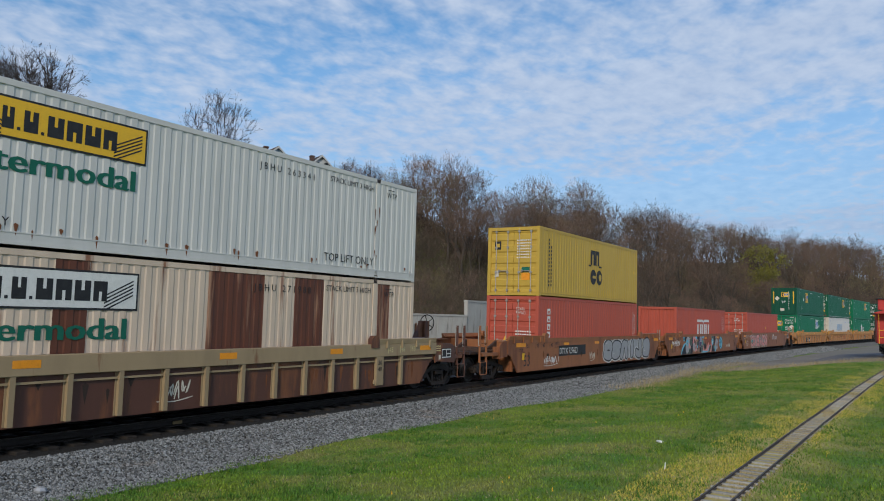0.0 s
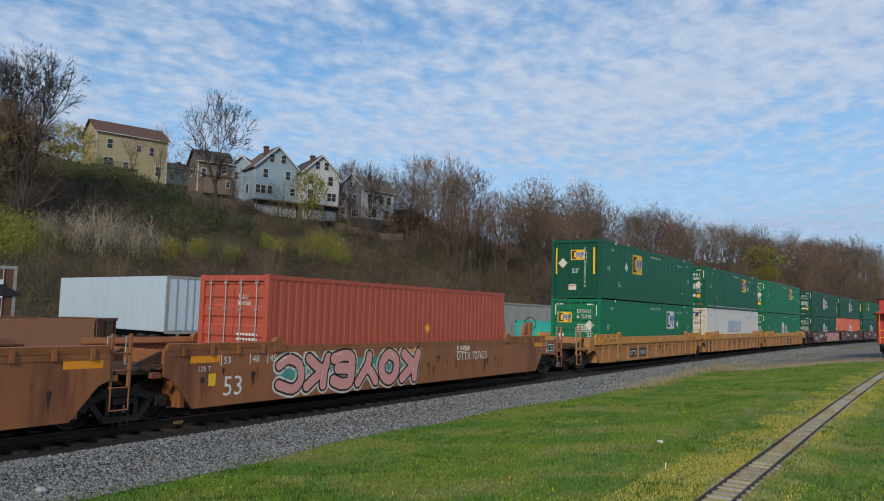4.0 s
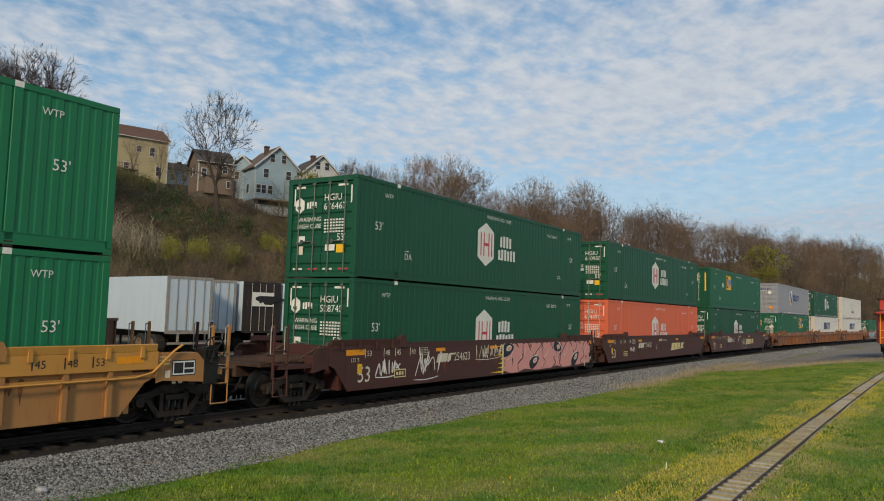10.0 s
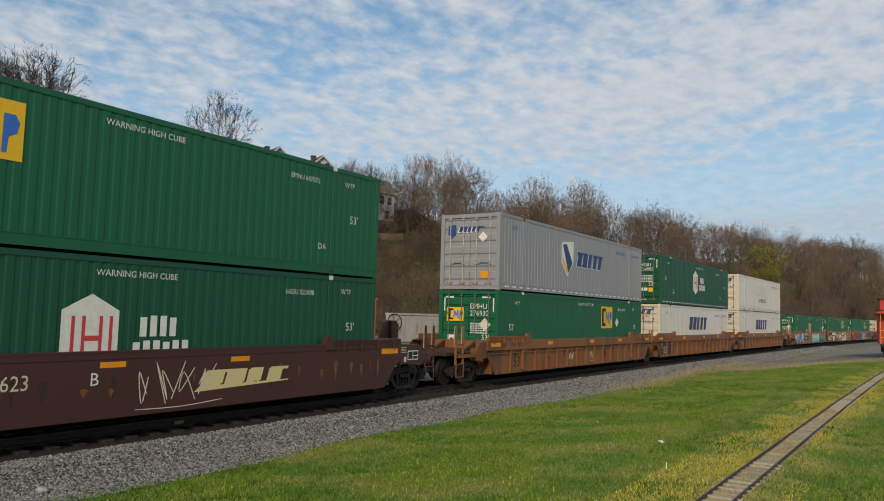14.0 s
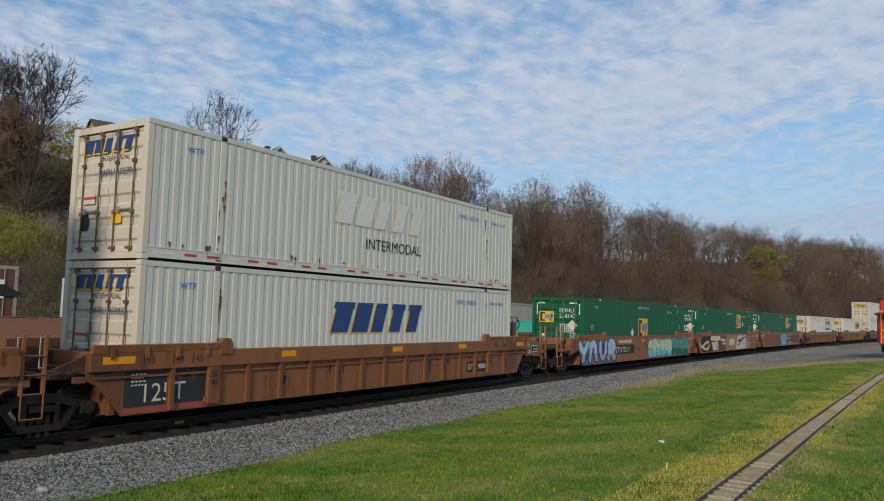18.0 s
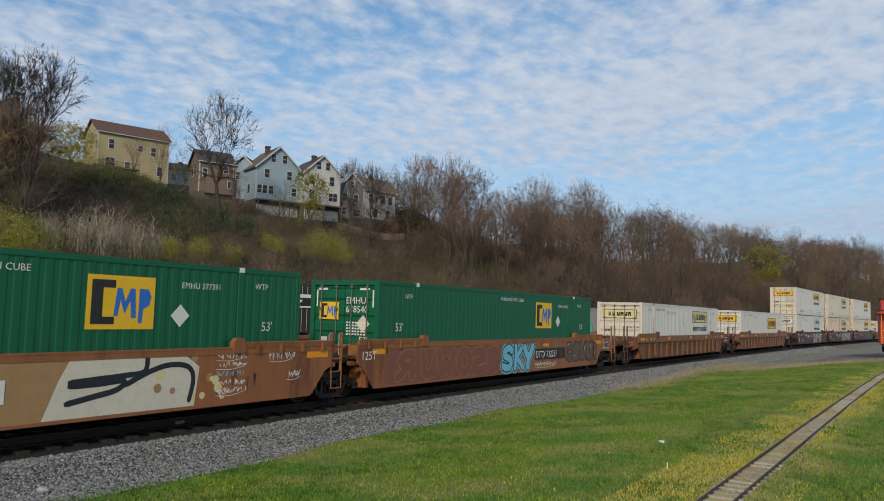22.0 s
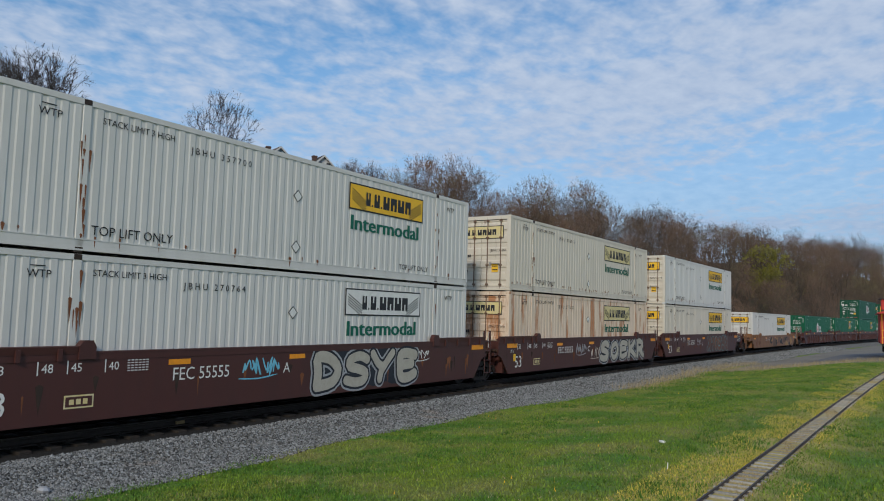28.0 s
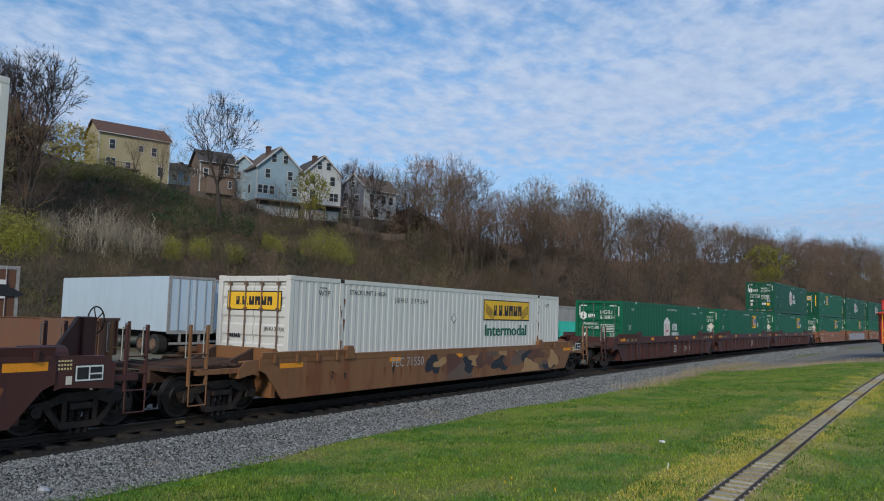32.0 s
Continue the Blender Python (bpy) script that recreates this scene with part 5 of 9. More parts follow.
def swoosh_word(p, u, v):
    """A slanted cream word shape over a long wedge."""
    slant_word(p, u + 0.25, v + 0.14, 2.55, 0.30, "p_pale", "p_pale", 4)
    p.poly("p_pale", [(u, v), (u + 2.8, v + 0.10), (u + 2.85, v + 0.13), (u + 0.15, v + 0.11)], 1)


def side_rods(p, u):
    """Black release rods that hang in a V, a boxed stencil and maroon edge strips."""
    stroke(p, "p_black", smooth_line([(u, 1.04), (u + 0.35, 0.76), (u + 0.65, 0.74), (u + 1.1, 1.07)], 3), 0.03, 2)
    p.rect("p_black", u + 0.3, u + 0.55, 0.70, 0.78, 3)
    p.rect("p_brick", -8.3, -5.5, 0.28, 0.36, 1), p.rect("p_brick", 5.2, 8.2, 0.28, 0.35, 1), p.rect("p_black", 7.1, 8.3, 0.36, 1.1, 1)
    for i in range(4):
        p.bars("p_brick", -3.0, 0.86 - 0.1 * i, 1.2 - 0.2 * (i % 2), 0.045, 9, 1)


def plain_text(p, color, body, u, v, h, wide=1.0):
    p.text(color, body, u, v, h, 1, wide)


def slate_panel(p, u0, u1):
    """A dark repainted bay with small stencils over a maroon foot."""
    p.rect("p_slate", u0, u1, 0.42, 1.12), p.rect("p_brick", u0, u1, 0.30, 0.40)
    for i in range(4):
        p.bars("p_cream", u0 + 0.15, 1.04 - 0.07 * i, 0.36 - 0.05 * (i % 2), 0.03, 4, 1)


def plate_text(p, body, u, v, h, w):
    """Light lettering on black plates."""
    p.rect("p_black", u - 0.08, u + w, v - 0.09, v + h + 0.09)
    p.text("p_white", body, u, v, h, 1, 0.9)


def stroke(p, color, pts, rad, layer, tip=0.55):
    """A thick line with round ends and joints."""
    side = []
    for i, (x, z) in enumerate(pts):
        (xa, za), (xb, zb) = pts[max(0, i - 1)], pts[min(len(pts) - 1, i + 1)]
        d = math.hypot(xb - xa, zb - za) or 1
        k = rad * (tip if i in (0, len(pts) - 1) else 1.0)
        side.append(((x - (zb - za) / d * k, z + (xb - xa) / d * k), (x + (zb - za) / d * k, z - (xb - xa) / d * k)))
    for (a, b), (c, d) in zip(side, side[1:]):
        p.poly(color, [a, b, d, c], layer)


def smooth_line(pts, n=4):
    out = []
    for i in range(len(pts) - 1):
        p0, p1, p2, p3 = pts[max(0, i - 1)], pts[i], pts[i + 1], pts[min(len(pts) - 1, i + 2)]
        for j in range(n):
            t = j / n
            out.append(tuple(0.5 * (2 * b + (c - a) * t + (2 * a - 5 * b + 4 * c - e) * t * t + (3 * b - a - 3 * c + e) * t ** 3) for a, b, c, e in zip(p0, p1, p2, p3)))
    return out + [pts[-1]]


FORMS = {
    "s": (((0.95, 0.86), (0.60, 1.0), (0.16, 0.86), (0.14, 0.62), (0.55, 0.50), (0.90, 0.34), (0.80, 0.06), (0.40, 0.0), (0.0, 0.10)),),
    "n": (((0.06, 0.0), (0.16, 0.5), (0.10, 0.95)), ((0.14, 0.62), (0.45, 1.0), (0.80, 0.78), (0.82, 0.35), (0.98, 0.0))),
    "i": (((0.42, 0.0), (0.50, 0.35), (0.44, 0.66)), ((0.48, 0.98), (0.54, 1.0))),
    "l": (((0.42, 1.0), (0.36, 0.5), (0.24, 0.04), (0.60, 0.0), (0.98, 0.16)),),
    "e": (((0.98, 0.90), (0.50, 1.0), (0.16, 0.90), (0.14, 0.50), (0.22, 0.06), (0.60, 0.0), (0.98, 0.14)), ((0.2, 0.52), (0.8, 0.56))),
    "o": (((0.5, 1.0), (0.12, 0.78), (0.08, 0.30), (0.42, 0.0), (0.84, 0.20), (0.92, 0.66), (0.62, 0.98), (0.46, 0.98)),),
    "c": (((0.95, 0.80), (0.60, 1.0), (0.16, 0.80), (0.08, 0.30), (0.40, 0.0), (0.95, 0.18)),),
    "w": (((0.0, 1.0), (0.12, 0.4), (0.26, 0.0), (0.42, 0.42), (0.52, 0.70), (0.60, 0.3), (0.74, 0.0), (0.90, 0.5), (1.0, 1.0)),),
    "k": (((0.14, 1.0), (0.18, 0.5), (0.08, 0.0)), ((0.92, 1.0), (0.55, 0.70), (0.28, 0.48), (0.60, 0.28), (1.0, 0.0))),
    "y": (((0.0, 1.0), (0.30, 0.62), (0.52, 0.5)), ((1.0, 1.0), (0.66, 0.55), (0.50, 0.28), (0.46, 0.0))),
    "r": (((0.10, 0.0), (0.16, 0.5), (0.12, 1.0), (0.60, 0.98), (0.88, 0.72), (0.60, 0.50), (0.34, 0.46)), ((0.45, 0.45), (0.70, 0.2), (1.0, 0.0))),
    "u": (((0.08, 1.0), (0.10, 0.5), (0.30, 0.05), (0.62, 0.05), (0.86, 0.45), (0.92, 1.0)),),
    "t": (((0.0, 0.92), (0.5, 0.98), (1.0, 0.90)), ((0.52, 0.95), (0.50, 0.5), (0.44, 0.0))),
    "d": (((0.08, 0.0), (0.12, 0.5), (0.10, 1.0), (0.60, 0.94), (0.94, 0.55), (0.72, 0.12), (0.10, 0.0)),),
}


def fat_line(p, fill, pts, rad, layer, split=None, low=None):
    """A swollen line with round ends; below the split height it takes the second colour."""
    tone = [low if split is not None and (a[1] + b[1]) / 2 < split else fill for a, b in zip(pts, pts[1:])]
    i = 0
    while i < len(tone):
        j = i
        while j + 1 < len(tone) and tone[j + 1] == tone[i]:
            j += 1
        stroke(p, tone[i], pts[i:j + 2], rad, layer + 0.1 * (i > 0), 1.0)
        i = j + 1
    p.disc(tone[0], *pts[0], rad, layer + 0.15, 14), p.disc(tone[-1], *pts[-1], rad, layer + 0.2, 14)


def throwup(p, forms, u0, u1, v0, v1, fill, line, seed, fat=0.2, edge=0.05, halo=None, split=None, low=None, shine=True, plain=False):
    """A row of swollen sprayed forms that lean on each other, each with its outline, over one common halo."""
    r = random.Random(seed)
    w = (u1 - u0) / len(forms)
    rows = []
    for i, f in enumerate(forms):
        ju, lo, hi, lean = r.uniform(-0.08, 0.08) * w, v0 + fat + edge + r.uniform(0, 0.05), v1 - fat - edge - r.uniform(0, 0.07), r.uniform(-0.05, 0.18)
        k = r.uniform(0.92, 1.06)
        one = []
        turn = i % 2
        for line_ in FORMS[f]:
            if not plain:
                line_ = [(1 - x, 1 - z if turn else z) for x, z in line_]
            pts = [(u0 + i * w + ju + (0.10 + 0.80 * k * x) * w + lean * (z - 0.5) * (hi - lo), lo + z * (hi - lo)) for x, z in line_]
            one.append(smooth_line(pts, 3))
        rows.append((one, fat * r.uniform(0.85, 1.12)))
    if halo:
        for one, rad in rows:
            for pts in one:
                fat_line(p, halo, pts, rad + edge + 0.055, 0.4)
    for i, (one, rad) in enumerate(rows):
        q = i * 1.3
        f = fill[i % len(fill)] if isinstance(fill, list) else fill
        for pts in one:
            fat_line(p, line, pts, rad + edge, 1 + q)
        for pts in one:
            fat_line(p, f, pts, rad, 1.7 + q, split, low)
        if shine:
            for pts in one[:1]:
                stroke(p, "p_white", [(x - rad * 0.5, z + rad * 0.45) for x, z in pts[1:4]], 0.014, 2.3 + q)


def blobs(p, u0, u1, v0, v1, n, fills, line, seed, fat=0.16):
    """Camouflage-like sprayed patches with wavy edges."""
    r = random.Random(seed)
    for i in range(n * 2):
        c, m = u0 + (u1 - u0) * (i + r.random()) / (n * 2), r.uniform(v0, v1)
        w, h, ph = r.uniform(0.3, 0.9), r.uniform(0.12, 0.4), r.uniform(0, 6)
        pts = []
        for j in range(22):
            an = 2 * math.pi * j / 22
            k = 1 + 0.25 * math.sin(3 * an + ph) + 0.12 * math.sin(5 * an + 2 * ph)
            pts.append((c + w * k * math.cos(an), min(v1, max(v0, m + h * k * math.sin(an)))))
        p.poly(fills[i % len(fills)], pts, 1 + 0.05 * i)


def petals(p, u, v, r, fill, line, n=7, layer=1.0):
    """A round cluster of puffs with a swirl of lines in it."""
    for c, k, la in ((line, 1.0, layer), (fill, 0.87, layer + 0.3)):
        for i in range(n):
            a = 2 * math.pi * i / n
            p.disc(c, u + r * 0.66 * math.cos(a), v + r * 0.66 * math.sin(a), r * 0.36 * k, la + 0.02 * i, 12)
        p.disc(c, u, v, r * 0.7, la + 0.02 * n, 14)
    for k in (0.2, 0.42, 0.62):
        stroke(p, line, [(u + r * k * math.cos(a * 0.6), v + r * k * math.sin(a * 0.6)) for a in range(10)], 0.02, layer + 0.6)


def almond(p, u, v, r, turn, layer=1.0):
    """A dark eye-like shape with a pale heart and glint."""
    ca, sa = math.cos(turn), math.sin(turn)
    put = lambda x, z: (u + x * ca - z * sa, v + x * sa + z * ca)
    out = [put(r * math.cos(a), r * 0.5 * math.sin(a) * (1 - 0.3 * math.cos(a))) for a in [2 * math.pi * i / 18 for i in range(18)]]
    p.poly("p_ink", out, layer)
    p.poly("p_cream", [put(r * (0.2 + 0.45 * math.cos(a)), r * (0.05 + 0.22 * math.sin(a))) for a in [2 * math.pi * i / 12 for i in range(12)]], layer + 0.3)
    p.poly("p_pink", [put(r * (0.22 + 0.32 * math.cos(a)), r * (0.02 + 0.13 * math.sin(a))) for a in [2 * math.pi * i / 12 for i in range(12)]], layer + 0.6)
    stroke(p, "p_white", out[2:8], 0.014, layer + 0.3)


def pink_panel(p, u0, u1, v0, v1, seed):
    """A pink field with thin kinked black contours and dark eyes, torn at its edges."""
    r = random.Random(seed)
    spray_ground(p, "p_pink", u0, u1, v0, v1, seed)
    x = u0 + 0.25
    k = 0
    while x < u1 - 0.6:
        z = v0 + 0.04
        pts = [(x + r.uniform(-0.1, 0.1), z)]
        side = 1
        while z < v1 - 0.12:
            z += r.uniform(0.14, 0.3)
            side = -side if r.random() < 0.6 else side
            pts.append((pts[-1][0] + side * r.uniform(0.05, 0.34) + 0.08, min(z, v1 - 0.03)))
        stroke(p, "p_black", smooth_line(pts, 3), r.uniform(0.014, 0.03), 1)
        if k % 2 == 0:
            almond(p, x + r.uniform(0.1, 0.5), v0 + (0.3 if k % 4 else 0.75) * (v1 - v0), r.uniform(0.36, 0.5), r.uniform(-0.2, 0.7), 1.3)
        stroke(p, "p_black", smooth_line([(x + 0.3, v1 - 0.1), (x + 0.7, v1 - 0.06), (x + 1.0, v1 - r.uniform(0.2, 0.4))], 4), 0.028, 1)
        stroke(p, "p_white", smooth_line([(x + 0.1, v0 + 0.5), (x + 0.4, v0 + 0.62), (x + 0.55, v0 + 0.85)], 3), 0.010, 1)
        x += r.uniform(0.9, 1.3)
        k += 1
    for i in range(7):
        z = v0 + 0.05 + (v1 - v0 - 0.1) * i / 7
        p.poly("p_yellow", [(u0 - r.uniform(0.2, 1.1), z + 0.03), (u0 + 0.06, z), (u0 + 0.1, z + 0.1), (u0 - 0.1, z + 0.07)], 1.2)
    p.rect("p_pale", u0 - 0.08, u0 + 0.04, v0, v1 - 0.12, 1.4)
    for i in range(9):
        a = u1 - 0.5 + r.uniform(-0.2, 0.5)
        z = r.uniform(v0 + 0.1, v1 - 0.1)
        p.poly(r.choice(("p_black", "p_cream", "p_ink")), [(a, z), (a + r.uniform(0.1, 0.3), z + r.uniform(0.05, 0.3)), (a + 0.1, z - r.uniform(0.05, 0.2))], 1.5 + 0.05 * i)


def round_panel(p):
    """Overlapping sprayed rounds, drops and black masses that fill the whole height."""
    def blob(c, u, v, ru, rv, layer, turn=0.0, rim="p_bone"):
        ca, sa = math.cos(turn), math.sin(turn)
        for tone, k, la in ((rim, 0.03, 0.0), (c, 0.0, 0.3)):
            if tone:
                p.poly(tone, [(u + (ru + k) * math.cos(a) * ca - (rv + k) * math.sin(a) * sa, min(1.47, max(0.285, v + (ru + k) * math.cos(a) * sa + (rv + k) * math.sin(a) * ca)))
                              for a in [2 * math.pi * n / 24 for n in range(24)]], layer + la)

    area = lambda c, pts, la: p.poly(c, pts, la)
    area("p_cyan", smooth_line([(-6.05, 0.29), (-5.85, 0.62), (-5.45, 0.92), (-5.0, 1.02)], 4) + [(-5.0, 0.9), (-5.6, 0.6), (-5.85, 0.29)], 0.2)
    area("p_cyan", [(-5.55, 1.46), (-5.5, 1.12), (-5.2, 1.12), (-5.3, 1.46)], 0.2)
    area("p_ink", smooth_line([(-5.92, 0.29), (-5.6, 0.62), (-5.15, 0.88), (-4.9, 0.95)], 4) + [(-4.7, 0.29)], 0.5)
    area("p_ink", [(-5.32, 1.46), (-5.2, 1.1), (-4.6, 1.0), (-3.5, 0.29), (-3.42, 0.8), (-3.5, 1.35), (-3.7, 1.46)], 0.6)
    area("p_ink", [(-4.9, 0.29), (-4.6, 1.0), (-3.5, 0.7), (-3.55, 0.29)], 0.4)
    area("p_pink", [(-3.5, 0.6), (-3.4, 1.3), (-3.1, 1.42), (-2.7, 1.25), (-2.4, 0.9), (-2.35, 0.5), (-2.9, 0.36)], 0.5)
    area("p_cyan", [(-3.4, 1.3), (-3.2, 1.46), (-2.5, 1.46), (-2.35, 1.1), (-2.62, 1.2), (-3.05, 1.42)], 0.8)
    area("p_ink", [(-2.75, 1.46), (-2.45, 1.2), (-2.2, 0.95), (-2.1, 0.4), (-1.5, 0.32), (-1.35, 0.9), (-1.5, 1.46)], 0.3)
    area("p_pink", [(-1.4, 0.5), (-1.05, 0.9), (-0.8, 0.45), (-0.2, 0.5), (0.35, 1.0), (0.6, 0.8), (0.3, 0.33), (-1.2, 0.31)], 0.5)
    area("p_cyan", [(-1.5, 0.30), (-1.4, 0.46), (-0.6, 0.40), (0.2, 0.36), (0.6, 0.75), (0.75, 0.7), (0.3, 0.29)], 0.7)
    area("p_cyan", [(-1.3, 1.46), (-1.1, 1.2), (-0.75, 1.25), (-0.65, 1.46)], 0.6)
    area("p_ink", smooth_line([(1.2, 0.30), (1.35, 0.75), (1.65, 1.0), (1.75, 1.46)], 3) + [(2.1, 1.46), (2.2, 1.1), (1.95, 0.8), (2.05, 0.29)], 0.6)
    area("p_cyan", [(2.05, 0.29), (1.98, 0.7), (2.3, 0.62), (2.35, 0.29)], 0.5)
    area("p_pink", [(0.8, 0.3), (0.95, 0.85), (1.25, 0.95), (1.15, 0.3)], 0.5)
    for c, u, v, ru, rv, la, t in (
            ("p_silver", -4.55, 1.02, 0.46, 0.34, 1.0, 0.3), ("p_silver", -4.66, 0.66, 0.36, 0.30, 1.3, 0.0), ("p_cyan", -4.68, 1.02, 0.26, 0.20, 1.8, 0.0), ("car_orange", -4.66, 0.98, 0.06, 0.06, 2.4, 0.0),
            ("p_pink", -4.2, 0.82, 0.30, 0.14, 1.2, -0.4), ("p_moss", -4.42, 0.42, 0.42, 0.20, 1.0, 0.2), ("p_moss", -3.95, 1.1, 0.24, 0.30, 1.6, 0.0), ("p_tan", -3.97, 1.28, 0.12, 0.07, 2.1, 0.0),
            ("p_silver", -3.12, 0.72, 0.26, 0.26, 1.2, 0.0), ("car_brown", -3.05, 1.08, 0.12, 0.13, 1.2, 0.2), ("car_brown", -2.76, 0.98, 0.13, 0.16, 1.3, 0.0), ("car_brown", -2.72, 0.66, 0.10, 0.12, 1.3, 0.0), ("p_silver", -3.36, 0.8, 0.07, 0.12, 1.6, 0.0),
            ("p_moss", -2.36, 0.84, 0.20, 0.34, 1.5, 0.1), ("p_cyan", -2.36, 0.72, 0.09, 0.10, 2.0, 0.0), ("car_orange", -2.05, 0.55, 0.16, 0.22, 1.4, 0.3), ("p_tan", -2.3, 1.12, 0.14, 0.1, 1.9, 0.0),
            ("p_violet", -1.58, 1.14, 0.32, 0.32, 1.8, 0.0), ("p_violet", -1.75, 0.86, 0.22, 0.16, 1.6, -0.5), ("p_silver", -1.56, 1.2, 0.20, 0.19, 2.3, 0.0), ("p_blue", -1.56, 1.2, 0.09, 0.09, 2.8, 0.0),
            ("p_tan", -0.98, 1.12, 0.16, 0.18, 1.7, 0.0), ("p_moss", -1.25, 0.62, 0.17, 0.34, 1.6, -0.1), ("p_teal", -1.12, 0.98, 0.12, 0.16, 1.9, 0.0), ("p_moss", -0.85, 0.9, 0.15, 0.18, 1.6, 0.0),
            ("p_ink", -0.5, 0.72, 0.24, 0.2, 1.2, 0.0), ("p_moss", 0.75, 0.56, 0.3, 0.16, 1.2, 0.5), ("p_moss", 1.45, 1.12, 0.33, 0.33, 1.4, 0.0), ("p_cyan", 1.42, 0.98, 0.22, 0.22, 1.9, 0.0), ("p_white", 1.42, 0.98, 0.07, 0.07, 2.4, 0.0),
            ("p_silver", 2.55, 0.80, 0.36, 0.36, 1.4, 0.4), ("car_orange", 2.66, 0.78, 0.14, 0.15, 1.9, 0.0), ("p_teal", 1.9, 0.62, 0.12, 0.1, 1.6, 0.0)):
        blob(c, u, v, ru, rv, la, t, None if c in ("p_tan", "p_ink", "car_brown") or ru < 0.1 else "p_bone")
    petals(p, 2.45, 1.30, 0.15, "p_tan", "p_bone", 6, 1.0)
    fan_mark(p, "p_brick", -0.75, 0.80, 1.9, 0.42)
    r = random.Random(12)
    for _ in range(14):
        u, v = r.uniform(-7.6, -5.9), r.uniform(0.5, 1.4)
        stroke(p, "p_bone", smooth_line([(u, v), (u + 0.05, v + 0.04), (u + 0.1, v)], 3), 0.012, 1)


def broad_panel(p):
    """Broad sprayed fields: black with a pale curl, cream, dark brown, tan, cream with black curves."""
    p.poly("p_ink", [(-8.75, 1.30), (-7.9, 0.33), (-5.0, 0.33), (-5.5, 0.8), (-5.9, 1.2), (-5.7, 1.46), (-8.75, 1.46)])
    fat_line(p, "p_pale", smooth_line([(-8.45, 1.25), (-8.35, 0.82), (-7.9, 0.70), (-7.2, 0.9), (-6.5, 1.0), (-6.2, 0.72), (-6.6, 0.52), (-7.3, 0.55), (-7.9, 0.68)], 4), 0.085, 1)
    p.poly("p_brick", [(-6.9, 0.72), (-6.4, 0.86), (-6.25, 0.74), (-6.5, 0.64)], 1.5)
    p.poly("p_cream", [(-5.7, 1.46), (-5.88, 1.15), (-5.55, 0.98), (-5.2, 0.4), (-3.75, 0.42), (-3.9, 0.98), (-3.3, 1.05), (-3.2, 1.46)], 0.5)
    stroke(p, "p_ink", smooth_line([(-5.8, 1.05), (-5.0, 1.0), (-4.6, 1.02), (-4.3, 0.7), (-3.9, 0.45)], 4), 0.05, 1.2)
    stroke(p, "p_ink", smooth_line([(-4.2, 1.1), (-3.9, 1.0), (-3.3, 1.04)], 4), 0.045, 1.2)
    p.poly("car_brown", [(-3.7, 0.33), (-3.9, 0.98), (-3.2, 1.05), (-3.2, 1.46), (-1.5, 1.46), (-1.75, 0.33)], 0.3)
    p.poly("p_pale", [(-3.1, 1.2), (-1.8, 1.12), (-1.9, 0.98), (-3.0, 1.0)], 1), p.poly("p_cream", [(-2.9, 0.8), (-1.8, 0.96), (-1.85, 0.74)], 1)
    p.poly("p_tan", [(-1.75, 0.33), (-1.5, 1.46), (2.0, 1.46), (1.45, 0.33)], 0.2)
    bars_word(p, -0.6, 0.70, 1.55, 0.40)
    p.poly("p_cream", [(1.45, 0.34), (1.72, 1.02), (1.95, 1.45), (4.4, 1.45), (4.85, 1.15), (4.75, 0.34)], 0.4)
    for pts in ([(1.9, 0.98), (2.5, 1.02), (3.1, 1.06), (3.5, 1.12), (3.55, 1.44)], [(1.85, 0.60), (2.4, 0.70), (2.9, 0.80), (3.05, 0.96), (2.5, 0.93), (1.9, 0.92)], [(3.05, 0.86), (3.6, 1.10), (4.1, 1.22), (4.55, 1.16), (4.7, 0.9), (4.6, 0.42)]):
        stroke(p, "p_ink", smooth_line(pts, 5), 0.055, 1.4)
    r = random.Random(9)
    for i in range(16):
        p.disc("p_pale" if i % 2 else "p_tan", 3.9 + r.uniform(-0.3, 1.9), r.uniform(0.5, 1.4), r.uniform(0.05, 0.12), 0.2 + 0.02 * i, 10)
    for i, c in enumerate(("p_white", "p_white", "p_cyan", "p_white", "p_white")):
        scrawl(p, 5.3, 6.15, 1.28 - i * 0.19, 1.42 - i * 0.19, c, 200 + i, 0.012)
    scrawl(p, 6.9, 7.7, 1.2, 1.45, "p_white", 207, 0.012), scrawl(p, 7.5, 8.0, 0.75, 0.95, "p_white", 208, 0.012)


def scrawl(p, u0, u1, v0, v1, color, seed, thick=0.022):
    """A looping spray line of several quick strokes."""
    r = random.Random(seed)
    h = v1 - v0
    x = u0
    step = max(0.16, h * 0.5)
    while x < u1 - step * 0.4:
        n = r.choice((3, 4, 5))
        pts = [(x + r.uniform(0, step), v0 + h * (r.uniform(0.6, 1) if j % 2 else r.uniform(0, 0.4))) for j in range(n)]
        stroke(p, color, smooth_line(pts, 4), thick * 0.7, 1, 0.8)
        x += step * r.uniform(0.6, 0.95)
    if r.random() < 0.7:
        stroke(p, color, smooth_line([(u0, v0 - 0.02), ((u0 + u1) / 2, v0 - 0.04), (u1, v0 + 0.03)], 3), thick * 0.5, 1)


def spray_ground(p, color, u0, u1, v0, v1, seed):
    """An uneven sprayed field under other shapes."""
    r = random.Random(seed)
    n = 14
    up = [(u0 + (u1 - u0) * i / n, v1 - 0.12 * r.random()) for i in range(n + 1)]
    dn = [(u0 + (u1 - u0) * i / n, v0 + 0.12 * r.random()) for i in range(n + 1)]
    for i in range(n):
        p.poly(color, [dn[i], dn[i + 1], up[i + 1], up[i]], 0)


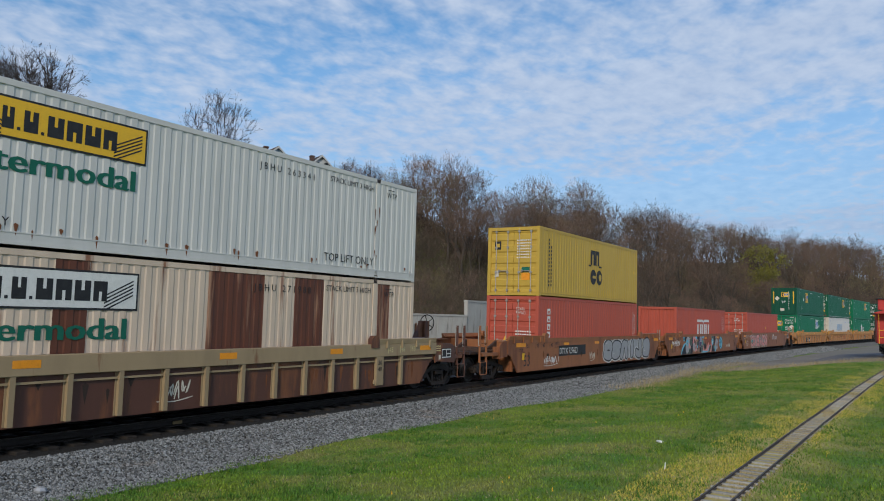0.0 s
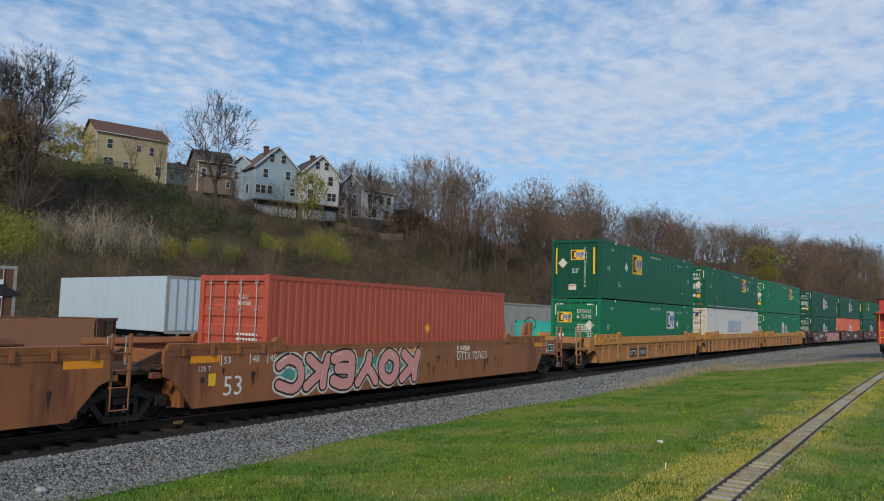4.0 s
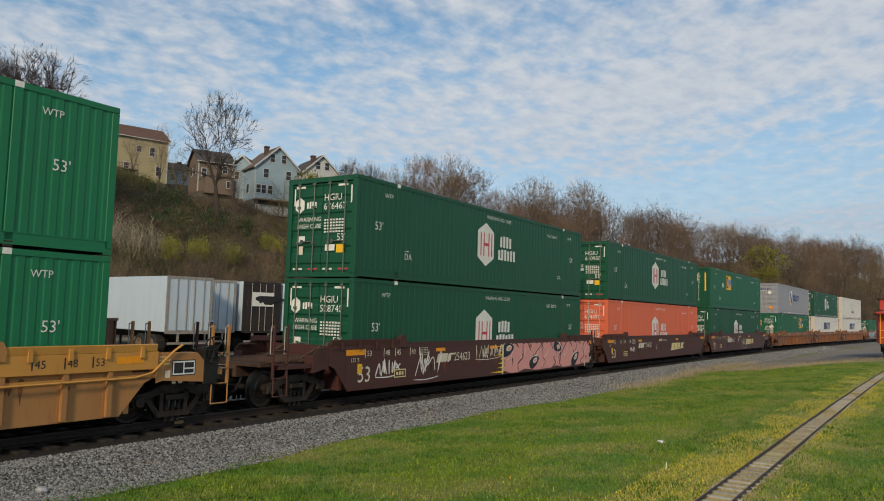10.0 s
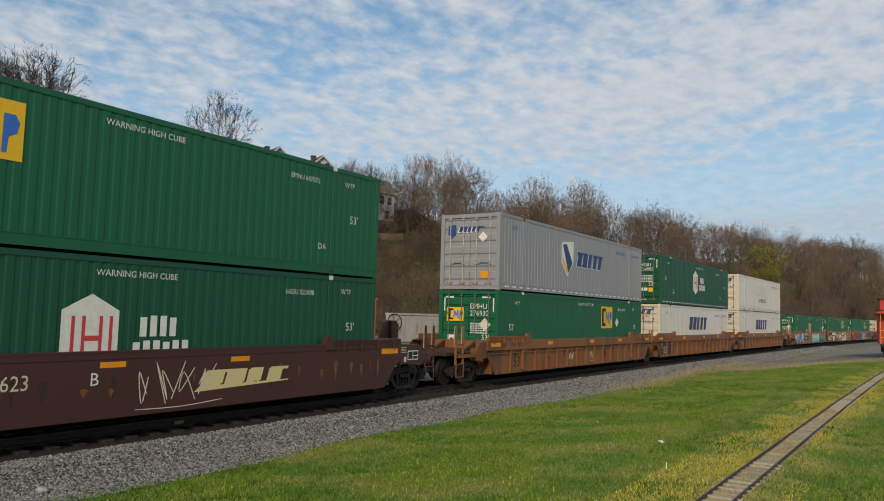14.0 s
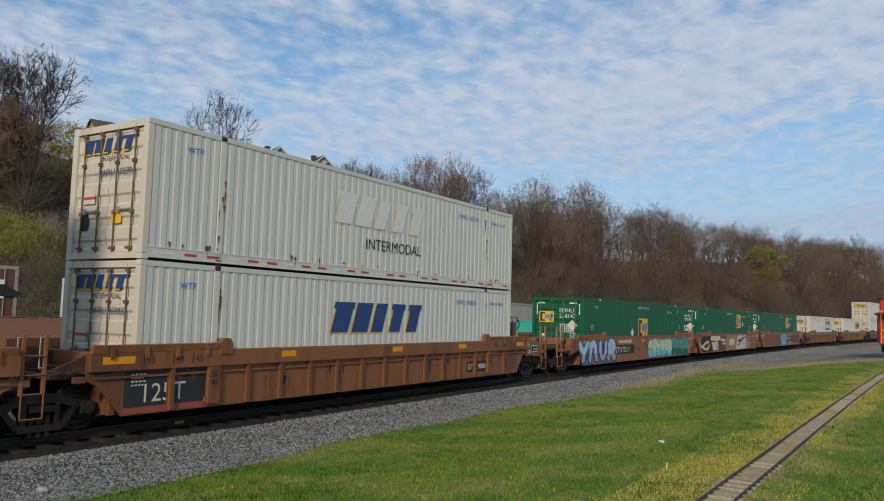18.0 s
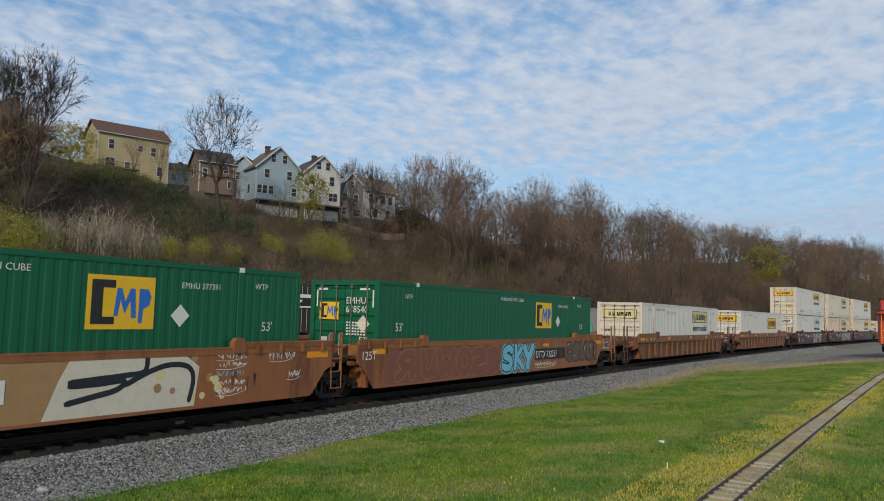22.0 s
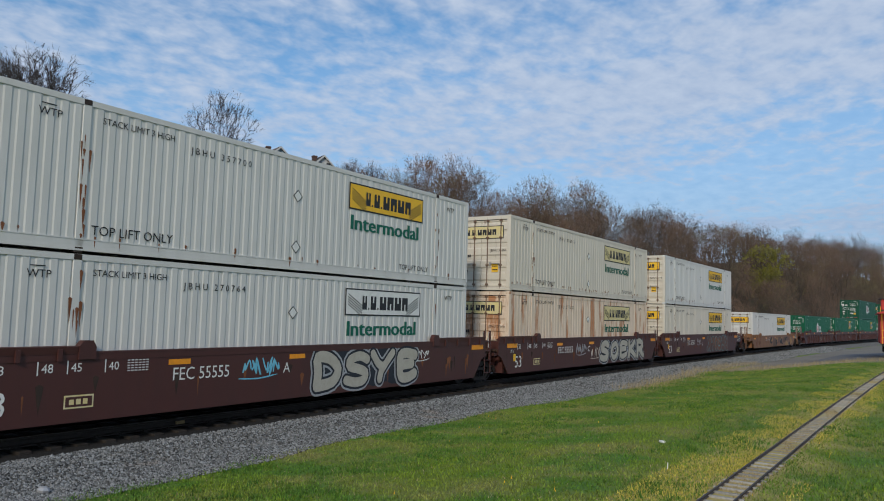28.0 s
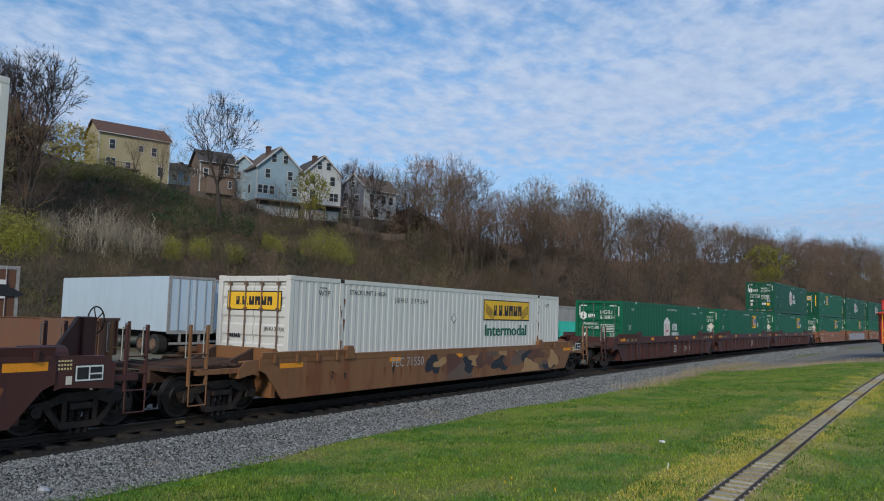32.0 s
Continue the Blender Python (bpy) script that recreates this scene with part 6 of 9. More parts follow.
def car_text(p, number, u, color="p_white", big=-7.4, v=0.9, tone=None):
    p.text(color, number, u, v, 0.27, 1, 0.92)
    p.text(tone or color, "53", big, 0.48, 0.44, 1)
    for x, body in ((-7.6, "53"), (-6.75, "48"), (-6.2, "45"), (-5.45, "40")):
        p.text(tone or color, body, x, 1.18, 0.16, 1)
    p.rect("p_yellow", -8.0, -7.8, 0.72, 0.98, 1)
    for i in range(5):
        p.bars(tone or color, -5.05, 1.34 - 0.05 * i, 0.5, 0.02, 6, 1)
    for x in (-7.68, -6.83, -6.28, -5.53):
        p.rect(tone or color, x, x + 0.025, 1.14, 1.38, 1)
    p.text(tone or color, "125 T", -8.3, 1.04, 0.11, 1)
    if color == "p_cream" or number[:3] == "FEC":
        p.rect("p_pale", -6.3, -5.72, 0.52, 0.76, 1), p.rect("car_maroon", -6.27, -5.75, 0.55, 0.73, 2), p.bars("p_pale", -6.2, 0.59, 0.4, 0.1, 3, 3)


def bars_word(p, u, v, w, h):
    """A plain white word shape on the side of a car."""
    p.bars("p_white", u, v, w, h, 3, 3)
    p.rect("p_white", u, u + w * 0.62, v + h * 0.8, v + h, 3)


# ---------------------------------------------------------------- the train, front to rear
TRAIN = []          # (thing, metres along the track at 6 s, height)
LOW, HIGH = 0.435, 3.345


def load(thing, s, z, short=False):
    if short:                                    # 40-foot boxes sit deeper in the well
        z -= 0.09 if z < 1 else 0.10
    TRAIN.append((thing, s, z))
    return thing


GREEN_LABEL = "dark green 53-foot steel container with a yellow square badge"
HEX_LABEL = "dark green 53-foot steel container with a white six-sided badge"
WHITE_LABEL = "white 53-foot steel container with a yellow banner and green word"


def emp(s, z, number, u=10.3, v=1.48, end="door", color="green", ground="p_yellow", dashes=False, label=GREEN_LABEL):
    return load(container(label, 16.15, color, end, number, "plain", [(square_logo, u, v, ground), (diamond, u + 2.15 if u > 9 else u - 0.95, v + 0.28, 0.24)],
                          [(end_green, number) if end == "door" else (end_front, number)], dashes, end_color=None if end == "door" else "deep_green"), s, z)


def hub(s, z, number, house=False, color="deep_green", dashes=False, label=HEX_LABEL):
    return load(container(label, 16.15, color, "door", number, "plain", [(hex_logo, 6.76, 0.62 if house else 0.80, 2.17 if house else 2.36, house)],
                          [(end_green, number, False)], dashes), s, z)


def jbh(s, z, number, tone="p_yellow", color="white", end="door", u=9.72, word=True, big=1.0, label=WHITE_LABEL, end_color=None, bare=()):
    return load(container(label, 16.15, color, end, number, "banner" if end == "door" else "banner_front", [(banner, u, 1.86 if word else 1.45, tone, word, big), (diamond, u - 2.0, 1.9, 0.17, "p_black", True), (diamond, u - 2.0, 0.62, 0.17, "p_black", True)],
                          [(end_banner, tone, number)] if end == "door" else [], False, ink="p_black", end_color=end_color, bare=bare), s, z)


def swf(s, z, number, color="p_navy", edge="p_yellow", pale=False, v=1.40):
    side = [(slant_word, 5.85, v, 4.3, 0.82, color, edge)]
    if pale:
        side = [(slant_word, 5.85, 1.45, 4.3, 0.85, "p_white", "p_pale"), (plain_text, "p_black", "INTERMODAL", 7.2, 0.82, 0.32)]
    return load(container("off-white 53-foot steel container with a bold slanted word", 16.15, "white", "door", number, "slant", side, [(end_slant, number)], pale, end_color="cream"), s, z)


DTTX = "rust-stained orange smooth-sided stack car"
# brown ribbed car with the rusted banner containers
load(well_car("dark brown ribbed stack car with yellow reflectors", "ribbed", "car_brown", False, True, [(scrawl, -1.2, -0.3, 0.5, 0.9, "p_cream", 3)], chord="rib_cream", rib="rib_cream", brake=True), -70.0, 0)
jbh(-70.0, HIGH, "JBHU 263341", end="front", u=2.76)
jbh(-70.0, LOW, "JBHU 271988", "p_white", "rust_heavy", "front", 2.76, label="heavily rusted white 53-foot container with faded banner", bare=((8.15, 9.83), (10.9, 11.95), (14.3, 14.9), (4.7, 5.3)))
# orange smooth cars with sprayed sides
load(well_car(DTTX + " with silver spray shapes", "smooth", "car_orange", True, False, [(car_text, "", 0, "p_ink", -7.9), (plate_text, "DTTX 727623", -4.55, 0.86, 0.26, 2.85), (spray_ground, "p_silver", 0.9, 7.0, 0.31, 1.40, 4), (throwup, "csnile", 0.6, 7.35, 0.30, 1.46, "p_silver", "p_black", 5, 0.20, 0.07, "p_white"), (scrawl, -6.1, -4.7, 0.45, 0.85, "p_white", 6), (scrawl, -1.2, -0.6, 0.5, 0.85, "p_cream", 7)]), -46.74, 0)
load(container("mustard yellow 40-foot steel container with a black mark", 12.19, "mustard", "door", "", "x", [(mustard_side,)], [(mustard_end,)]), -46.74, HIGH, True)
load(container("faded red 40-foot steel container with white upright lettering", 12.19, "red", "door", "", "x", [(red_letters_side,)], [(end_red, "TCNU 724203")]), -46.74, LOW, True)
load(well_car(DTTX + " with many-coloured spray circles", "smooth", "car_orange", False, False, [(car_text, "", 0, "p_black", -7.9), (round_panel,), (petals, 4.4, 0.90, 0.46, "car_orange", "p_tan"), (petals, 3.72, 0.88, 0.46, "p_cyan", "p_black", 7, 2.2), (scrawl, 5.2, 6.5, 0.5, 0.8, "p_cream", 8), (scrawl, -7.8, -6.2, 0.9, 1.2, "p_white", 9)]), -27.2, 0)
load(container("brick red 40-foot steel container with a bold white mark", 12.19, "red", "front", "", "x", [(red_word_side,)], []), -27.2, LOW, True)
load(well_car(DTTX + " with pale pink spray shapes", "smooth", "car_orange", False, True, [(car_text, "DTTX 727623", 2.3, "p_white", -7.6), (spray_ground, "p_teal", -6.0, -0.4, 0.5, 1.2, 14), (throwup, "ckeyok", -6.1, 0.1, 0.30, 1.44, "p_pink", "p_black", 15, 0.13, 0.05, "p_cream"), (scrawl, -5.8, -0.2, 0.5, 1.3, "p_teal", 16), (scrawl, 2.2, 3.2, 1.22, 1.42, "p_white", 11)], brake=True), -7.66, 0)
load(container("brick red 40-foot steel container with a yellow mark", 12.19, "red", "door", "", "x", [(diamond, 7.0, 1.6, 0.16, "p_yellow")], [(end_red, "TLLU 806565")]), -7.66, LOW, True)
# yellow ribbed three-well car
YL = "weathered yellow-orange stack car with ribbed side"
load(well_car(YL, "ribbed", "rail_yellow", True, False, [(plate_text, "DTTX", -4.15, 0.52, 0.27, 1.15), (plate_text, "730283", -2.75, 0.52, 0.27, 1.45), (plain_text, "p_black", "53", 1.15, 0.5, 0.42)], chord="chord_yellow", ribs=13), 16.16, 0)
emp(16.16, HIGH, "EMHU 300354", 4.5, 1.46, "front"), emp(16.16, LOW, "EMHU 645730", 10.5, 1.46, color="light_green", ground="p_white", label="green 53-foot steel container with a white square badge")
load(well_car(YL, "ribbed", "rail_yellow", False, False, [(slate_panel, -8.35, -7.27), (slate_panel, 7.26, 8.3), (plain_text, "p_cream", "125T", -8.2, 0.50, 0.34, 0.85), (plain_text, "p_black", "53", 0.42, 0.48, 0.42), (side_rods, -1.2), (fan_mark, "p_brick", 1.95, 0.5, 1.9, 0.44)], chord="chord_yellow", ribs=13), 35.75, 0)
emp(35.75, HIGH, "EMHU 273804", 10.3, 1.5, dashes=True), swf(35.75, LOW, "SWRU 173917", "p_sky", "p_tan", v=1.25)
load(well_car(YL, "ribbed", "rail_yellow", False, True, [(plain_text, "p_black", "53", -2.3, 0.5, 0.42), (plate_text, "DTTX 730283", 0.0, 0.5, 0.27, 2.5), (scrawl, -6.0, -5.3, 0.6, 0.9, "p_red", 5)], chord="chord_yellow", ribs=13, side_brake=True), 55.3, 0)
emp(55.3, HIGH, "EMHU 652618", 10.35, 1.5, color="light_green"), hub(55.3, LOW, "HGIU 506466", True, "light_green", label="green 53-foot steel container with a white house-shaped badge")
# maroon smooth three-well car
MR = "dark maroon smooth-sided stack car"
load(well_car(MR + " with pink spray shapes", "smooth", "car_maroon", True, False, [(car_text, "254623", -3.0, "p_cream", -8.0), (slant_word, -4.0, 0.9, 0.85, 0.25, "p_cream", "p_cream", 4), (pink_panel, 0.4, 8.8, 0.29, 1.46, 31), (scrawl, -7.2, -6.0, 0.6, 1.1, "p_white", 32, 0.03), (scrawl, -5.3, -3.9, 0.42, 1.4, "p_white", 33, 0.026), (scrawl, -1.6, 0.3, 0.9, 1.4, "p_cream", 34), (plain_text, "p_cream", "A", -0.95, 0.9, 0.25)]), 78.9, 0)
hub(78.9, HIGH, "HGIU 646467"), hub(78.9, LOW, "HGIU 528748", True)
load(well_car(MR, "smooth", "car_maroon", False, False, [(car_text, "254623", -2.95, "p_cream", -8.0), (slant_word, -4.0, 0.9, 0.85, 0.25, "p_cream", "p_cream", 4), (plain_text, "p_cream", "C", -1.13, 0.78, 0.26), (swoosh_word, 1.55, 0.62), (plain_text, "p_white", "WELL LD LMT 119,700", -0.57, 1.2, 0.10), (plain_text, "p_tan", "254623 C", -0.42, 1.34, 0.09), (scrawl, -5.4, -4.6, 0.7, 1.0, "p_white", 41)]), 98.5, 0)
hub(98.5, HIGH, "HGIU 640950"), hub(98.5, LOW, "HGIU 634495", True, "orange", label="bright orange 53-foot steel container with a white badge")
load(well_car(MR, "smooth", "car_maroon", False, True, [(car_text, "254623", -2.95, "p_cream", -7.9), (slant_word, -4.0, 0.9, 0.85, 0.25, "p_cream", "p_cream", 4), (plain_text, "p_white", "B", -0.8, 0.9, 0.25), (swoosh_word, 1.6, 0.62), (scrawl, -4.2, -2.6, 0.85, 1.3, "p_white", 43), (scrawl, 0.2, 2.4, 0.4, 1.35, "p_cream", 44, 0.018)], brake=True), 118.05, 0)
emp(118.05, HIGH, "EMHU 647572", 4.35, 1.48, "front"), hub(118.05, LOW, "HGIU 522498", True)
# rusty ribbed three-well car
RR = "rusty orange-brown stack car with ribbed side"
load(well_car(RR, "ribbed", "car_rust", True, False, [(plain_text, "p_black", "53", -7.0, 0.5, 0.40), (scrawl, -2.2, -1.4, 0.5, 0.9, "p_cream", 51), (scrawl, 0.6, 1.4, 0.5, 0.9, "p_cream", 52)]), 141.6, 0)
load(container("grey 53-foot steel container with a navy shield badge", 16.15, "grey", "door", "SWRU 590846", "slant", [(grey_side,)], [(grey_end,)], True), 141.6, HIGH)
emp(141.6, LOW, "EMHU 276932", 10.25, 1.5, color="green")
load(well_car(RR, "ribbed", "car_rust", False, False, [(slate_panel, -8.35, -6.35), (plain_text, "p_cream", "125T", -8.0, 0.50, 0.38), (scrawl, 0.6, 2.4, 0.5, 1.0, "p_black", 54)]), 161.1, 0)
hub(161.1, HIGH, "HGIU 524985", dashes=True), swf(161.1, LOW, "SWRU 101013")
load(well_car(RR, "ribbed", "car_rust", False, True, [(slate_panel, -8.35, -6.35), (plain_text, "p_cream", "125T", -8.0, 0.50, 0.38), (plate_text, "DTTX 788881", 4.78, 0.55, 0.18, 1.42), (plain_text, "p_black", "53", 7.2, 0.5, 0.36)], brake=True), 180.7, 0)
swf(180.7, HIGH, "SWRU 102394", pale=True), swf(180.7, LOW, "SWRU 950032")
# orange smooth car, single-stacked, covered in spray work
load(well_car(DTTX + " with blue and teal spray shapes", "smooth", "car_orange", True, False, [(spray_ground, "p_navy", -8.9, -4.3, 0.45, 1.3, 60), (throwup, "ynur", -9.0, -4.5, 0.30, 1.48, "p_sky", "p_ink", 61, 0.16, 0.06, "p_blue", 0.78, "p_silver", False, True), (plate_text, "DTTX 732251", -4.45, 0.74, 0.27, 2.7), (scrawl, -3.9, -2.2, 1.16, 1.4, "p_white", 65), (plain_text, "p_black", "B", -1.1, 0.75, 0.25), (spray_ground, "p_magenta", 0.5, 8.8, 0.29, 1.44, 62), (throwup, "cswrre", 0.6, 4.7, 0.28, 1.40, "p_mint", "p_black", 63, 0.20, 0.032, None, 0.78, "p_cyan"), (throwup, "coker", 4.7, 8.3, 0.28, 1.40, "p_teal", "p_ink", 64, 0.17, 0.035, "p_teal", 0.72, "p_green"), (scrawl, 8.0, 8.7, 0.7, 1.3, "p_ink", 66)]), 204.0, 0)
emp(204.0, LOW, "EMHU 264143", 7.5, 0.98)
load(well_car(DTTX + " with black and cream spray shapes", "smooth", "car_orange", False, False, [(broad_panel,), (plain_text, "p_white", "12", -8.9, 1.2, 0.2)]), 223.5, 0)
emp(223.5, LOW, "EMHU 277391", 10.35, 1.5)
load(well_car(DTTX + " with brick red and cyan spray shapes", "smooth", "car_orange", False, True, [(plain_text, "p_white", "125T", -9.0, 1.08, 0.24), (spray_ground, "p_clay", -7.9, -0.9, 0.31, 1.42, 71), (throwup, "rnwose", -7.3, -0.9, 0.32, 1.40, "p_clay", "p_tan", 72, 0.15, 0.022, None, None, None, False), (throwup, "sky", -0.8, 1.7, 0.29, 1.44, "p_cyan", "p_black", 73, 0.13, 0.05, "p_cyan", None, None, False, True), (plate_text, "DTTX 732251", 1.95, 0.78, 0.27, 2.85), (scrawl, 1.9, 3.9, 0.42, 0.62, "p_cream", 74), (throwup, "cswni", 4.95, 8.5, 0.45, 1.40, "p_smoke", "p_ink", 75, 0.15, 0.03)], brake=False), 242.9, 0)
emp(242.9, LOW, "EMHU 648540", 10.35, 1.5)
# two brown ribbed single cars
BR = "dark rusty brown stack car with ribbed side"
load(well_car(BR, "ribbed", "car_brown", True, True, [(scrawl, -0.6, 0.2, 0.5, 1.0, "p_silver", 81), (plain_text, "p_pale", "20", 7.3, 0.8, 0.16)], chord="car_tan", rib="car_tan"), 266.4, 0)
jbh(266.4, LOW, "JBHU 231460", "p_pale", end_color="cream")
load(well_car(BR, "ribbed", "car_brown", True, True, [(plain_text, "p_pale", "53253", -1.8, 0.72, 0.2)], chord="car_tan", rib="car_tan", brake=True), 289.7, 0)
jbh(289.7, LOW, "JBHU 240117", word=False, big=1.3, label="white 53-foot steel container with a yellow banner")
# maroon three-well car
load(well_car(MR + " with cream spray shapes", "smooth", "car_maroon", True, False, [(car_text, "FEC 55555", -4.0, "p_white", -7.9), (plain_text, "p_white", "A", -0.8, 0.9, 0.25), (spray_ground, "p_ink", 0.5, 4.5, 0.34, 1.42, 90), (throwup, "dsye", 0.3, 4.8, 0.29, 1.46, "p_bone", "p_ink", 91, 0.135, 0.06, "p_silver", None, None, False, True), (scrawl, -2.2, -1.0, 0.85, 1.3, "p_cyan", 92, 0.03), (scrawl, 4.8, 5.6, 1.0, 1.4, "p_white", 93)]), 313.1, 0)
jbh(313.1, HIGH, "JBHU 357700", end_color="cream"), jbh(313.1, LOW, "JBHU 270764", "p_white", end_color="cream")
load(well_car(MR + " with silver spray shapes", "smooth", "car_maroon", False, False, [(car_text, "FEC 55555", -4.0, "p_white", -7.9), (plain_text, "p_white", "C", -0.8, 0.9, 0.25), (spray_ground, "p_ink", 0.8, 6.2, 0.34, 1.38, 89), (throwup, "soekr", 0.7, 6.9, 0.29, 1.46, "p_bone", "p_ink", 94, 0.15, 0.06, "p_silver", None, None, False, True), (scrawl, -2.1, -1.0, 0.8, 1.3, "p_silver", 95, 0.03), (scrawl, -0.5, 0.8, 0.6, 1.1, "p_cream", 96)]), 332.4, 0)
jbh(332.4, HIGH, "JBHU 356813", "p_pale", "cream"), jbh(332.4, LOW, "JBHU 271002", "p_pale", "rusty_white", label="rust-streaked white 53-foot container with faded banner")
load(well_car(MR + " with teal spray lines", "smooth", "car_maroon", False, True, [(car_text, "FEC 55555", -4.05, "p_white", -7.9), (plain_text, "p_white", "B", -0.8, 0.8, 0.22), (throwup, "kloser", 0.6, 6.1, 0.30, 1.46, "car_brown", "p_aqua", 97, 0.16, 0.03, None, None, None, False), (scrawl, -1.9, -1.1, 0.9, 1.3, "p_silver", 98)], brake=True), 351.75, 0)
jbh(351.75, HIGH, "JBHU 232143", end_color="cream"), jbh(351.75, LOW, "JBHU 282150", color="cream")
# tan low-sided single car
load(well_car("tan-brown low-sided stack car with camouflage spray", "smooth", "car_tan", True, True, [(blobs, -1.9, 7.6, 0.30, 1.2, 9, ["p_ink", "p_tan", "car_brown", "p_smoke"], "car_brown", 102), (plain_text, "p_silver", "FEC 71550", -4.0, 0.84, 0.27)], 1.25), 375.0, 0)
jbh(375.0, LOW - 0.07, "JBHU 239264")
# rear cars
MRR = "dark maroon ribbed stack car with white numbers"
load(well_car(MRR, "ribbed", "car_maroon", True, False, [(plain_text, "p_white", "53", 0.2, 0.5, 0.42), (plain_text, "p_cream", "254077", 2.4, 0.55, 0.3)]), 399.0, 0)
hub(399.0, LOW, "HGIU 648834", True, "green")
load(well_car(MRR, "ribbed", "car_maroon", False, False, [(plain_text, "p_white", "53", 1.4, 0.5, 0.42)]), 418.5, 0)
emp(418.5, LOW, "EMHU 265310", 10.3, 1.5)
load(well_car(MRR, "ribbed", "car_maroon", False, True, [(plain_text, "p_white", "53", 2.4, 0.5, 0.42)], brake=True), 438.0, 0)
hub(438.0, HIGH, "HGIU 644779"), emp(438.0, LOW, "EMHU 281144", 10.3, 1.5)
load(well_car(DTTX, "smooth", "car_orange", True, False, [(car_text, "DTTX 733110", -1.5, "p_white", -7.4)]), 461.5, 0)
emp(461.5, HIGH, "EMHU 301877", 4.4, 1.5, "front"), emp(461.5, LOW, "EMHU 283305", 10.3, 1.5)
load(well_car(DTTX + " with grey spray field", "smooth", "car_orange", False, False, [(spray_ground, "p_silver", -7, 6, 0.3, 1.3, 111)]), 481.0, 0)
hub(481.0, HIGH, "HGIU 641520"), emp(481.0, LOW, "EMHU 266092", 10.3, 1.5)
load(well_car(DTTX, "smooth", "car_orange", False, True, [(car_text, "DTTX 733110", -1.5, "p_white", -7.4)], brake=True), 500.6, 0)
hub(500.6, HIGH, "HGIU 520233"), emp(500.6, LOW, "EMHU 287751", 10.3, 1.5)


# ---------------------------------------------------------------- caboose beyond the lawn
MAT["caboose_red"] = paint("caboose_red", (0.42, 0.030, 0.022), 0.04)
MAT["glass"] = shader("dark_glass", (0.03, 0.035, 0.04), 0.12, 0.0, (0.02, 0.02, 0.025), 2, 0.4, 1, 0, 0)
MAT["roof_dark"] = shader("tarred_roof", (0.05, 0.045, 0.043), 0.85, 0, (0.09, 0.075, 0.065), 3, 0.6)


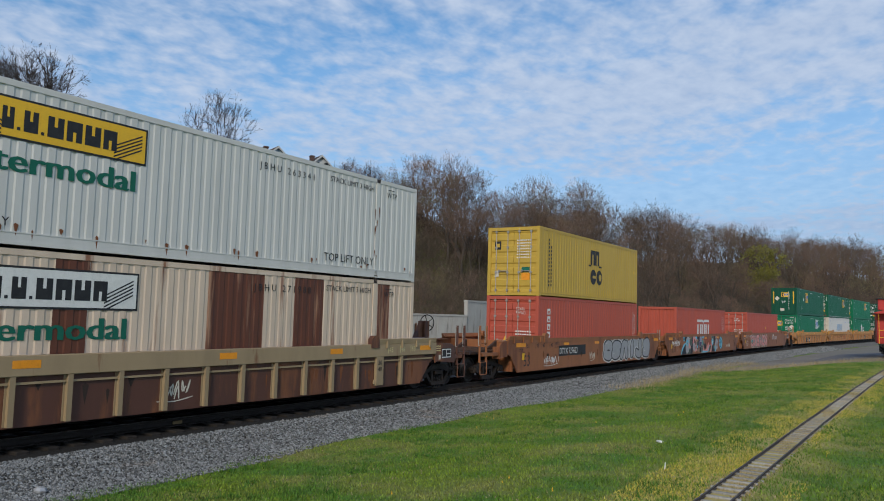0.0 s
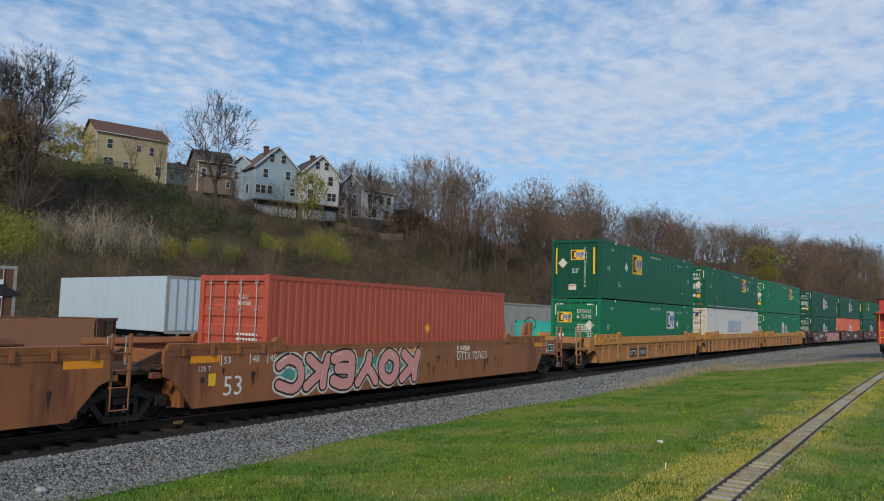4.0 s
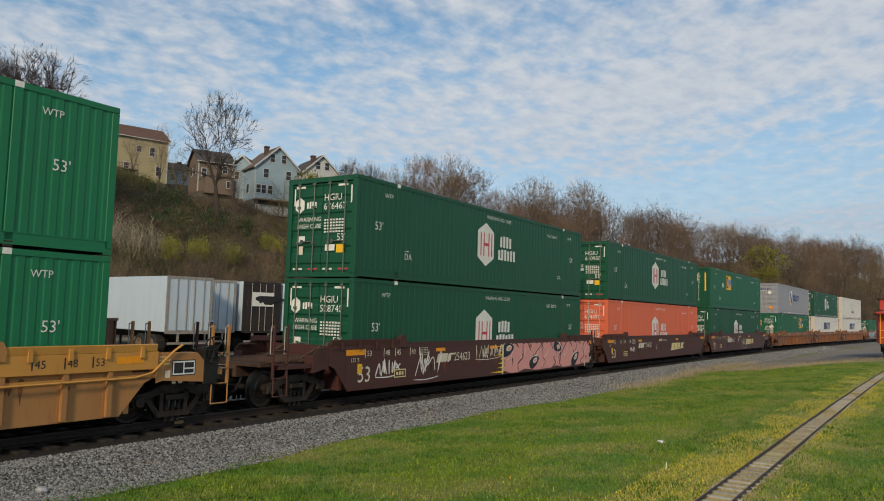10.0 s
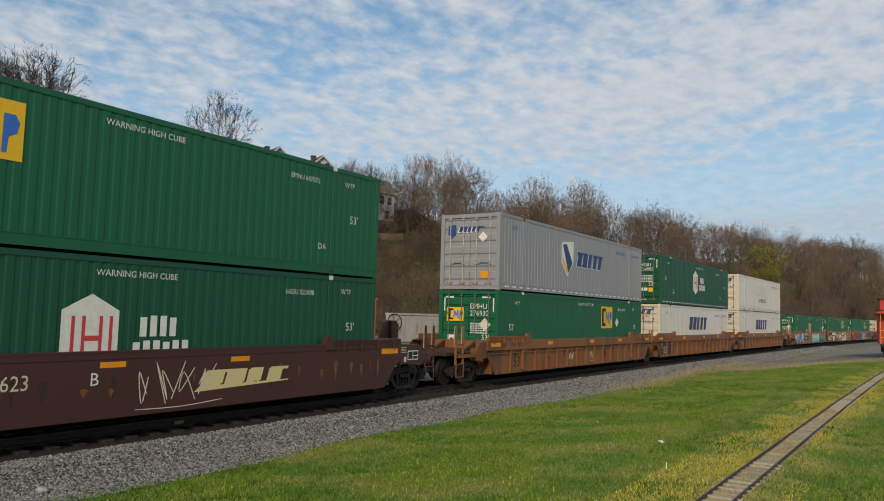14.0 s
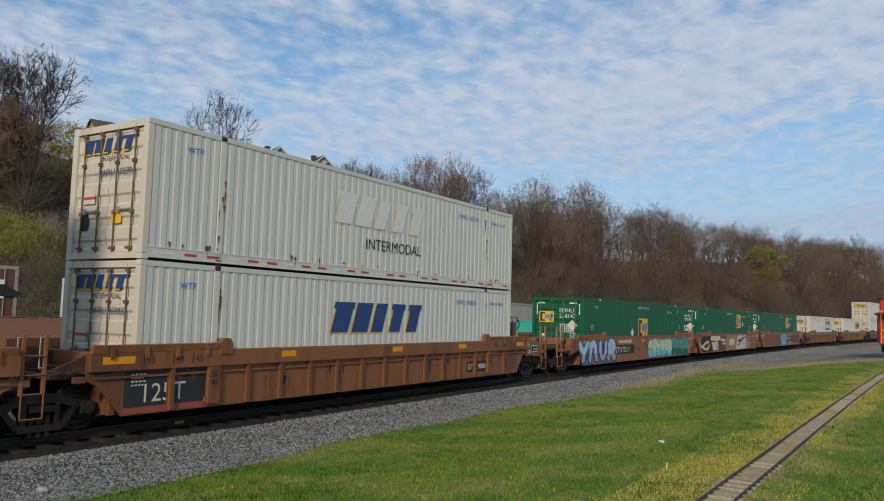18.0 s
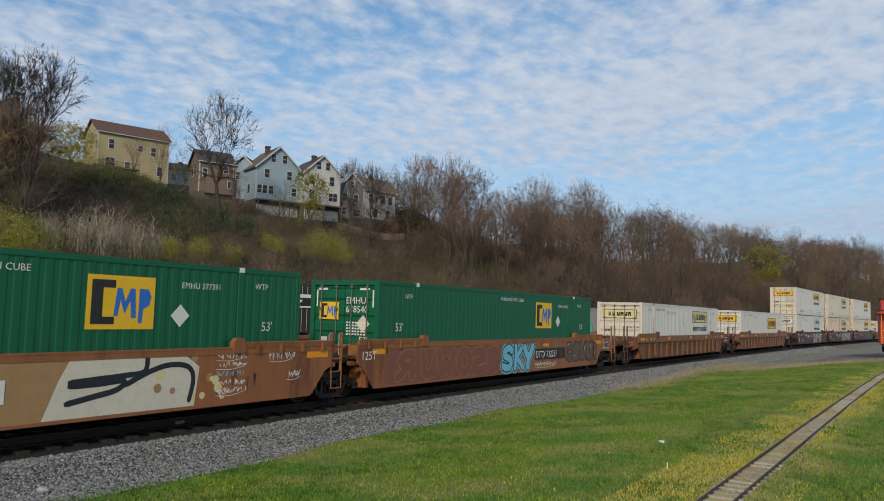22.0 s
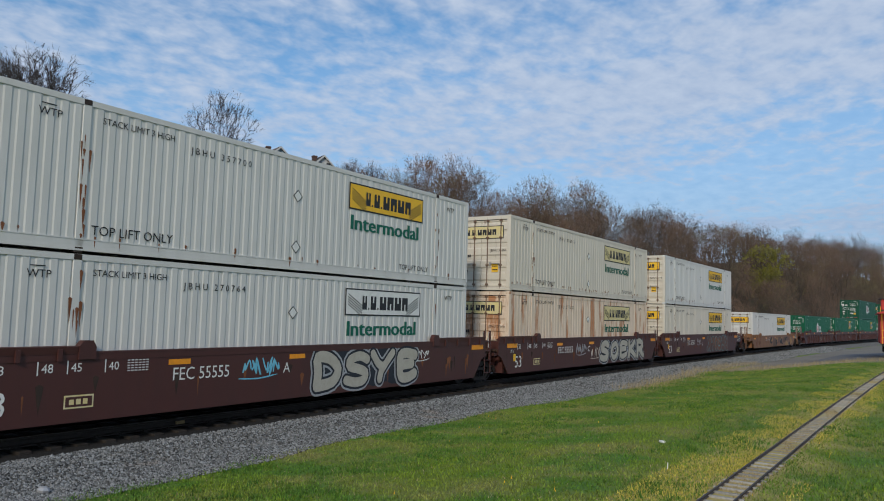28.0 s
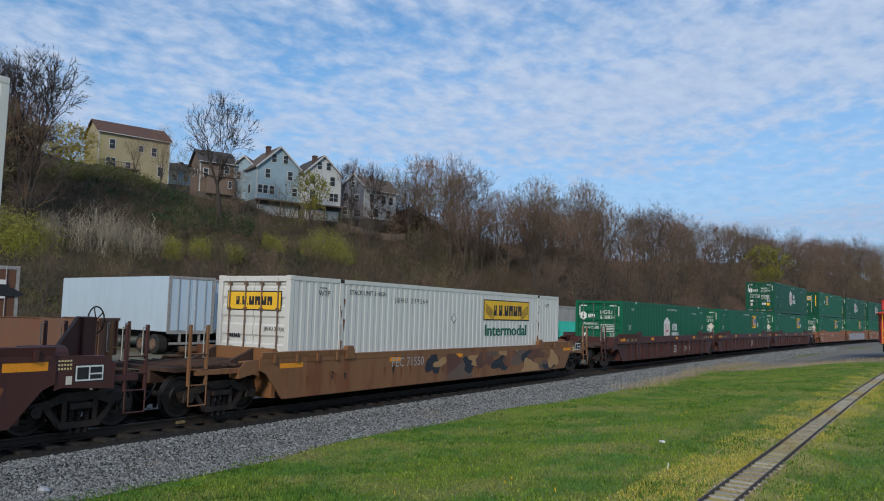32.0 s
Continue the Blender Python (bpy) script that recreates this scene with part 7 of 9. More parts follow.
def caboose():
    c = tagged(new("caboose"), "red wooden caboose with yellow railings on a siding", "caboose")
    red = MAT["caboose_red"]
    part("body", boxes((-3.6, 3.6, -1.35, 1.35, 1.05, 3.25), bevel=0.02), red, c)
    bm = bmesh.new()
    for i in range(24):
        box(bm, -3.55 + i * 0.296, -3.31 + i * 0.296, -1.372, -1.35, 1.1, 3.2)
    part("side_boards", bm, red, c)["kind"] = "stuff"
    prism_roof = bmesh.new()
    prism(prism_roof, [(-1.55, 3.24), (-0.8, 3.48), (0, 3.55), (0.8, 3.48), (1.55, 3.24), (1.5, 3.18), (-1.5, 3.18)], -4.6, 4.6, "x")
    part("roof", prism_roof, red, c)
    cup = part("cupola", boxes((-0.9, 0.9, -1.2, 1.2, 3.5, 4.3), bevel=0.02), red, c)
    part("cupola_roof", boxes((-1.05, 1.05, -1.35, 1.35, 4.3, 4.38), bevel=0.02), MAT["roof_dark"], cup)
    for x in (-2.4, 2.4):
        w = part("window", boxes((x - 0.36, x + 0.36, -1.40, -1.372, 1.95, 2.75)), MAT["p_white"], c)
        part("pane", boxes((x - 0.29, x + 0.29, -1.412, -1.40, 2.02, 2.68)), MAT["glass"], w)
    w = part("window", boxes((-3.64, -3.602, -0.75, -0.25, 1.95, 2.75)), MAT["p_white"], c)
    part("pane", boxes((-3.652, -3.64, -0.68, -0.32, 2.02, 2.68)), MAT["glass"], w)
    part("end_door", boxes((-3.63, -3.601, 0.05, 0.72, 1.12, 3.0)), red, c)
    for sx in (-1, 1):
        part("platform", boxes((min(sx * 3.6, sx * 4.5), max(sx * 3.6, sx * 4.5), -1.3, 1.3, 0.95, 1.05)), MAT["black"], c)
        bm = bmesh.new()
        for y in (-1.25, -0.75, -0.25, 0.25, 0.75, 1.25):
            rod(bm, (sx * 4.45, y, 1.05), (sx * 4.45, y, 2.0), 0.022)
        for z in (1.5, 2.0):
            rod(bm, (sx * 4.45, -1.25, z), (sx * 4.45, 1.25, z), 0.022)
        for y in (-1.25, 1.25):
            rod(bm, (sx * 4.45, y, 2.0), (sx * 3.65, y, 2.0), 0.022), rod(bm, (sx * 4.45, y, 1.05), (sx * 4.45, y, 3.2), 0.02)
        part("railing", bm, MAT["p_yellow"], c, "yellow tube railing")
        part("steps", boxes((min(sx * 4.0, sx * 4.5), max(sx * 4.0, sx * 4.5), -1.35, -1.05, 0.4, 0.46), (min(sx * 4.0, sx * 4.5), max(sx * 4.0, sx * 4.5), -1.35, -1.1, 0.68, 0.74)), MAT["black"], c)
    part("underframe", boxes((-4.4, 4.4, -1.1, 1.1, 0.8, 1.0)), MAT["black"], c)
    for x in (-2.7, 2.7):
        t = part("truck", boxes((x - 1.0, x + 1.0, -1.05, 1.05, 0.35, 0.55), (x - 0.25, x + 0.25, -1.1, 1.1, 0.3, 0.85)), MAT["black"], c)
        for dx in (-0.75, 0.75):
            part("wheel", lathe(bmesh.new(), [(0.1, -0.80), (0.40, -0.80), (0.42, -0.72), (0.42, 0.72), (0.40, 0.80), (0.1, 0.80)], 18, "y", (x + dx, 0, 0.42)), MAT["black"], t)
    c.matrix_basis = pose(66.6, 0.83, ground_z(66.6, 0.9) + 0.02, 0, 0, 3)


caboose()


def siding(name, color):
    """Painted boards: fine level lines in the relief."""
    m = shader(name, color, 0.7, 0, tuple(c * 0.85 for c in color), 0.7, 0.5, 1, 0.08, 0.1)
    nt = m.node_tree
    N, L = nt.nodes, nt.links
    co, wv, bp = N.new("ShaderNodeTexCoord"), N.new("ShaderNodeTexWave"), N.new("ShaderNodeBump")
    wv.bands_direction, wv.wave_profile = "Z", "SAW"
    wv.inputs["Scale"].default_value = 1.6
    L.new(co.outputs["Object"], wv.inputs[0]), L.new(wv.outputs[1], bp.inputs["Height"])
    bp.inputs["Strength"].default_value, bp.inputs["Distance"].default_value = 0.6, 0.02
    L.new(bp.outputs[0], N["Principled BSDF"].inputs["Normal"])
    return m


MAT["sid_yellow"] = siding("cream_yellow_siding", (0.36, 0.31, 0.18))
MAT["sid_blue"] = siding("pale_blue_siding", (0.27, 0.36, 0.42))
MAT["sid_white"] = siding("white_siding", (0.48, 0.49, 0.49))
MAT["sid_grey"] = siding("grey_siding", (0.19, 0.20, 0.235))
MAT["sid_brown"] = siding("tan_brown_siding", (0.17, 0.125, 0.095))

# ---------------------------------------------------------------- yard behind the track
MAT["trailer_white"] = paint("trailer_white", (0.47, 0.56, 0.64), 0.03, dull=0.25)
MAT["rust_red"] = paint("rusted_plate", (0.135, 0.062, 0.034), 0.55, dull=0.6)
MAT["roll_orange"] = paint("bin_orange", (0.55, 0.13, 0.035), 0.22)
MAT["bin_teal"] = paint("bin_teal", (0.035, 0.36, 0.30), 0.08)
MAT["bin_black"] = paint("bin_black", (0.030, 0.026, 0.026), 0.2, rust_color=(0.09, 0.05, 0.035))
MAT["concrete"] = shader("old_concrete", (0.42, 0.40, 0.36), 0.9, 0, (0.30, 0.28, 0.25), 0.8, 0.6, 0.4, 0.2, 0.4, (0.18, 0.165, 0.145), 1.2, (0.6, 0.75), 0.2)
MAT["tyre"] = shader("tyre_rubber", (0.02, 0.02, 0.021), 0.85, 0, (0.05, 0.045, 0.04), 5, 0.5)


def trailer(label, L, x, y, turn, body="trailer_white", doors="trailer_white", z=None, panel=None):
    """A box trailer with rear doors at local -x: body, rails, doors, lock rods, axles, landing legs."""
    t = tagged(new("semi_trailer"), label, "trailer", "trailers in the yard")
    part("body", boxes((0.04, L, -1.28, 1.28, 1.18, 3.98), bevel=0.015), MAT[body], t)
    for zz in (1.14, 3.9):
        part("side_rail", boxes((0.0, L + 0.02, -1.315, -1.28, zz, zz + 0.12)), MAT["zinc"], t)
    part("rear_frame", boxes((-0.04, 0.04, -1.30, -1.16, 1.1, 4.0), (-0.04, 0.04, 1.16, 1.30, 1.1, 4.0), (-0.04, 0.04, -1.16, 1.16, 3.86, 4.0), (-0.04, 0.04, -1.16, 1.16, 1.08, 1.24)), MAT["zinc"] if doors != "bin_black" else MAT[doors], t)
    for s in (-1, 1):
        dr = part("door", boxes((-0.02, 0.03, min(0.01 * s, 1.15 * s), max(0.01 * s, 1.15 * s), 1.25, 3.85), bevel=0.01), MAT[doors], t)
        for yy in (0.2, 0.75):
            part("lock_rod", rod(bmesh.new(), (-0.06, s * yy, 1.2), (-0.06, s * yy, 3.9), 0.022), MAT["zinc"], dr)
    if panel:
        part("sign_panel", boxes((-0.1, -0.085, -0.75, 0.75, 2.6, 3.4)), MAT["p_white"], t, "white sign panel with dark smudges")
        p = Paintwork(lambda u, v, o: (-0.1 - o, 0.75 - u, v))
        blobs(p, 0.7, 1.35, 2.7, 3.2, 2, ["p_black"], "p_black", panel, 0.06)
        p.build(t)
    for k, ax in enumerate((1.4, 2.65)):
        for s in (-1, 1):
            w = part("wheel", lathe(bmesh.new(), [(0.1, -0.28), (0.46, -0.28), (0.52, -0.22), (0.52, 0.22), (0.46, 0.28), (0.1, 0.28)], 20, "y", (ax, s * 0.95, 0.52)), MAT["tyre"], t)
            part("rim", lathe(bmesh.new(), [(0.08, 0.0), (0.27, 0.02), (0.29, -0.02), (0.08, -0.03)], 16, "y", (ax, s * 1.25, 0.52)), MAT["rod_rust"], w)
        part("axle", boxes((ax - 0.08, ax + 0.08, -1.0, 1.0, 0.45, 0.6)), MAT["black"], t)
    part("chassis", boxes((0.3, L - 0.6, -0.55, -0.4, 0.8, 1.16), (0.3, L - 0.6, 0.4, 0.55, 0.8, 1.16)), MAT["black"], t)
    part("bumper", boxes((0.0, 0.1, -1.1, 1.1, 0.55, 0.66), (0.0, 0.1, -0.6, -0.5, 0.6, 1.1), (0.0, 0.1, 0.5, 0.6, 0.6, 1.1)), MAT["zinc"], t)
    for s in (-1, 1):
        part("landing_leg", boxes((L - 3.0, L - 2.86, s * 0.75 - 0.06, s * 0.75 + 0.06, 0.0, 1.16), (L - 3.08, L - 2.78, s * 0.75 - 0.14, s * 0.75 + 0.14, 0.0, 0.04)), MAT["zinc"], t)
    if body == "trailer_white" and not panel:
        p = Paintwork(lambda u, v, o: (u, -1.28 - o, v))
        scrawl(p, 4.6, 6.4, 3.2, 3.55, "p_silver", 201, 0.03), scrawl(p, 5.0, 6.0, 2.4, 2.8, "p_silver", 202, 0.03), scrawl(p, 1.8, 2.8, 1.6, 2.1, "p_silver", 203, 0.02)
        p.build(t)
    t.matrix_basis = pose(x, y, ground_z(x, y) + 0.0 if z is None else z, 0, 0, turn)
    return t


def bin_box(label, x, y, turn, L, W, H, color, lift=0.15, ribs=7, name="roll_off_bin", closed=False):
    """A steel bin with ribbed sides on skids; closed ones carry an end frame and dark mesh window."""
    b = tagged(new(name), label, "steel bin", "bins in the yard")
    for s in (-1, 1):
        part("side_panel", boxes((0, L, min(s * W / 2, s * (W / 2 - 0.05)), max(s * W / 2, s * (W / 2 - 0.05)), lift, lift + H)), MAT[color], b)
        x1 = 0.0 if s < 0 else L - 0.05
        part("end_panel", boxes((x1, x1 + 0.05, -W / 2 + 0.05, W / 2 - 0.05, lift, lift + H)), MAT[color], b)
    part("floor_panel", boxes((0.05, L - 0.05, -W / 2 + 0.05, W / 2 - 0.05, lift, lift + 0.06)), MAT[color], b)
    if closed:
        part("lid", boxes((0, L, -W / 2, W / 2, lift + H, lift + H + 0.05)), MAT[color], b)
    for i in range(ribs):
        x0 = 0.1 + (L - 0.3) * i / (ribs - 1)
        part("rib", boxes((x0, x0 + 0.1, -W / 2 - 0.06, -W / 2, lift + 0.05, lift + H)), MAT["sid_brown" if ribs == 10 else color], b)
    for i in range(3):
        y0 = -W / 2 + 0.1 + (W - 0.3) * i / 2
        part("end_rib", boxes((-0.06, 0, y0, y0 + 0.1, lift + 0.05, lift + H)), MAT[color], b)
    part("rim", boxes((-0.05, L + 0.05, -W / 2 - 0.07, -W / 2 + 0.05, lift + H - 0.08, lift + H + 0.03), (-0.07, 0.05, -W / 2 + 0.05, W / 2, lift + H - 0.08, lift + H + 0.03)), MAT[color], b)
    for s in (-1, 1):
        part("skid", boxes((0, L, s * 0.5 - 0.06, s * 0.5 + 0.06, 0, lift)), MAT["black"], b)
    if closed:
        part("end_screen", boxes((-0.085, -0.062, -W / 2 + 0.3, W / 2 - 0.3, lift + H * 0.35, lift + H * 0.82)), MAT["bin_black"], b, "dark screen panel")
        p = Paintwork(lambda u, v, o: (-0.085 - o, W / 2 - 0.35 - u, v))
        p.bars("p_silver", 0.1, lift + H * 0.18, W - 0.9, 0.16, 7)
        p.build(b)
    b.matrix_basis = pose(x, y, ground_z(x, y), 0, 0, turn)
    return b


# local x of a trailer runs from its rear doors to its nose
trailer("white box trailer with faded scrawls and closed rear doors", 12.3, 26.4, 31.4, 81)
trailer("grey-white box trailer with closed rear doors", 12.0, 29.25, 32.7, 81)
trailer("black-ended box trailer with a white sign panel", 12.0, 32.0, 31.9, 81, "trailer_white", "bin_black", panel=211)
trailer("black-ended box trailer with a white sign panel", 12.0, 34.7, 31.2, 81, "trailer_white", "bin_black", panel=212)
bin_box("orange steel bin with a dark end screen", 38.7, 32.2, 81, 6.0, 2.3, 3.0, "roll_orange", 0.4, closed=True)
bin_box("orange steel bin behind another bin", 42.2, 32.3, 81, 6.0, 2.3, 3.0, "roll_orange", 0.4, closed=True)
bin_box("rusty brown open scrap bin", 18.6, 26.9, 122, 2.2, 1.9, 1.45, "rust_red", 0.45, 4)
bin_box("rusty ribbed open scrap bin", 17.5, 28.7, 120, 3.6, 1.9, 1.35, "rust_red", 0.5, 10)
bin_box("teal ribbed steel bin", 65.1, 31.7, -58, 3.6, 1.8, 1.5, "bin_teal", 0.55, 9)
bin_box("teal ribbed steel bin", 68.4, 29.6, -58, 3.6, 1.8, 1.5, "bin_teal", 0.55, 9)
trailer("white box trailer with rusted edges and dark scrawls", 10.0, 17.1, 33.2, 81, "trailer_white", "rust_red", panel=213)


def concrete_wall(label, x0, y0, x1, y1, z0, z1, panels, name):
    """A wall of cast panels with a coping, its panels proud of the joints."""
    w = tagged(new(name), label, "wall", kind="structure")
    L, a = math.hypot(x1 - x0, y1 - y0), math.atan2(y1 - y0, x1 - x0)
    part("core", boxes((0, L, 0.03, 0.35, z0, z1)), MAT["concrete"], w)
    g = L / panels
    me = as_mesh("panel", boxes((0.02, g - 0.02, 0, 0.03, z0, z1 - 0.1), bevel=0.008), MAT["concrete"])
    for i in range(panels):
        part("panel", me, MAT["concrete"], w, at=pose(i * g, 0, 0))
    part("coping", boxes((-0.05, L + 0.05, -0.06, 0.4, z1 - 0.1, z1 + 0.06)), MAT["concrete"], w)
    w.matrix_basis = pose(x0, y0, 0, 0, 0, math.degrees(a))
    return w


concrete_wall("pale concrete retaining wall of cast panels", 60.9, 34.6, 101.0, 36.3, 0.0, 3.65, 14, "wall_yard")
concrete_wall("low pale concrete wall behind the yard", 50.6, 36.2, 60.5, 34.4, 0.0, 2.3, 5, "wall_low")


# ---------------------------------------------------------------- houses on the hill
MAT["shingle_grey"] = shader("grey_brown_shingles", (0.125, 0.098, 0.082), 0.9, 0, (0.085, 0.068, 0.058), 4, 0.6, 1, 0.3, 0.5)
MAT["shingle"] = shader("brown_shingles", (0.12, 0.065, 0.05), 0.9, 0, (0.075, 0.05, 0.042), 4, 0.6, 1, 0.3, 0.5)
MAT["shingle_dark"] = shader("dark_shingles", (0.06, 0.055, 0.055), 0.9, 0, (0.10, 0.08, 0.07), 4, 0.6, 1, 0.3, 0.5)
MAT["trim"] = shader("white_trim", (0.44, 0.44, 0.43), 0.6, 0, (0.5, 0.49, 0.46), 4, 0.4)
MAT["brick"] = shader("chimney_brick", (0.10, 0.062, 0.052), 0.9, 0, (0.09, 0.06, 0.05), 6, 0.6)
# foundation colour darkened to carry the shade under porches
MAT["stone_base"] = shader("stone_base", (0.13, 0.115, 0.10), 0.9, 0, (0.08, 0.072, 0.062), 2, 0.6)


def house(label, x, y, z, turn, w, d, eave, ridge, axis, wall, roof, windows=(), base=1.5, chimney=None, side_windows=()):
    """A house with its front at local -y: walls, base, pitched roof with eaves, trimmed windows, chimney.
    axis x: the ridge runs along the front; axis y: a gable faces front. windows: (across, up, width, height) on the front."""
    h = tagged(new("house"), label, "house", "houses on the hill")
    bm = bmesh.new()
    if axis == "y":
        prism(bm, [(-w / 2, 0), (w / 2, 0), (w / 2, eave), (0, ridge), (-w / 2, eave)], 0, d, "y")
    else:
        prism(bm, [(0, 0), (d, 0), (d, eave), (d / 2, ridge), (0, eave)], -w / 2, w / 2, "x")
    part("wall", bm, MAT[wall], h)
    part("foundation", boxes((-w / 2 + 0.05, w / 2 - 0.05, 0.05, d - 0.05, -base, 0)), MAT["stone_base"], h)
    for s in (-1, 1):
        bm = bmesh.new()
        if axis == "y":
            k = (ridge - eave) / (w / 2)
            prism(bm, [(0, ridge + 0.02), (s * (w / 2 + 0.4), eave - 0.4 * k + 0.02), (s * (w / 2 + 0.4), eave - 0.4 * k + 0.2), (0, ridge + 0.22)], -0.4, d + 0.4, "y")
            part("roof", bm, MAT[roof], h)
            bm = bmesh.new()
            prism(bm, [(0, ridge - 0.12), (s * (w / 2 + 0.4), eave - 0.4 * k - 0.12), (s * (w / 2 + 0.4), eave - 0.4 * k + 0.2), (0, ridge + 0.22)], -0.46, -0.40, "y")
            part("barge_board", bm, MAT["trim"], h)
        else:
            k = (ridge - eave) / (d / 2)
            c = d / 2
            prism(bm, [(c, ridge + 0.02), (c + s * (c + 0.4), eave - 0.4 * k + 0.02), (c + s * (c + 0.4), eave - 0.4 * k + 0.2), (c, ridge + 0.22)], -w / 2 - 0.4, w / 2 + 0.4, "x")
            part("roof", bm, MAT[roof], h)
            yy = c + s * (c + 0.4)
            part("gutter", boxes((-w / 2 - 0.4, w / 2 + 0.4, yy - 0.06, yy + 0.06, eave - 0.4 * k - 0.02, eave - 0.4 * k + 0.12)), MAT["trim"], h)
    for u, v, ww, hh in windows:
        wn = part("window", boxes((u - ww / 2 - 0.12, u + ww / 2 + 0.12, -0.07, 0.0, v - 0.12, v + hh + 0.12)), MAT["trim"], h)
        part("pane", boxes((u - ww / 2, u + ww / 2, -0.09, -0.072, v, v + hh / 2 - 0.03), (u - ww / 2, u + ww / 2, -0.09, -0.072, v + hh / 2 + 0.03, v + hh)), MAT["glass"], wn)
    for u, v, ww, hh in side_windows:
        x0 = -w / 2
        wn = part("window", boxes((x0 - 0.07, x0, u - ww / 2 - 0.12, u + ww / 2 + 0.12, v - 0.12, v + hh + 0.12)), MAT["trim"], h)
        part("pane", boxes((x0 - 0.09, x0 - 0.072, u - ww / 2, u + ww / 2, v, v + hh)), MAT["glass"], wn)
    for s in (-1, 1):
        part("corner_board", boxes((s * w / 2 - 0.09, s * w / 2 + 0.09, -0.04, 0.14, 0, eave)), MAT["trim"], h)
    if chimney:
        cx, cy, ch = chimney
        part("chimney", boxes((cx - 0.34, cx + 0.34, cy - 0.32, cy + 0.32, eave, ridge + ch), (cx - 0.42, cx + 0.42, cy - 0.4, cy + 0.4, ridge + ch - 0.25, ridge + ch - 0.1)), MAT["brick"], h, "brick chimney")
    h.matrix_basis = pose(x, y, z, 0, 0, turn)
    return h


yellow = house("cream-yellow house with brown roof and small back deck", 83.34, 116.0, 24.33, -17.9, 12.15, 8.4, 7.72, 10.21, "x", "sid_yellow", "shingle",
               [(-3.9, 4.9, 0.85, 1.6), (1.0, 5.1, 0.75, 1.0), (3.3, 4.6, 0.8, 1.5), (-4.0, 1.7, 1.5, 1.6), (-1.1, 1.7, 0.8, 1.2), (4.6, 1.2, 0.9, 1.6)], 3)
deck = part("deck", boxes((-6.6, 0.2, -3.0, -0.02, 1.2, 1.4), (-6.5, -6.35, -2.9, -2.75, -2, 1.2), (-0.05, 0.1, -2.9, -2.75, -2, 1.2)), MAT["sid_brown"], yellow, "brown wooden deck")
bm = boxes((-6.6, 0.2, -3.0, -2.93, 2.2, 2.28))
for _i in range(28):
    box(bm, -6.55 + _i * 0.247, -6.49 + _i * 0.247, -2.98, -2.94, 1.4, 2.2)
part("railing", bm, MAT["sid_brown"], deck)
brown = house("tan-brown house with dark roof among trees", 85.8, 97.5, 21.24, -26, 5.6, 6.4, 5.14, 7.27, "x", "sid_brown", "shingle_dark", [(1.5, 3.4, 0.7, 1.1), (-1.9, 2.6, 0.7, 1.2)], 3, None, [(2.0, 3.0, 0.7, 1.2), (4.2, 3.0, 0.7, 1.2)])
part("lower_wall", boxes((-1.9, 2.75, -0.9, -0.01, -0.3, 2.5), bevel=0.02), MAT["sid_brown"], brown)
part("lower_window", boxes((1.55, 2.25, -0.97, -0.9, 0.75, 2.0), bevel=0.01), MAT["trim"], brown)
part("lower_pane", boxes((1.65, 2.15, -0.985, -0.972, 0.85, 1.9)), MAT["glass"], brown)
part("porch_roof", boxes((-2.1, 2.95, -1.05, -0.01, 2.51, 2.62)), MAT["shingle_dark"], brown)
house("pale blue rear wing with a gable and brown roof", 89.3, 95.0, 20.6, -62, 3.9, 6.5, 5.4, 7.2, "y", "sid_blue", "shingle_grey", [(-0.9, 3.3, 0.6, 1.2), (0.9, 3.3, 0.6, 1.2)], 3)
blue = house("pale blue gabled house with brick chimney and brown roof", 91.0, 88.6, 20.18, -23.3, 7.6, 7.9, 5.38, 8.85, "y", "sid_blue", "shingle_grey", [(-1.0, 6.3, 0.75, 1.3), (1.0, 6.3, 0.75, 1.3), (-2.0, 3.6, 0.8, 1.4), (1.9, 3.6, 0.8, 1.4), (-3.2, 1.0, 0.7, 1.3), (-2.3, 1.0, 0.7, 1.3), (-1.2, 1.0, 0.7, 1.3), (2.8, 1.0, 0.8, 1.3)], 3, (-1.2, 2.2, 0.4), [(3, 1.2, 0.9, 1.4), (6, 1.2, 0.9, 1.4)])
white = house("white gabled house with dark roof and chimney", 96.3, 83.7, 19.9, -26.7, 6.37, 9.6, 5.37, 8.25, "y", "sid_white", "shingle_dark", [(-0.7, 6.0, 0.7, 1.2), (0.9, 6.0, 0.7, 1.2), (1.7, 3.4, 0.8, 1.5), (1.6, 0.8, 0.7, 1.3), (2.4, 0.8, 0.7, 1.3), (-1.8, 0.9, 0.9, 1.5), (-1.9, 3.4, 0.8, 1.3)], 3, (-1.0, 1.6, 0.25))
house("grey gabled house with an attic window", 102.2, 82.0, 18.3, -47, 4.0, 6.0, 5.6, 7.8, "y", "sid_grey", "shingle_dark", [(0.0, 5.5, 0.55, 0.9), (-1.2, 3.0, 0.7, 1.4), (0.7, 2.8, 0.7, 1.3), (-1.2, 0.7, 0.7, 1.2), (0.9, 0.4, 1.1, 1.2)], 3)
house("grey-white house with wide brown roof", 106.7, 79.3, 18.5, -14.5, 6.8, 4.2, 5.25, 7.3, "x", "sid_white", "shingle_grey", [(-2.0, 2.9, 0.9, 1.4), (0.6, 2.9, 0.9, 1.4), (2.3, 2.9, 0.8, 1.3), (-1.0, 0.4, 0.9, 1.4), (1.8, 0.4, 0.9, 1.4)], 3, (-0.6, 2.1, 0.6))
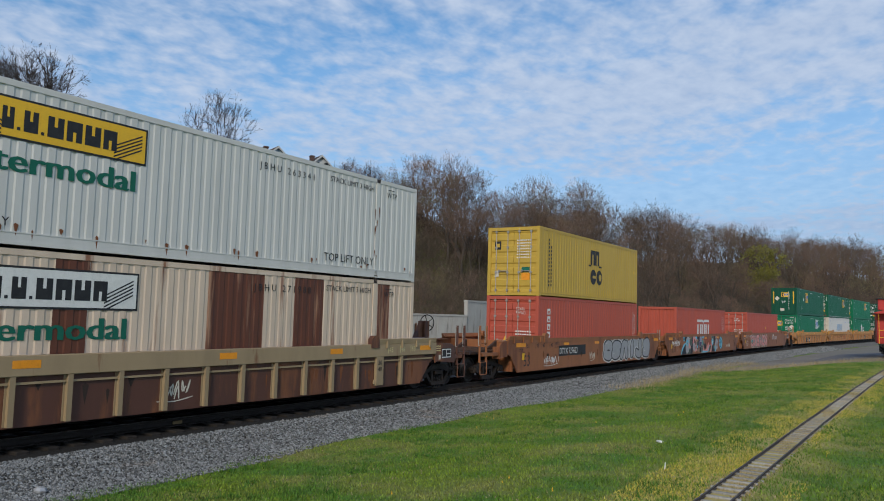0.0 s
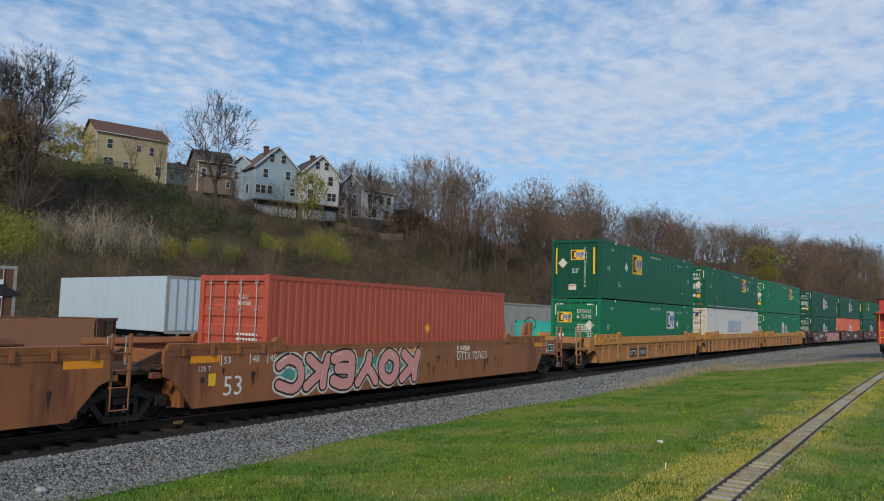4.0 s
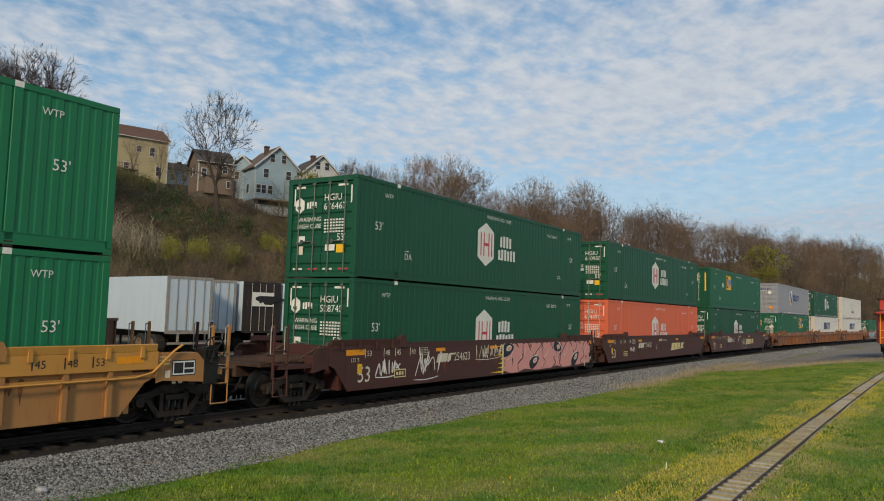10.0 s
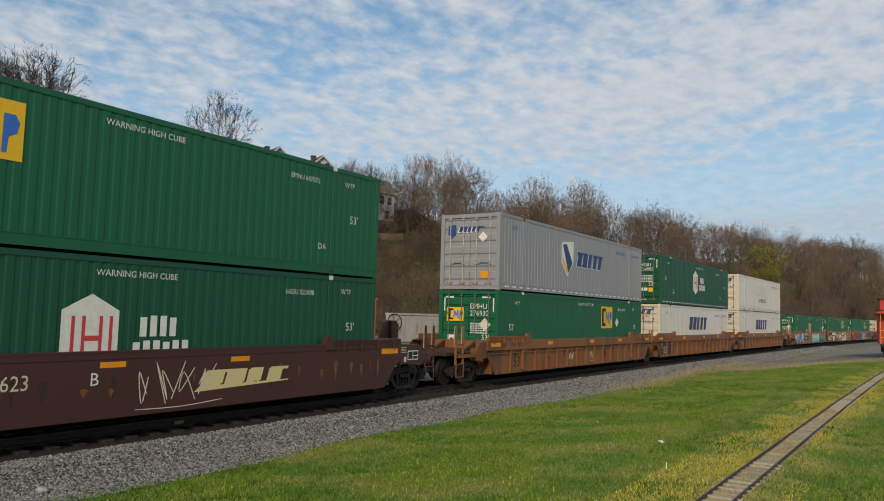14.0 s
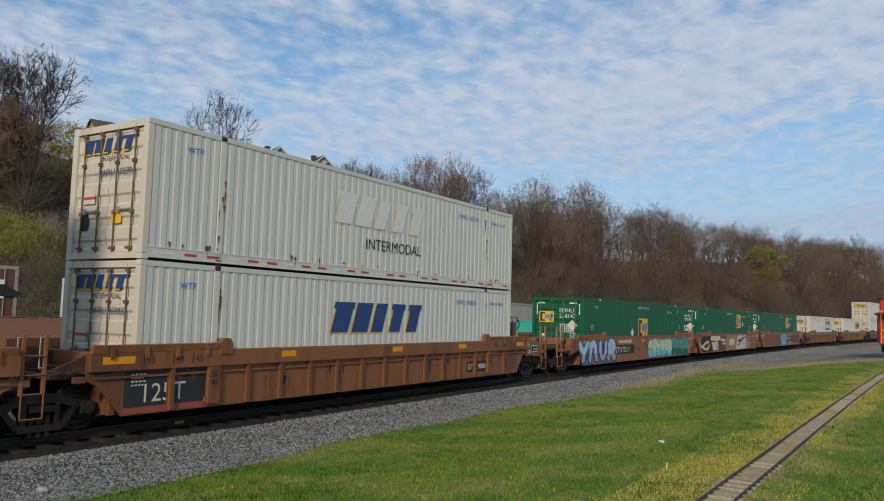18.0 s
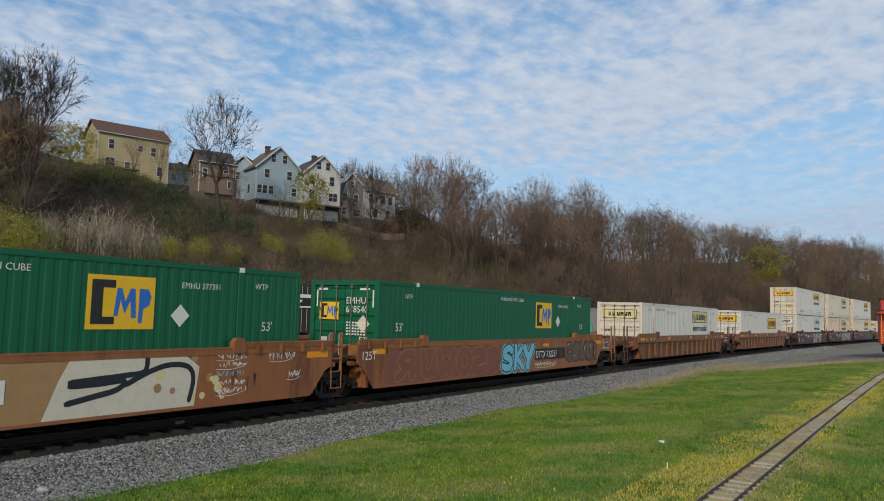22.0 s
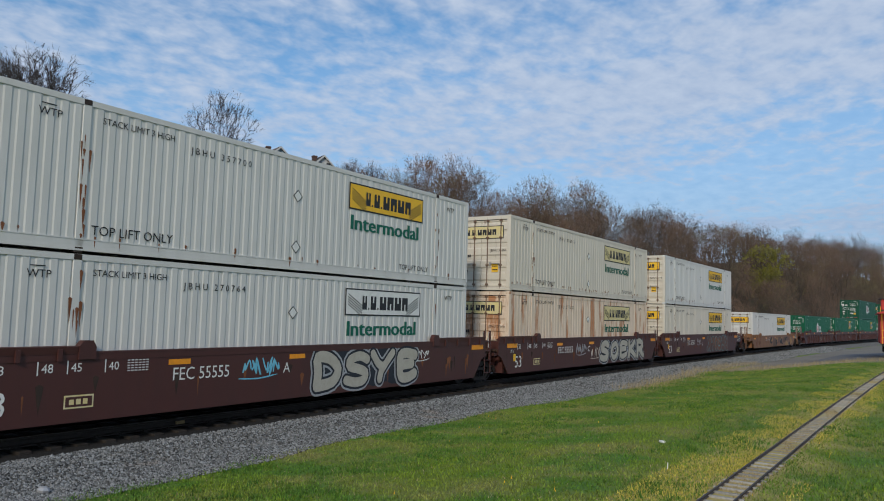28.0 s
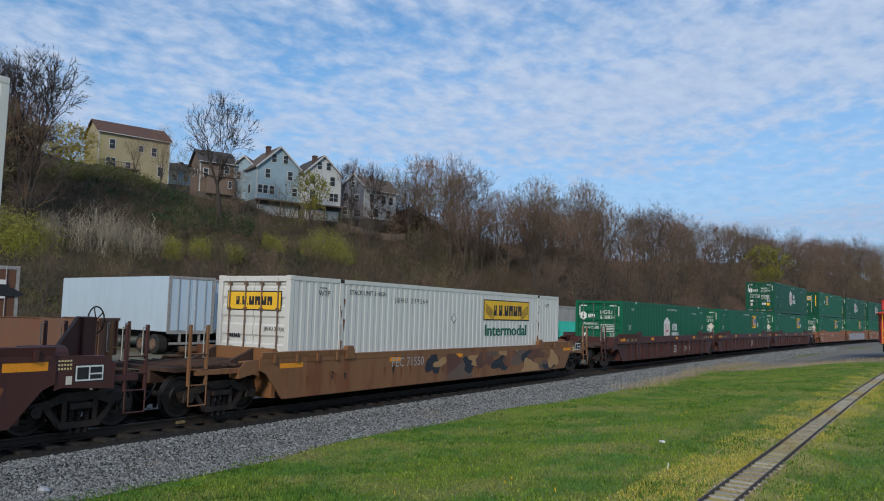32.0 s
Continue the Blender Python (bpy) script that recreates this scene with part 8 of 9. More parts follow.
for _h, _w in ((blue, 7.6), (white, 6.4)):
    part("back_deck", boxes((-_w / 2 - 0.2, _w / 2 + 0.2, -1.3, -0.02, -0.3, -0.08), (-_w / 2, -_w / 2 + 0.15, -1.25, -1.1, -2.6, -0.3), (-0.1, 0.1, -1.25, -1.1, -2.6, -0.3), (_w / 2 - 0.15, _w / 2, -1.25, -1.1, -2.6, -0.3)), MAT["sid_brown"], _h, "brown wooden back deck")
    part("lattice", boxes((-_w / 2 + 0.2, _w / 2 - 0.2, -0.1, -0.02, -2.6, -0.9)), MAT["trim"], _h, "white boards below the deck")
house("small blue-grey house far behind the others", 95.8, 119.0, 25.6, -30, 5, 6, 2.6, 4.4, "x", "sid_blue", "shingle_dark", [(-1.2, 0.8, 0.8, 1.1), (1.0, 0.8, 0.8, 1.1)], 3, (0.4, 3, 0.5))
house("grey-white house half hidden behind the large tree", 63.5, 122.0, 26.0, 10, 11, 8, 3.4, 5.6, "x", "sid_white", "shingle_dark", [(-3, 1.1, 0.9, 1.2), (0, 1.1, 0.9, 1.2), (3, 1.1, 0.9, 1.2)], 3)


def fence(label, x0, y0, x1, y1, n, h, color, name="fence"):
    f = tagged(new(name), label, "fence")
    me = as_mesh("board", boxes((-0.4, 0.4, -0.03, 0.03, 0, h)), MAT[color])
    for i in range(n):
        x, y = x0 + (x1 - x0) * i / n, y0 + (y1 - y0) * i / n
        part("board", me, MAT[color], f, at=pose(x, y, ground_z(x, y) - 0.1, 0, 0, math.degrees(math.atan2(y1 - y0, x1 - x0))))
    return f


MAT["new_wood"] = shader("orange_wood_fence", (0.42, 0.20, 0.08), 0.8, 0, (0.30, 0.14, 0.06), 3, 0.5)
fence("low brown board wall below the houses", 97.7, 80.8, 108.0, 74.3, 16, 1.3, "sid_brown")
fence("orange-brown wooden board fence on the hill", 53.0, 109.5, 58.4, 105.3, 8, 1.9, "new_wood")


# ---------------------------------------------------------------- trees and brush
MAT["bark"] = shader("grey_bark", (0.072, 0.058, 0.048), 0.9, 0, (0.038, 0.031, 0.026), 3, 0.6, 0.3, 0.2, 0.4, vary=0.25)
MAT["twig_grey"] = shader("grey_twigs", (0.088, 0.066, 0.049), 0.9, 0, (0.056, 0.042, 0.031), 1.5, 0.5, 1, 0, 0, vary=0.25)
MAT["twig_dark"] = shader("dark_twigs", (0.050, 0.040, 0.034), 0.9, 0, (0.034, 0.028, 0.024), 1.5, 0.5, 1, 0, 0)
MAT["twig_red"] = shader("reddish_twigs", (0.168, 0.110, 0.077), 0.9, 0, (0.108, 0.075, 0.055), 1.5, 0.5, 1, 0, 0, vary=0.25)
MAT["twig_olive"] = shader("budding_olive_twigs", (0.17, 0.145, 0.065), 0.9, 0, (0.09, 0.07, 0.045), 1.5, 0.5, 1, 0, 0, vary=0.2)
MAT["leaf_spring"] = shader("young_yellow_green_leaves", (0.215, 0.20, 0.02), 0.7, 0, (0.12, 0.125, 0.022), 1.2, 0.6, 1, 0, 0, island=0.3)
MAT["leaf_yellow"] = shader("yellow_blossom", (0.36, 0.28, 0.03), 0.7, 0, (0.22, 0.2, 0.03), 1.2, 0.6, 1, 0, 0, island=0.3)
MAT["cedar"] = shader("red_brown_cedar", (0.045, 0.026, 0.018), 0.8, 0, (0.03, 0.02, 0.014), 1.2, 0.6, 1, 0, 0, island=0.4)
MAT["evergreen"] = shader("dark_evergreen", (0.022, 0.035, 0.02), 0.8, 0, (0.03, 0.035, 0.02), 1.2, 0.6, 1, 0, 0, island=0.4)


def grow(seed, spread=0.5, first=0.26, forks=4, levels=5, shoot=0.5, thick=0.019, dome=0.40, wobble=0.10):
    """A bare tree one unit high: limbs that fork again and again into a rounded crown, and fine twigs."""
    r = random.Random(seed)
    segs, twigs, tips = [], [], []

    def turned(d, angle, around):
        side = d.orthogonal().normalized()
        side = Matrix.Rotation(around, 3, d) @ side
        return (d * math.cos(angle) + side * math.sin(angle)).normalized()

    def limb(p, d, length, rad, level):
        n = 4 if level < 2 else 3
        q = p
        for i in range(n):
            d = (d + Vector((r.uniform(-1, 1), r.uniform(-1, 1), r.uniform(-0.7, 0.9))) * (0.05 if level == 0 else wobble)).normalized()
            e = q + d * (length / n)
            segs.append((q, e, rad * (1 - 0.35 * i / n), rad * (1 - 0.35 * (i + 1) / n), level))
            if 0 < level < levels and r.random() < shoot:
                limb(q + (e - q) * r.random(), turned(d, r.uniform(0.6, 1.1), r.uniform(0, 6.28)), length * r.uniform(0.35, 0.55), rad * 0.4, min(levels, level + 2))
            if level >= levels - 1:
                for _ in range(2):
                    a = q + (e - q) * r.random()
                    twigs.append((a, a + turned(d, r.uniform(0.3, 1.0), r.uniform(0, 6.28)) * r.uniform(0.02, 0.055)))
            q = e
        tips.append(q)
        if level < levels:
            k = forks if level == 0 else r.choice((2, 2, 3))
            around = r.uniform(0, 6.28)
            for j in range(k):
                nd = turned(d, spread * r.uniform(0.55, 1.25), around + 6.28 * (j + r.uniform(-0.2, 0.2)) / k)
                nd = (nd + Vector((0, 0, 0.10))).normalized()
                limb(q, nd, length * r.uniform(0.66, 0.86) if level else 0.24 * r.uniform(0.85, 1.15), rad * 0.65 * (0.62 if k > 2 else 0.72), level + 1)
        else:
            for _ in range(4):
                twigs.append((q, q + turned(d, r.uniform(0.0, 0.7), r.uniform(0, 6.28)) * r.uniform(0.025, 0.06)))

    limb(Vector((0, 0, -0.03)), Vector((0, 0, 1)), first, thick, 0)
    # the crown is a dome: twigs that shoot past it are left out
    top = sorted(t.z for t in tips)[int(len(tips) * 0.93)]
    k = 0.96 / top

    def inside(p, slack):
        return math.hypot(p.x, p.y) ** 2 / (dome + slack) ** 2 + (p.z - 0.56) ** 2 / (0.44 + slack) ** 2 < 1 or p.z < 0.5

    segs = [(a * k, b * k, c, d, l) for a, b, c, d, l in segs]
    twigs = [(a * k, b * k) for a, b in twigs]
    return [t for t in segs if t[4] < 2 or inside(t[1], r.uniform(-0.03, 0.05))], [t for t in twigs if inside(t[0], r.uniform(-0.04, 0.04))], r


def tube_data(segs):
    vs, fs = [], []
    for a, b, r0, r1, level in segs:
        n = 6 if level == 0 else 4 if level == 1 else 3
        m = (b - a).to_track_quat("Z", "Y").to_matrix()
        k = len(vs)
        for c, r in ((a, r0), (b, r1)):
            for i in range(n):
                w = 2 * math.pi * i / n
                vs.append(tuple(c + m @ Vector((r * math.cos(w), r * math.sin(w), 0))))
        for i in range(n):
            fs.append((k + i, k + (i + 1) % n, k + n + (i + 1) % n, k + n + i))
    return vs, fs


def twig_data(twigs, w, r):
    vs, fs = [], []
    for a, b in twigs:
        d = (b - a).cross(Vector((r.uniform(-1, 1), r.uniform(-1, 1), r.uniform(-1, 1)))).normalized() * w
        k = len(vs)
        vs += [tuple(a - d), tuple(a + d), tuple(b)]
        fs.append((k, k + 1, k + 2))
    return vs, fs


def ribbon_data(segs, grow_by, least, r):
    """Thin branches as flat tapered strips, each joined to the next."""
    vs, fs = [], []
    for a, b, r0, r1, level in segs:
        d = (b - a).cross(Vector((r.uniform(-1, 1), r.uniform(-1, 1), r.uniform(-1, 1)))).normalized()
        w0, w1 = max(least, r0 * grow_by), max(least, r1 * grow_by)
        k = len(vs)
        vs += [tuple(a - d * w0), tuple(a + d * w0), tuple(b + d * w1), tuple(b - d * w1)]
        fs.append((k, k + 1, k + 2, k + 3))
    return vs, fs


def leaf_data(twigs, r, count, size):
    vs, fs = [], []
    for _ in range(count):
        a, b = r.choice(twigs)
        p = a + (b - a) * r.uniform(0.3, 1.15)
        u = Vector((r.uniform(-1, 1), r.uniform(-1, 1), r.uniform(-1, 1))).normalized() * size * r.uniform(0.6, 1.4)
        v = u.cross(Vector((r.uniform(-1, 1), r.uniform(-1, 1), r.uniform(-1, 1)))).normalized() * size * 0.6
        k = len(vs)
        vs += [tuple(p - u), tuple(p + v), tuple(p + u), tuple(p - v)]
        fs.append((k, k + 1, k + 2, k + 3))
    return vs, fs


KINDS = []
for _i, (sp, fi, fk, tw, leaf) in enumerate((
        (0.50, 0.20, 5, "twig_grey", None), (0.46, 0.26, 5, "twig_grey", None), (0.42, 0.20, 5, "twig_red", None),
        (0.50, 0.22, 5, "twig_red", None), (0.46, 0.18, 5, "twig_olive", None), (0.46, 0.24, 5, "twig_olive", "leaf_spring"),
        (0.40, 0.34, 4, "twig_dark", None), (0.36, 0.26, 5, "twig_dark", None))):
    sg, tg, rr = grow(100 + _i, sp, fi, fk, 6 if tw == "twig_dark" else 5, 0.42 if tw == "twig_dark" else 0.5, 0.025 if tw == "twig_dark" else 0.019, 0.40, 0.06 if tw == "twig_dark" else 0.10)
    tv, tf = ribbon_data([s for s in sg if s[4] >= 3], 2.0 if tw == "twig_dark" else 1.4, 0.0013 if tw == "twig_dark" else 0.0010, rr)
    fv, ff = twig_data(tg, 0.0010 if tw == "twig_dark" else 0.0009, rr)
    gv, gf = twig_data([t for t in tg if rr.random() < 0.30], 0.0016, rr)
    hv, hf = ribbon_data([s for s in sg if s[4] == 3 or s[4] > 3 and rr.random() < 0.34], 1.5, 0.0011, rr)
    lv, lf = twig_data([t for t in tg if rr.random() < 0.16], 0.004, rr)
    KINDS.append({"trunk": tube_data([s for s in sg if s[4] < 3]), "crown": (fv + tv, ff + [tuple(i + len(fv) for i in f) for f in tf]), "twig": tw, "crown_far": (gv + hv, gf + [tuple(i + len(gv) for i in f) for f in hf]),
                  "crown_low": (lv + hv[:1600], lf + [tuple(i + len(lv) for i in f) for f in hf[:400]]), "trunk_far": tube_data([s for s in sg if s[4] < 2]), "leaf": leaf_data(tg, rr, 2600, 0.015) if leaf else None, "leaf_mat": leaf})
    KINDS[-1]["trunk_mesh"] = sheet_mesh("trunk", *KINDS[-1]["trunk"], MAT["bark"])
    KINDS[-1]["crown_far_mesh"] = sheet_mesh("crown", *KINDS[-1]["crown_far"], MAT[tw])
    KINDS[-1]["crown_mesh"] = sheet_mesh("crown", *KINDS[-1]["crown"], MAT[tw])
    if leaf:
        KINDS[-1]["leaf_mesh"] = sheet_mesh("leaves", *KINDS[-1]["leaf"], MAT[leaf])
TREE_LABEL = {"twig_grey": "bare grey-brown deciduous tree on the hillside", "twig_red": "bare reddish-brown deciduous tree on the hillside", "twig_olive": "budding olive-brown deciduous tree on the hillside", "twig_dark": "bare dark-limbed deciduous tree on the hillside"}


def tree(kind, x, y, h, turn, lean=0.0, wide=1.0, label="", leaf=None, group="trees on the hillside", z=None, fine=True):
    k = KINDS[kind]
    t = tagged(new("tree"), label or TREE_LABEL[k["twig"]], "tree", group)
    m = pose(0, 0, 0, lean, 0, turn) @ Matrix.Diagonal((h * wide, h * wide, h, 1))
    part("trunk", k["trunk_mesh"], MAT["bark"], t, at=m)
    part("crown", k["crown_mesh" if fine else "crown_far_mesh"], MAT[k["twig"]], t, at=m)
    if leaf or k["leaf_mat"]:
        part("leaves", KINDS[5]["leaf_mesh"], MAT[leaf or k["leaf_mat"]], t, at=m)
    t.matrix_basis = pose(x, y, ground_z(x, y) - 0.2 if z is None else z)
    return t


# trees that stand out: kind, x, y, height of the top, turn, width, label
HERO = "bare grey-brown deciduous tree on the hillside"
for _k, _x, _y, _top, _turn, _wide, _label, _leaf in (
        (7, 48.2, 85.2, 31.2, 20, 1.0, "tall bare many-limbed tree on the slope", None), (7, 42.4, 87.0, 30.0, 140, 0.85, "tall bare tree beside a larger one", None),
        (0, 48.8, 87.2, 27.5, 250, 0.75, "bare tree leaning over the slope", None), (2, 45.0, 80.5, 24.5, 60, 1.0, HERO, None), (4, 40.0, 82.0, 24.0, 80, 1.0, HERO, None),
        (6, 73.2, 82.3, 32.4, 75, 0.80, "solitary bare tree below the brown house", None), (3, 70.5, 92.0, 28.6, 10, 0.6, HERO, None),
        (6, 97.9, 78.9, 27.6, 200, 0.5, "slim bare tree before the houses", None), (6, 100.6, 76.7, 27.4, 320, 0.5, "slim bare tree before the houses", None),
        (4, 82.5, 78.0, 22.0, 130, 0.9, HERO, None), (5, 89.8, 80.6, 24.3, 30, 0.8, "small tree with first green leaves before a house", None),
        (2, 78.0, 84.0, 23.0, 75, 0.8, HERO, None), (3, 77.0, 107.0, 30.0, 95, 0.8, HERO, None), (4, 85.0, 106.0, 29.5, 15, 0.8, HERO, None),
        (5, 70.5, 114.3, 31.2, 77, 1.3, "tree in yellow blossom beside the cream house", "leaf_yellow"), (5, 62.0, 110.0, 28.8, 17, 1.3, "small tree in yellow blossom behind the board fence", "leaf_yellow"),
        (5, 228.6, 35.0, 24.0, 33, 1.2, "broad tree in yellow-green leaf before the far woods", "leaf_spring"), (5, 226.5, 34.0, 17.5, 140, 1.6, "lower tree in yellow-green leaf before the far woods", "leaf_spring"), (5, 231.5, 33.5, 15.5, 230, 1.5, "lower tree in yellow-green leaf before the far woods", "leaf_spring"), (4, 112.0, 80.0, 28.5, 220, 0.9, HERO, None), (0, 108.0, 74.0, 26.0, 120, 0.8, HERO, None)):
    tree(_k, _x, _y, _top - ground_z(_x, _y) + 0.2, _turn, 0.0, _wide, _label, _leaf)
for _x, _y, _top, _turn, _wide in ((40.5, 92.0, 27.5, 10, 1.1), (44.5, 95.0, 26.5, 130, 1.2), (49.0, 97.0, 26.0, 220, 1.2), (53.5, 99.0, 26.5, 310, 1.1), (37.0, 88.0, 26.0, 70, 1.1), (57.0, 101.0, 25.5, 40, 1.0)):
    tree(3 if _turn > 200 else 2, _x, _y, _top - ground_z(_x, _y) + 0.2, _turn, 0.0, _wide)
undergrowth_spots = [(38.5, 94.0, 1.6, 3.0), (42.0, 96.0, 1.8, 2.8), (46.5, 98.0, 1.6, 1.6), (52.0, 101.0, 1.6, 1.0)]
SLOPE = random.Random(41)
for _i in range(46):
    _x = SLOPE.uniform(34, 112)
    _q = SLOPE.uniform(42, 74)
    tree(SLOPE.choice((0, 2, 3, 4)), _x, track_y(_x) + _q, SLOPE.uniform(3.5, 6.5), SLOPE.uniform(0, 360), SLOPE.uniform(-9, 9), SLOPE.uniform(0.7, 1.0), "small leafless sapling in the hillside brush", group="saplings on the hillside", fine=False)
for _x, _y, _h, _turn in ((138.0, 57.0, 15.0, 15), (147.0, 61.0, 15.5, 80), (156.0, 60.0, 15.0, 160), (165.0, 65.0, 16.0, 240), (151.0, 54.0, 13.0, 300), (142.0, 51.0, 12.0, 200)):
    tree(3 if _turn < 100 else 0, _x, _y, _h, _turn, 0.0, 1.0, fine=False)
WOODS = random.Random(77)
FAR = []


def woods():
    """Trees over the wooded slope, thinning towards the yard; those far down the line are gathered."""
    for i in range(430):
        x = WOODS.uniform(104, 430)
        foot = blend_line(x, (40, 38), (120, 30), (260, 16), (2000, 14))
        u = WOODS.random()
        q = foot + 3 + 62 * u
        y = track_y(x) + q
        if math.hypot(x - 228, y - 34) < 9 or (x < 118 and q > 58):
            continue
        h = WOODS.uniform(13.5, 19.0) * (0.72 + 0.28 * step(0.0, 0.4, u)) * blend_line(x, (104, 0.87), (185, 0.98), (215, 0.85), (430, 1.06))
        k = WOODS.choice((0, 0, 1, 2, 2, 3, 3, 4))
        turn, wide = WOODS.uniform(0, 360), WOODS.uniform(0.75, 1.05)
        if x < 185:
            tree(k, x, y, h, turn, WOODS.uniform(-4, 4), wide, fine=x < 128)
        else:
            FAR.append((k, x, y, h, turn, wide))


woods()


def gather(name, label, items, key, mat, category="woods"):
    V, F, n = [], [], 0
    for k, x, y, h, turn, wide in items:
        vs, fs = KINDS[k][key]
        a = np.array(vs)
        c, s = math.cos(radians(turn)), math.sin(radians(turn))
        b = np.stack([(a[:, 0] * c - a[:, 1] * s) * h * wide + x, (a[:, 0] * s + a[:, 1] * c) * h * wide + y, a[:, 2] * h + ground_z(x, y) - 0.2], 1)
        V += b.tolist()
        F += [tuple(i + n for i in f) for f in fs]
        n += len(vs)
    tagged(new(name, sheet_mesh(name, V, F, MAT[mat])), label, category, kind="stuff")


FAR2 = [t for i, t in enumerate(FAR)]
for tw in ("twig_grey", "twig_red", "twig_olive"):
    gather("far_woods", TREE_LABEL[tw].replace("tree on the hillside", "woods far along the line"), [t for t in FAR2 if KINDS[t[0]]["twig"] == tw], "crown_far", tw)
LOWER = random.Random(55)
UNDER = []
for _i in range(230):
    _x = LOWER.uniform(96, 420)
    _foot = blend_line(_x, (40, 38), (120, 30), (260, 16), (2000, 14))
    UNDER.append((LOWER.choice((0, 2, 2, 3, 4)), _x, track_y(_x) + _foot + LOWER.uniform(2, 60), LOWER.uniform(5, 9.5), LOWER.uniform(0, 360), LOWER.uniform(1.0, 1.5)))
for tw in ("twig_grey", "twig_red", "twig_olive"):
    gather("understory", TREE_LABEL[tw].replace("tree on the hillside", "low growth under the woods"), [t for t in UNDER if KINDS[t[0]]["twig"] == tw], "crown_low", tw)
gather("far_trunks", "grey trunks of the woods far along the line", FAR2, "trunk_far", "bark")


def brush(n, seed, place, h0, h1, w, twigs=4, fan=0.35):
    """Leafless undergrowth: clumps of thin upright stems with short side twigs."""
    r = np.random.RandomState(seed)
    P, H = place(r, n)
    n = len(P)
    m = 9
    base = np.repeat(P, m, 0) + np.concatenate([r.randn(n * m, 2) * 0.35, np.zeros((n * m, 1))], 1)
    h = np.repeat(H, m) * (h0 + (h1 - h0) * r.rand(n * m))
    tip = base + np.stack([r.randn(n * m) * fan * h, r.randn(n * m) * fan * h, h * (0.6 + 0.4 * r.rand(n * m))], 1)
    th = 2 * np.pi * r.rand(n * m)
    d = np.stack([np.cos(th), np.sin(th), 0 * th], 1) * w
    tris = [np.stack([base - d, base + d, tip], 1)]
    for _ in range(twigs):
        f = 0.25 + 0.7 * r.rand(n * m, 1)
        a = base + (tip - base) * f
        b = a + np.stack([r.randn(n * m) * 0.22 * h, r.randn(n * m) * 0.22 * h, (0.1 + 0.25 * r.rand(n * m)) * h], 1)
        th = 2 * np.pi * r.rand(n * m)
        d = np.stack([np.cos(th), np.sin(th), 0 * th], 1) * w * 0.7
        tris.append(np.stack([a - d, a + d, b], 1))
    V = np.concatenate(tris).reshape(-1, 3)
    return V.tolist(), np.arange(len(V)).reshape(-1, 3).tolist()


def slope_places(x0, x1, u0, u1, power=1.0, lumps=0.0, cut=0.5):
    def place(r, n):
        x = x0 + (x1 - x0) * r.rand(n) ** power
        foot = np.array([blend_line(v, (40, 38), (120, 30), (260, 16), (2000, 14)) for v in x])
        q = foot + u0 + (u1 - u0) * r.rand(n)
        y = np.array([track_y(v) for v in x]) + q
        if lumps:
            keep = np.array([noise.noise(Vector((a * lumps, b * lumps, 3.3))) * 0.5 + 0.5 for a, b in zip(x, y)]) > cut
            x, y = x[keep], y[keep]
        z = np.array([ground_z(a, b) - 0.1 for a, b in zip(x, y)])
        uu = np.clip((y - np.array([track_y(v) for v in x]) - 36) / 50, 0, 1)
        return np.stack([x, y, z], 1), (0.6 + 0.8 * r.rand(len(x))) * (1 - 0.55 * uu * (x < 105))
    return place


def spot_places(spots):
    def place(r, n):
        k = r.randint(0, len(spots), n)
        S = np.array(spots)[k]
        x, y = S[:, 0] + r.randn(n) * S[:, 2], S[:, 1] + r.randn(n) * S[:, 2]
        z = np.array([ground_z(a, b) - 0.1 for a, b in zip(x, y)])
        return np.stack([x, y, z], 1), S[:, 3] * (0.7 + 0.6 * r.rand(n))
    return place


MAT["brush_red"] = shader("red_brown_brush", (0.175, 0.115, 0.078), 0.9, 0, (0.08, 0.050, 0.037), 0.12, 0.7, 1, 0, 0, island=0.4)
MAT["brush_grey"] = shader("grey_brown_brush", (0.105, 0.082, 0.052), 0.9, 0, (0.05, 0.045, 0.03), 0.12, 0.7, 1, 0, 0, island=0.4)
MAT["brush_pale"] = shader("pale_dry_stems", (0.36, 0.31, 0.235), 0.9, 0, (0.26, 0.21, 0.15), 0.3, 0.6, 1, 0, 0, island=0.4)
MAT["brush_green"] = shader("green_undergrowth", (0.105, 0.118, 0.028), 0.9, 0, (0.055, 0.066, 0.020), 0.3, 0.6, 1, 0, 0, island=0.4)
MAT["hedge_leaf"] = shader("hedge_leaves", (0.12, 0.125, 0.038), 0.9, 0, (0.06, 0.065, 0.025), 0.3, 0.6, 1, 0, 0, island=0.4)
MAT["brush_olive"] = shader("olive_twigs", (0.165, 0.140, 0.065), 0.9, 0, (0.10, 0.08, 0.045), 0.3, 0.6, 1, 0, 0, island=0.4)
MAT["brush_tan"] = shader("tan_shrub_stems", (0.27, 0.215, 0.145), 0.9, 0, (0.18, 0.14, 0.095), 0.3, 0.6, 1, 0, 0, island=0.4)
MAT["brush_ivy"] = shader("ivy_leaves", (0.022, 0.055, 0.018), 0.6, 0, (0.035, 0.07, 0.02), 0.3, 0.6, 1, 0, 0, island=0.4)
MAT["brush_lime"] = shader("lime_spring_shrubs", (0.27, 0.265, 0.03), 0.9, 0, (0.13, 0.14, 0.03), 0.3, 0.6, 1, 0, 0, island=0.35)


def undergrowth(name, label, data, mat):
    tagged(new(name, sheet_mesh(name, *data, MAT[mat])), label, "undergrowth", kind="stuff")


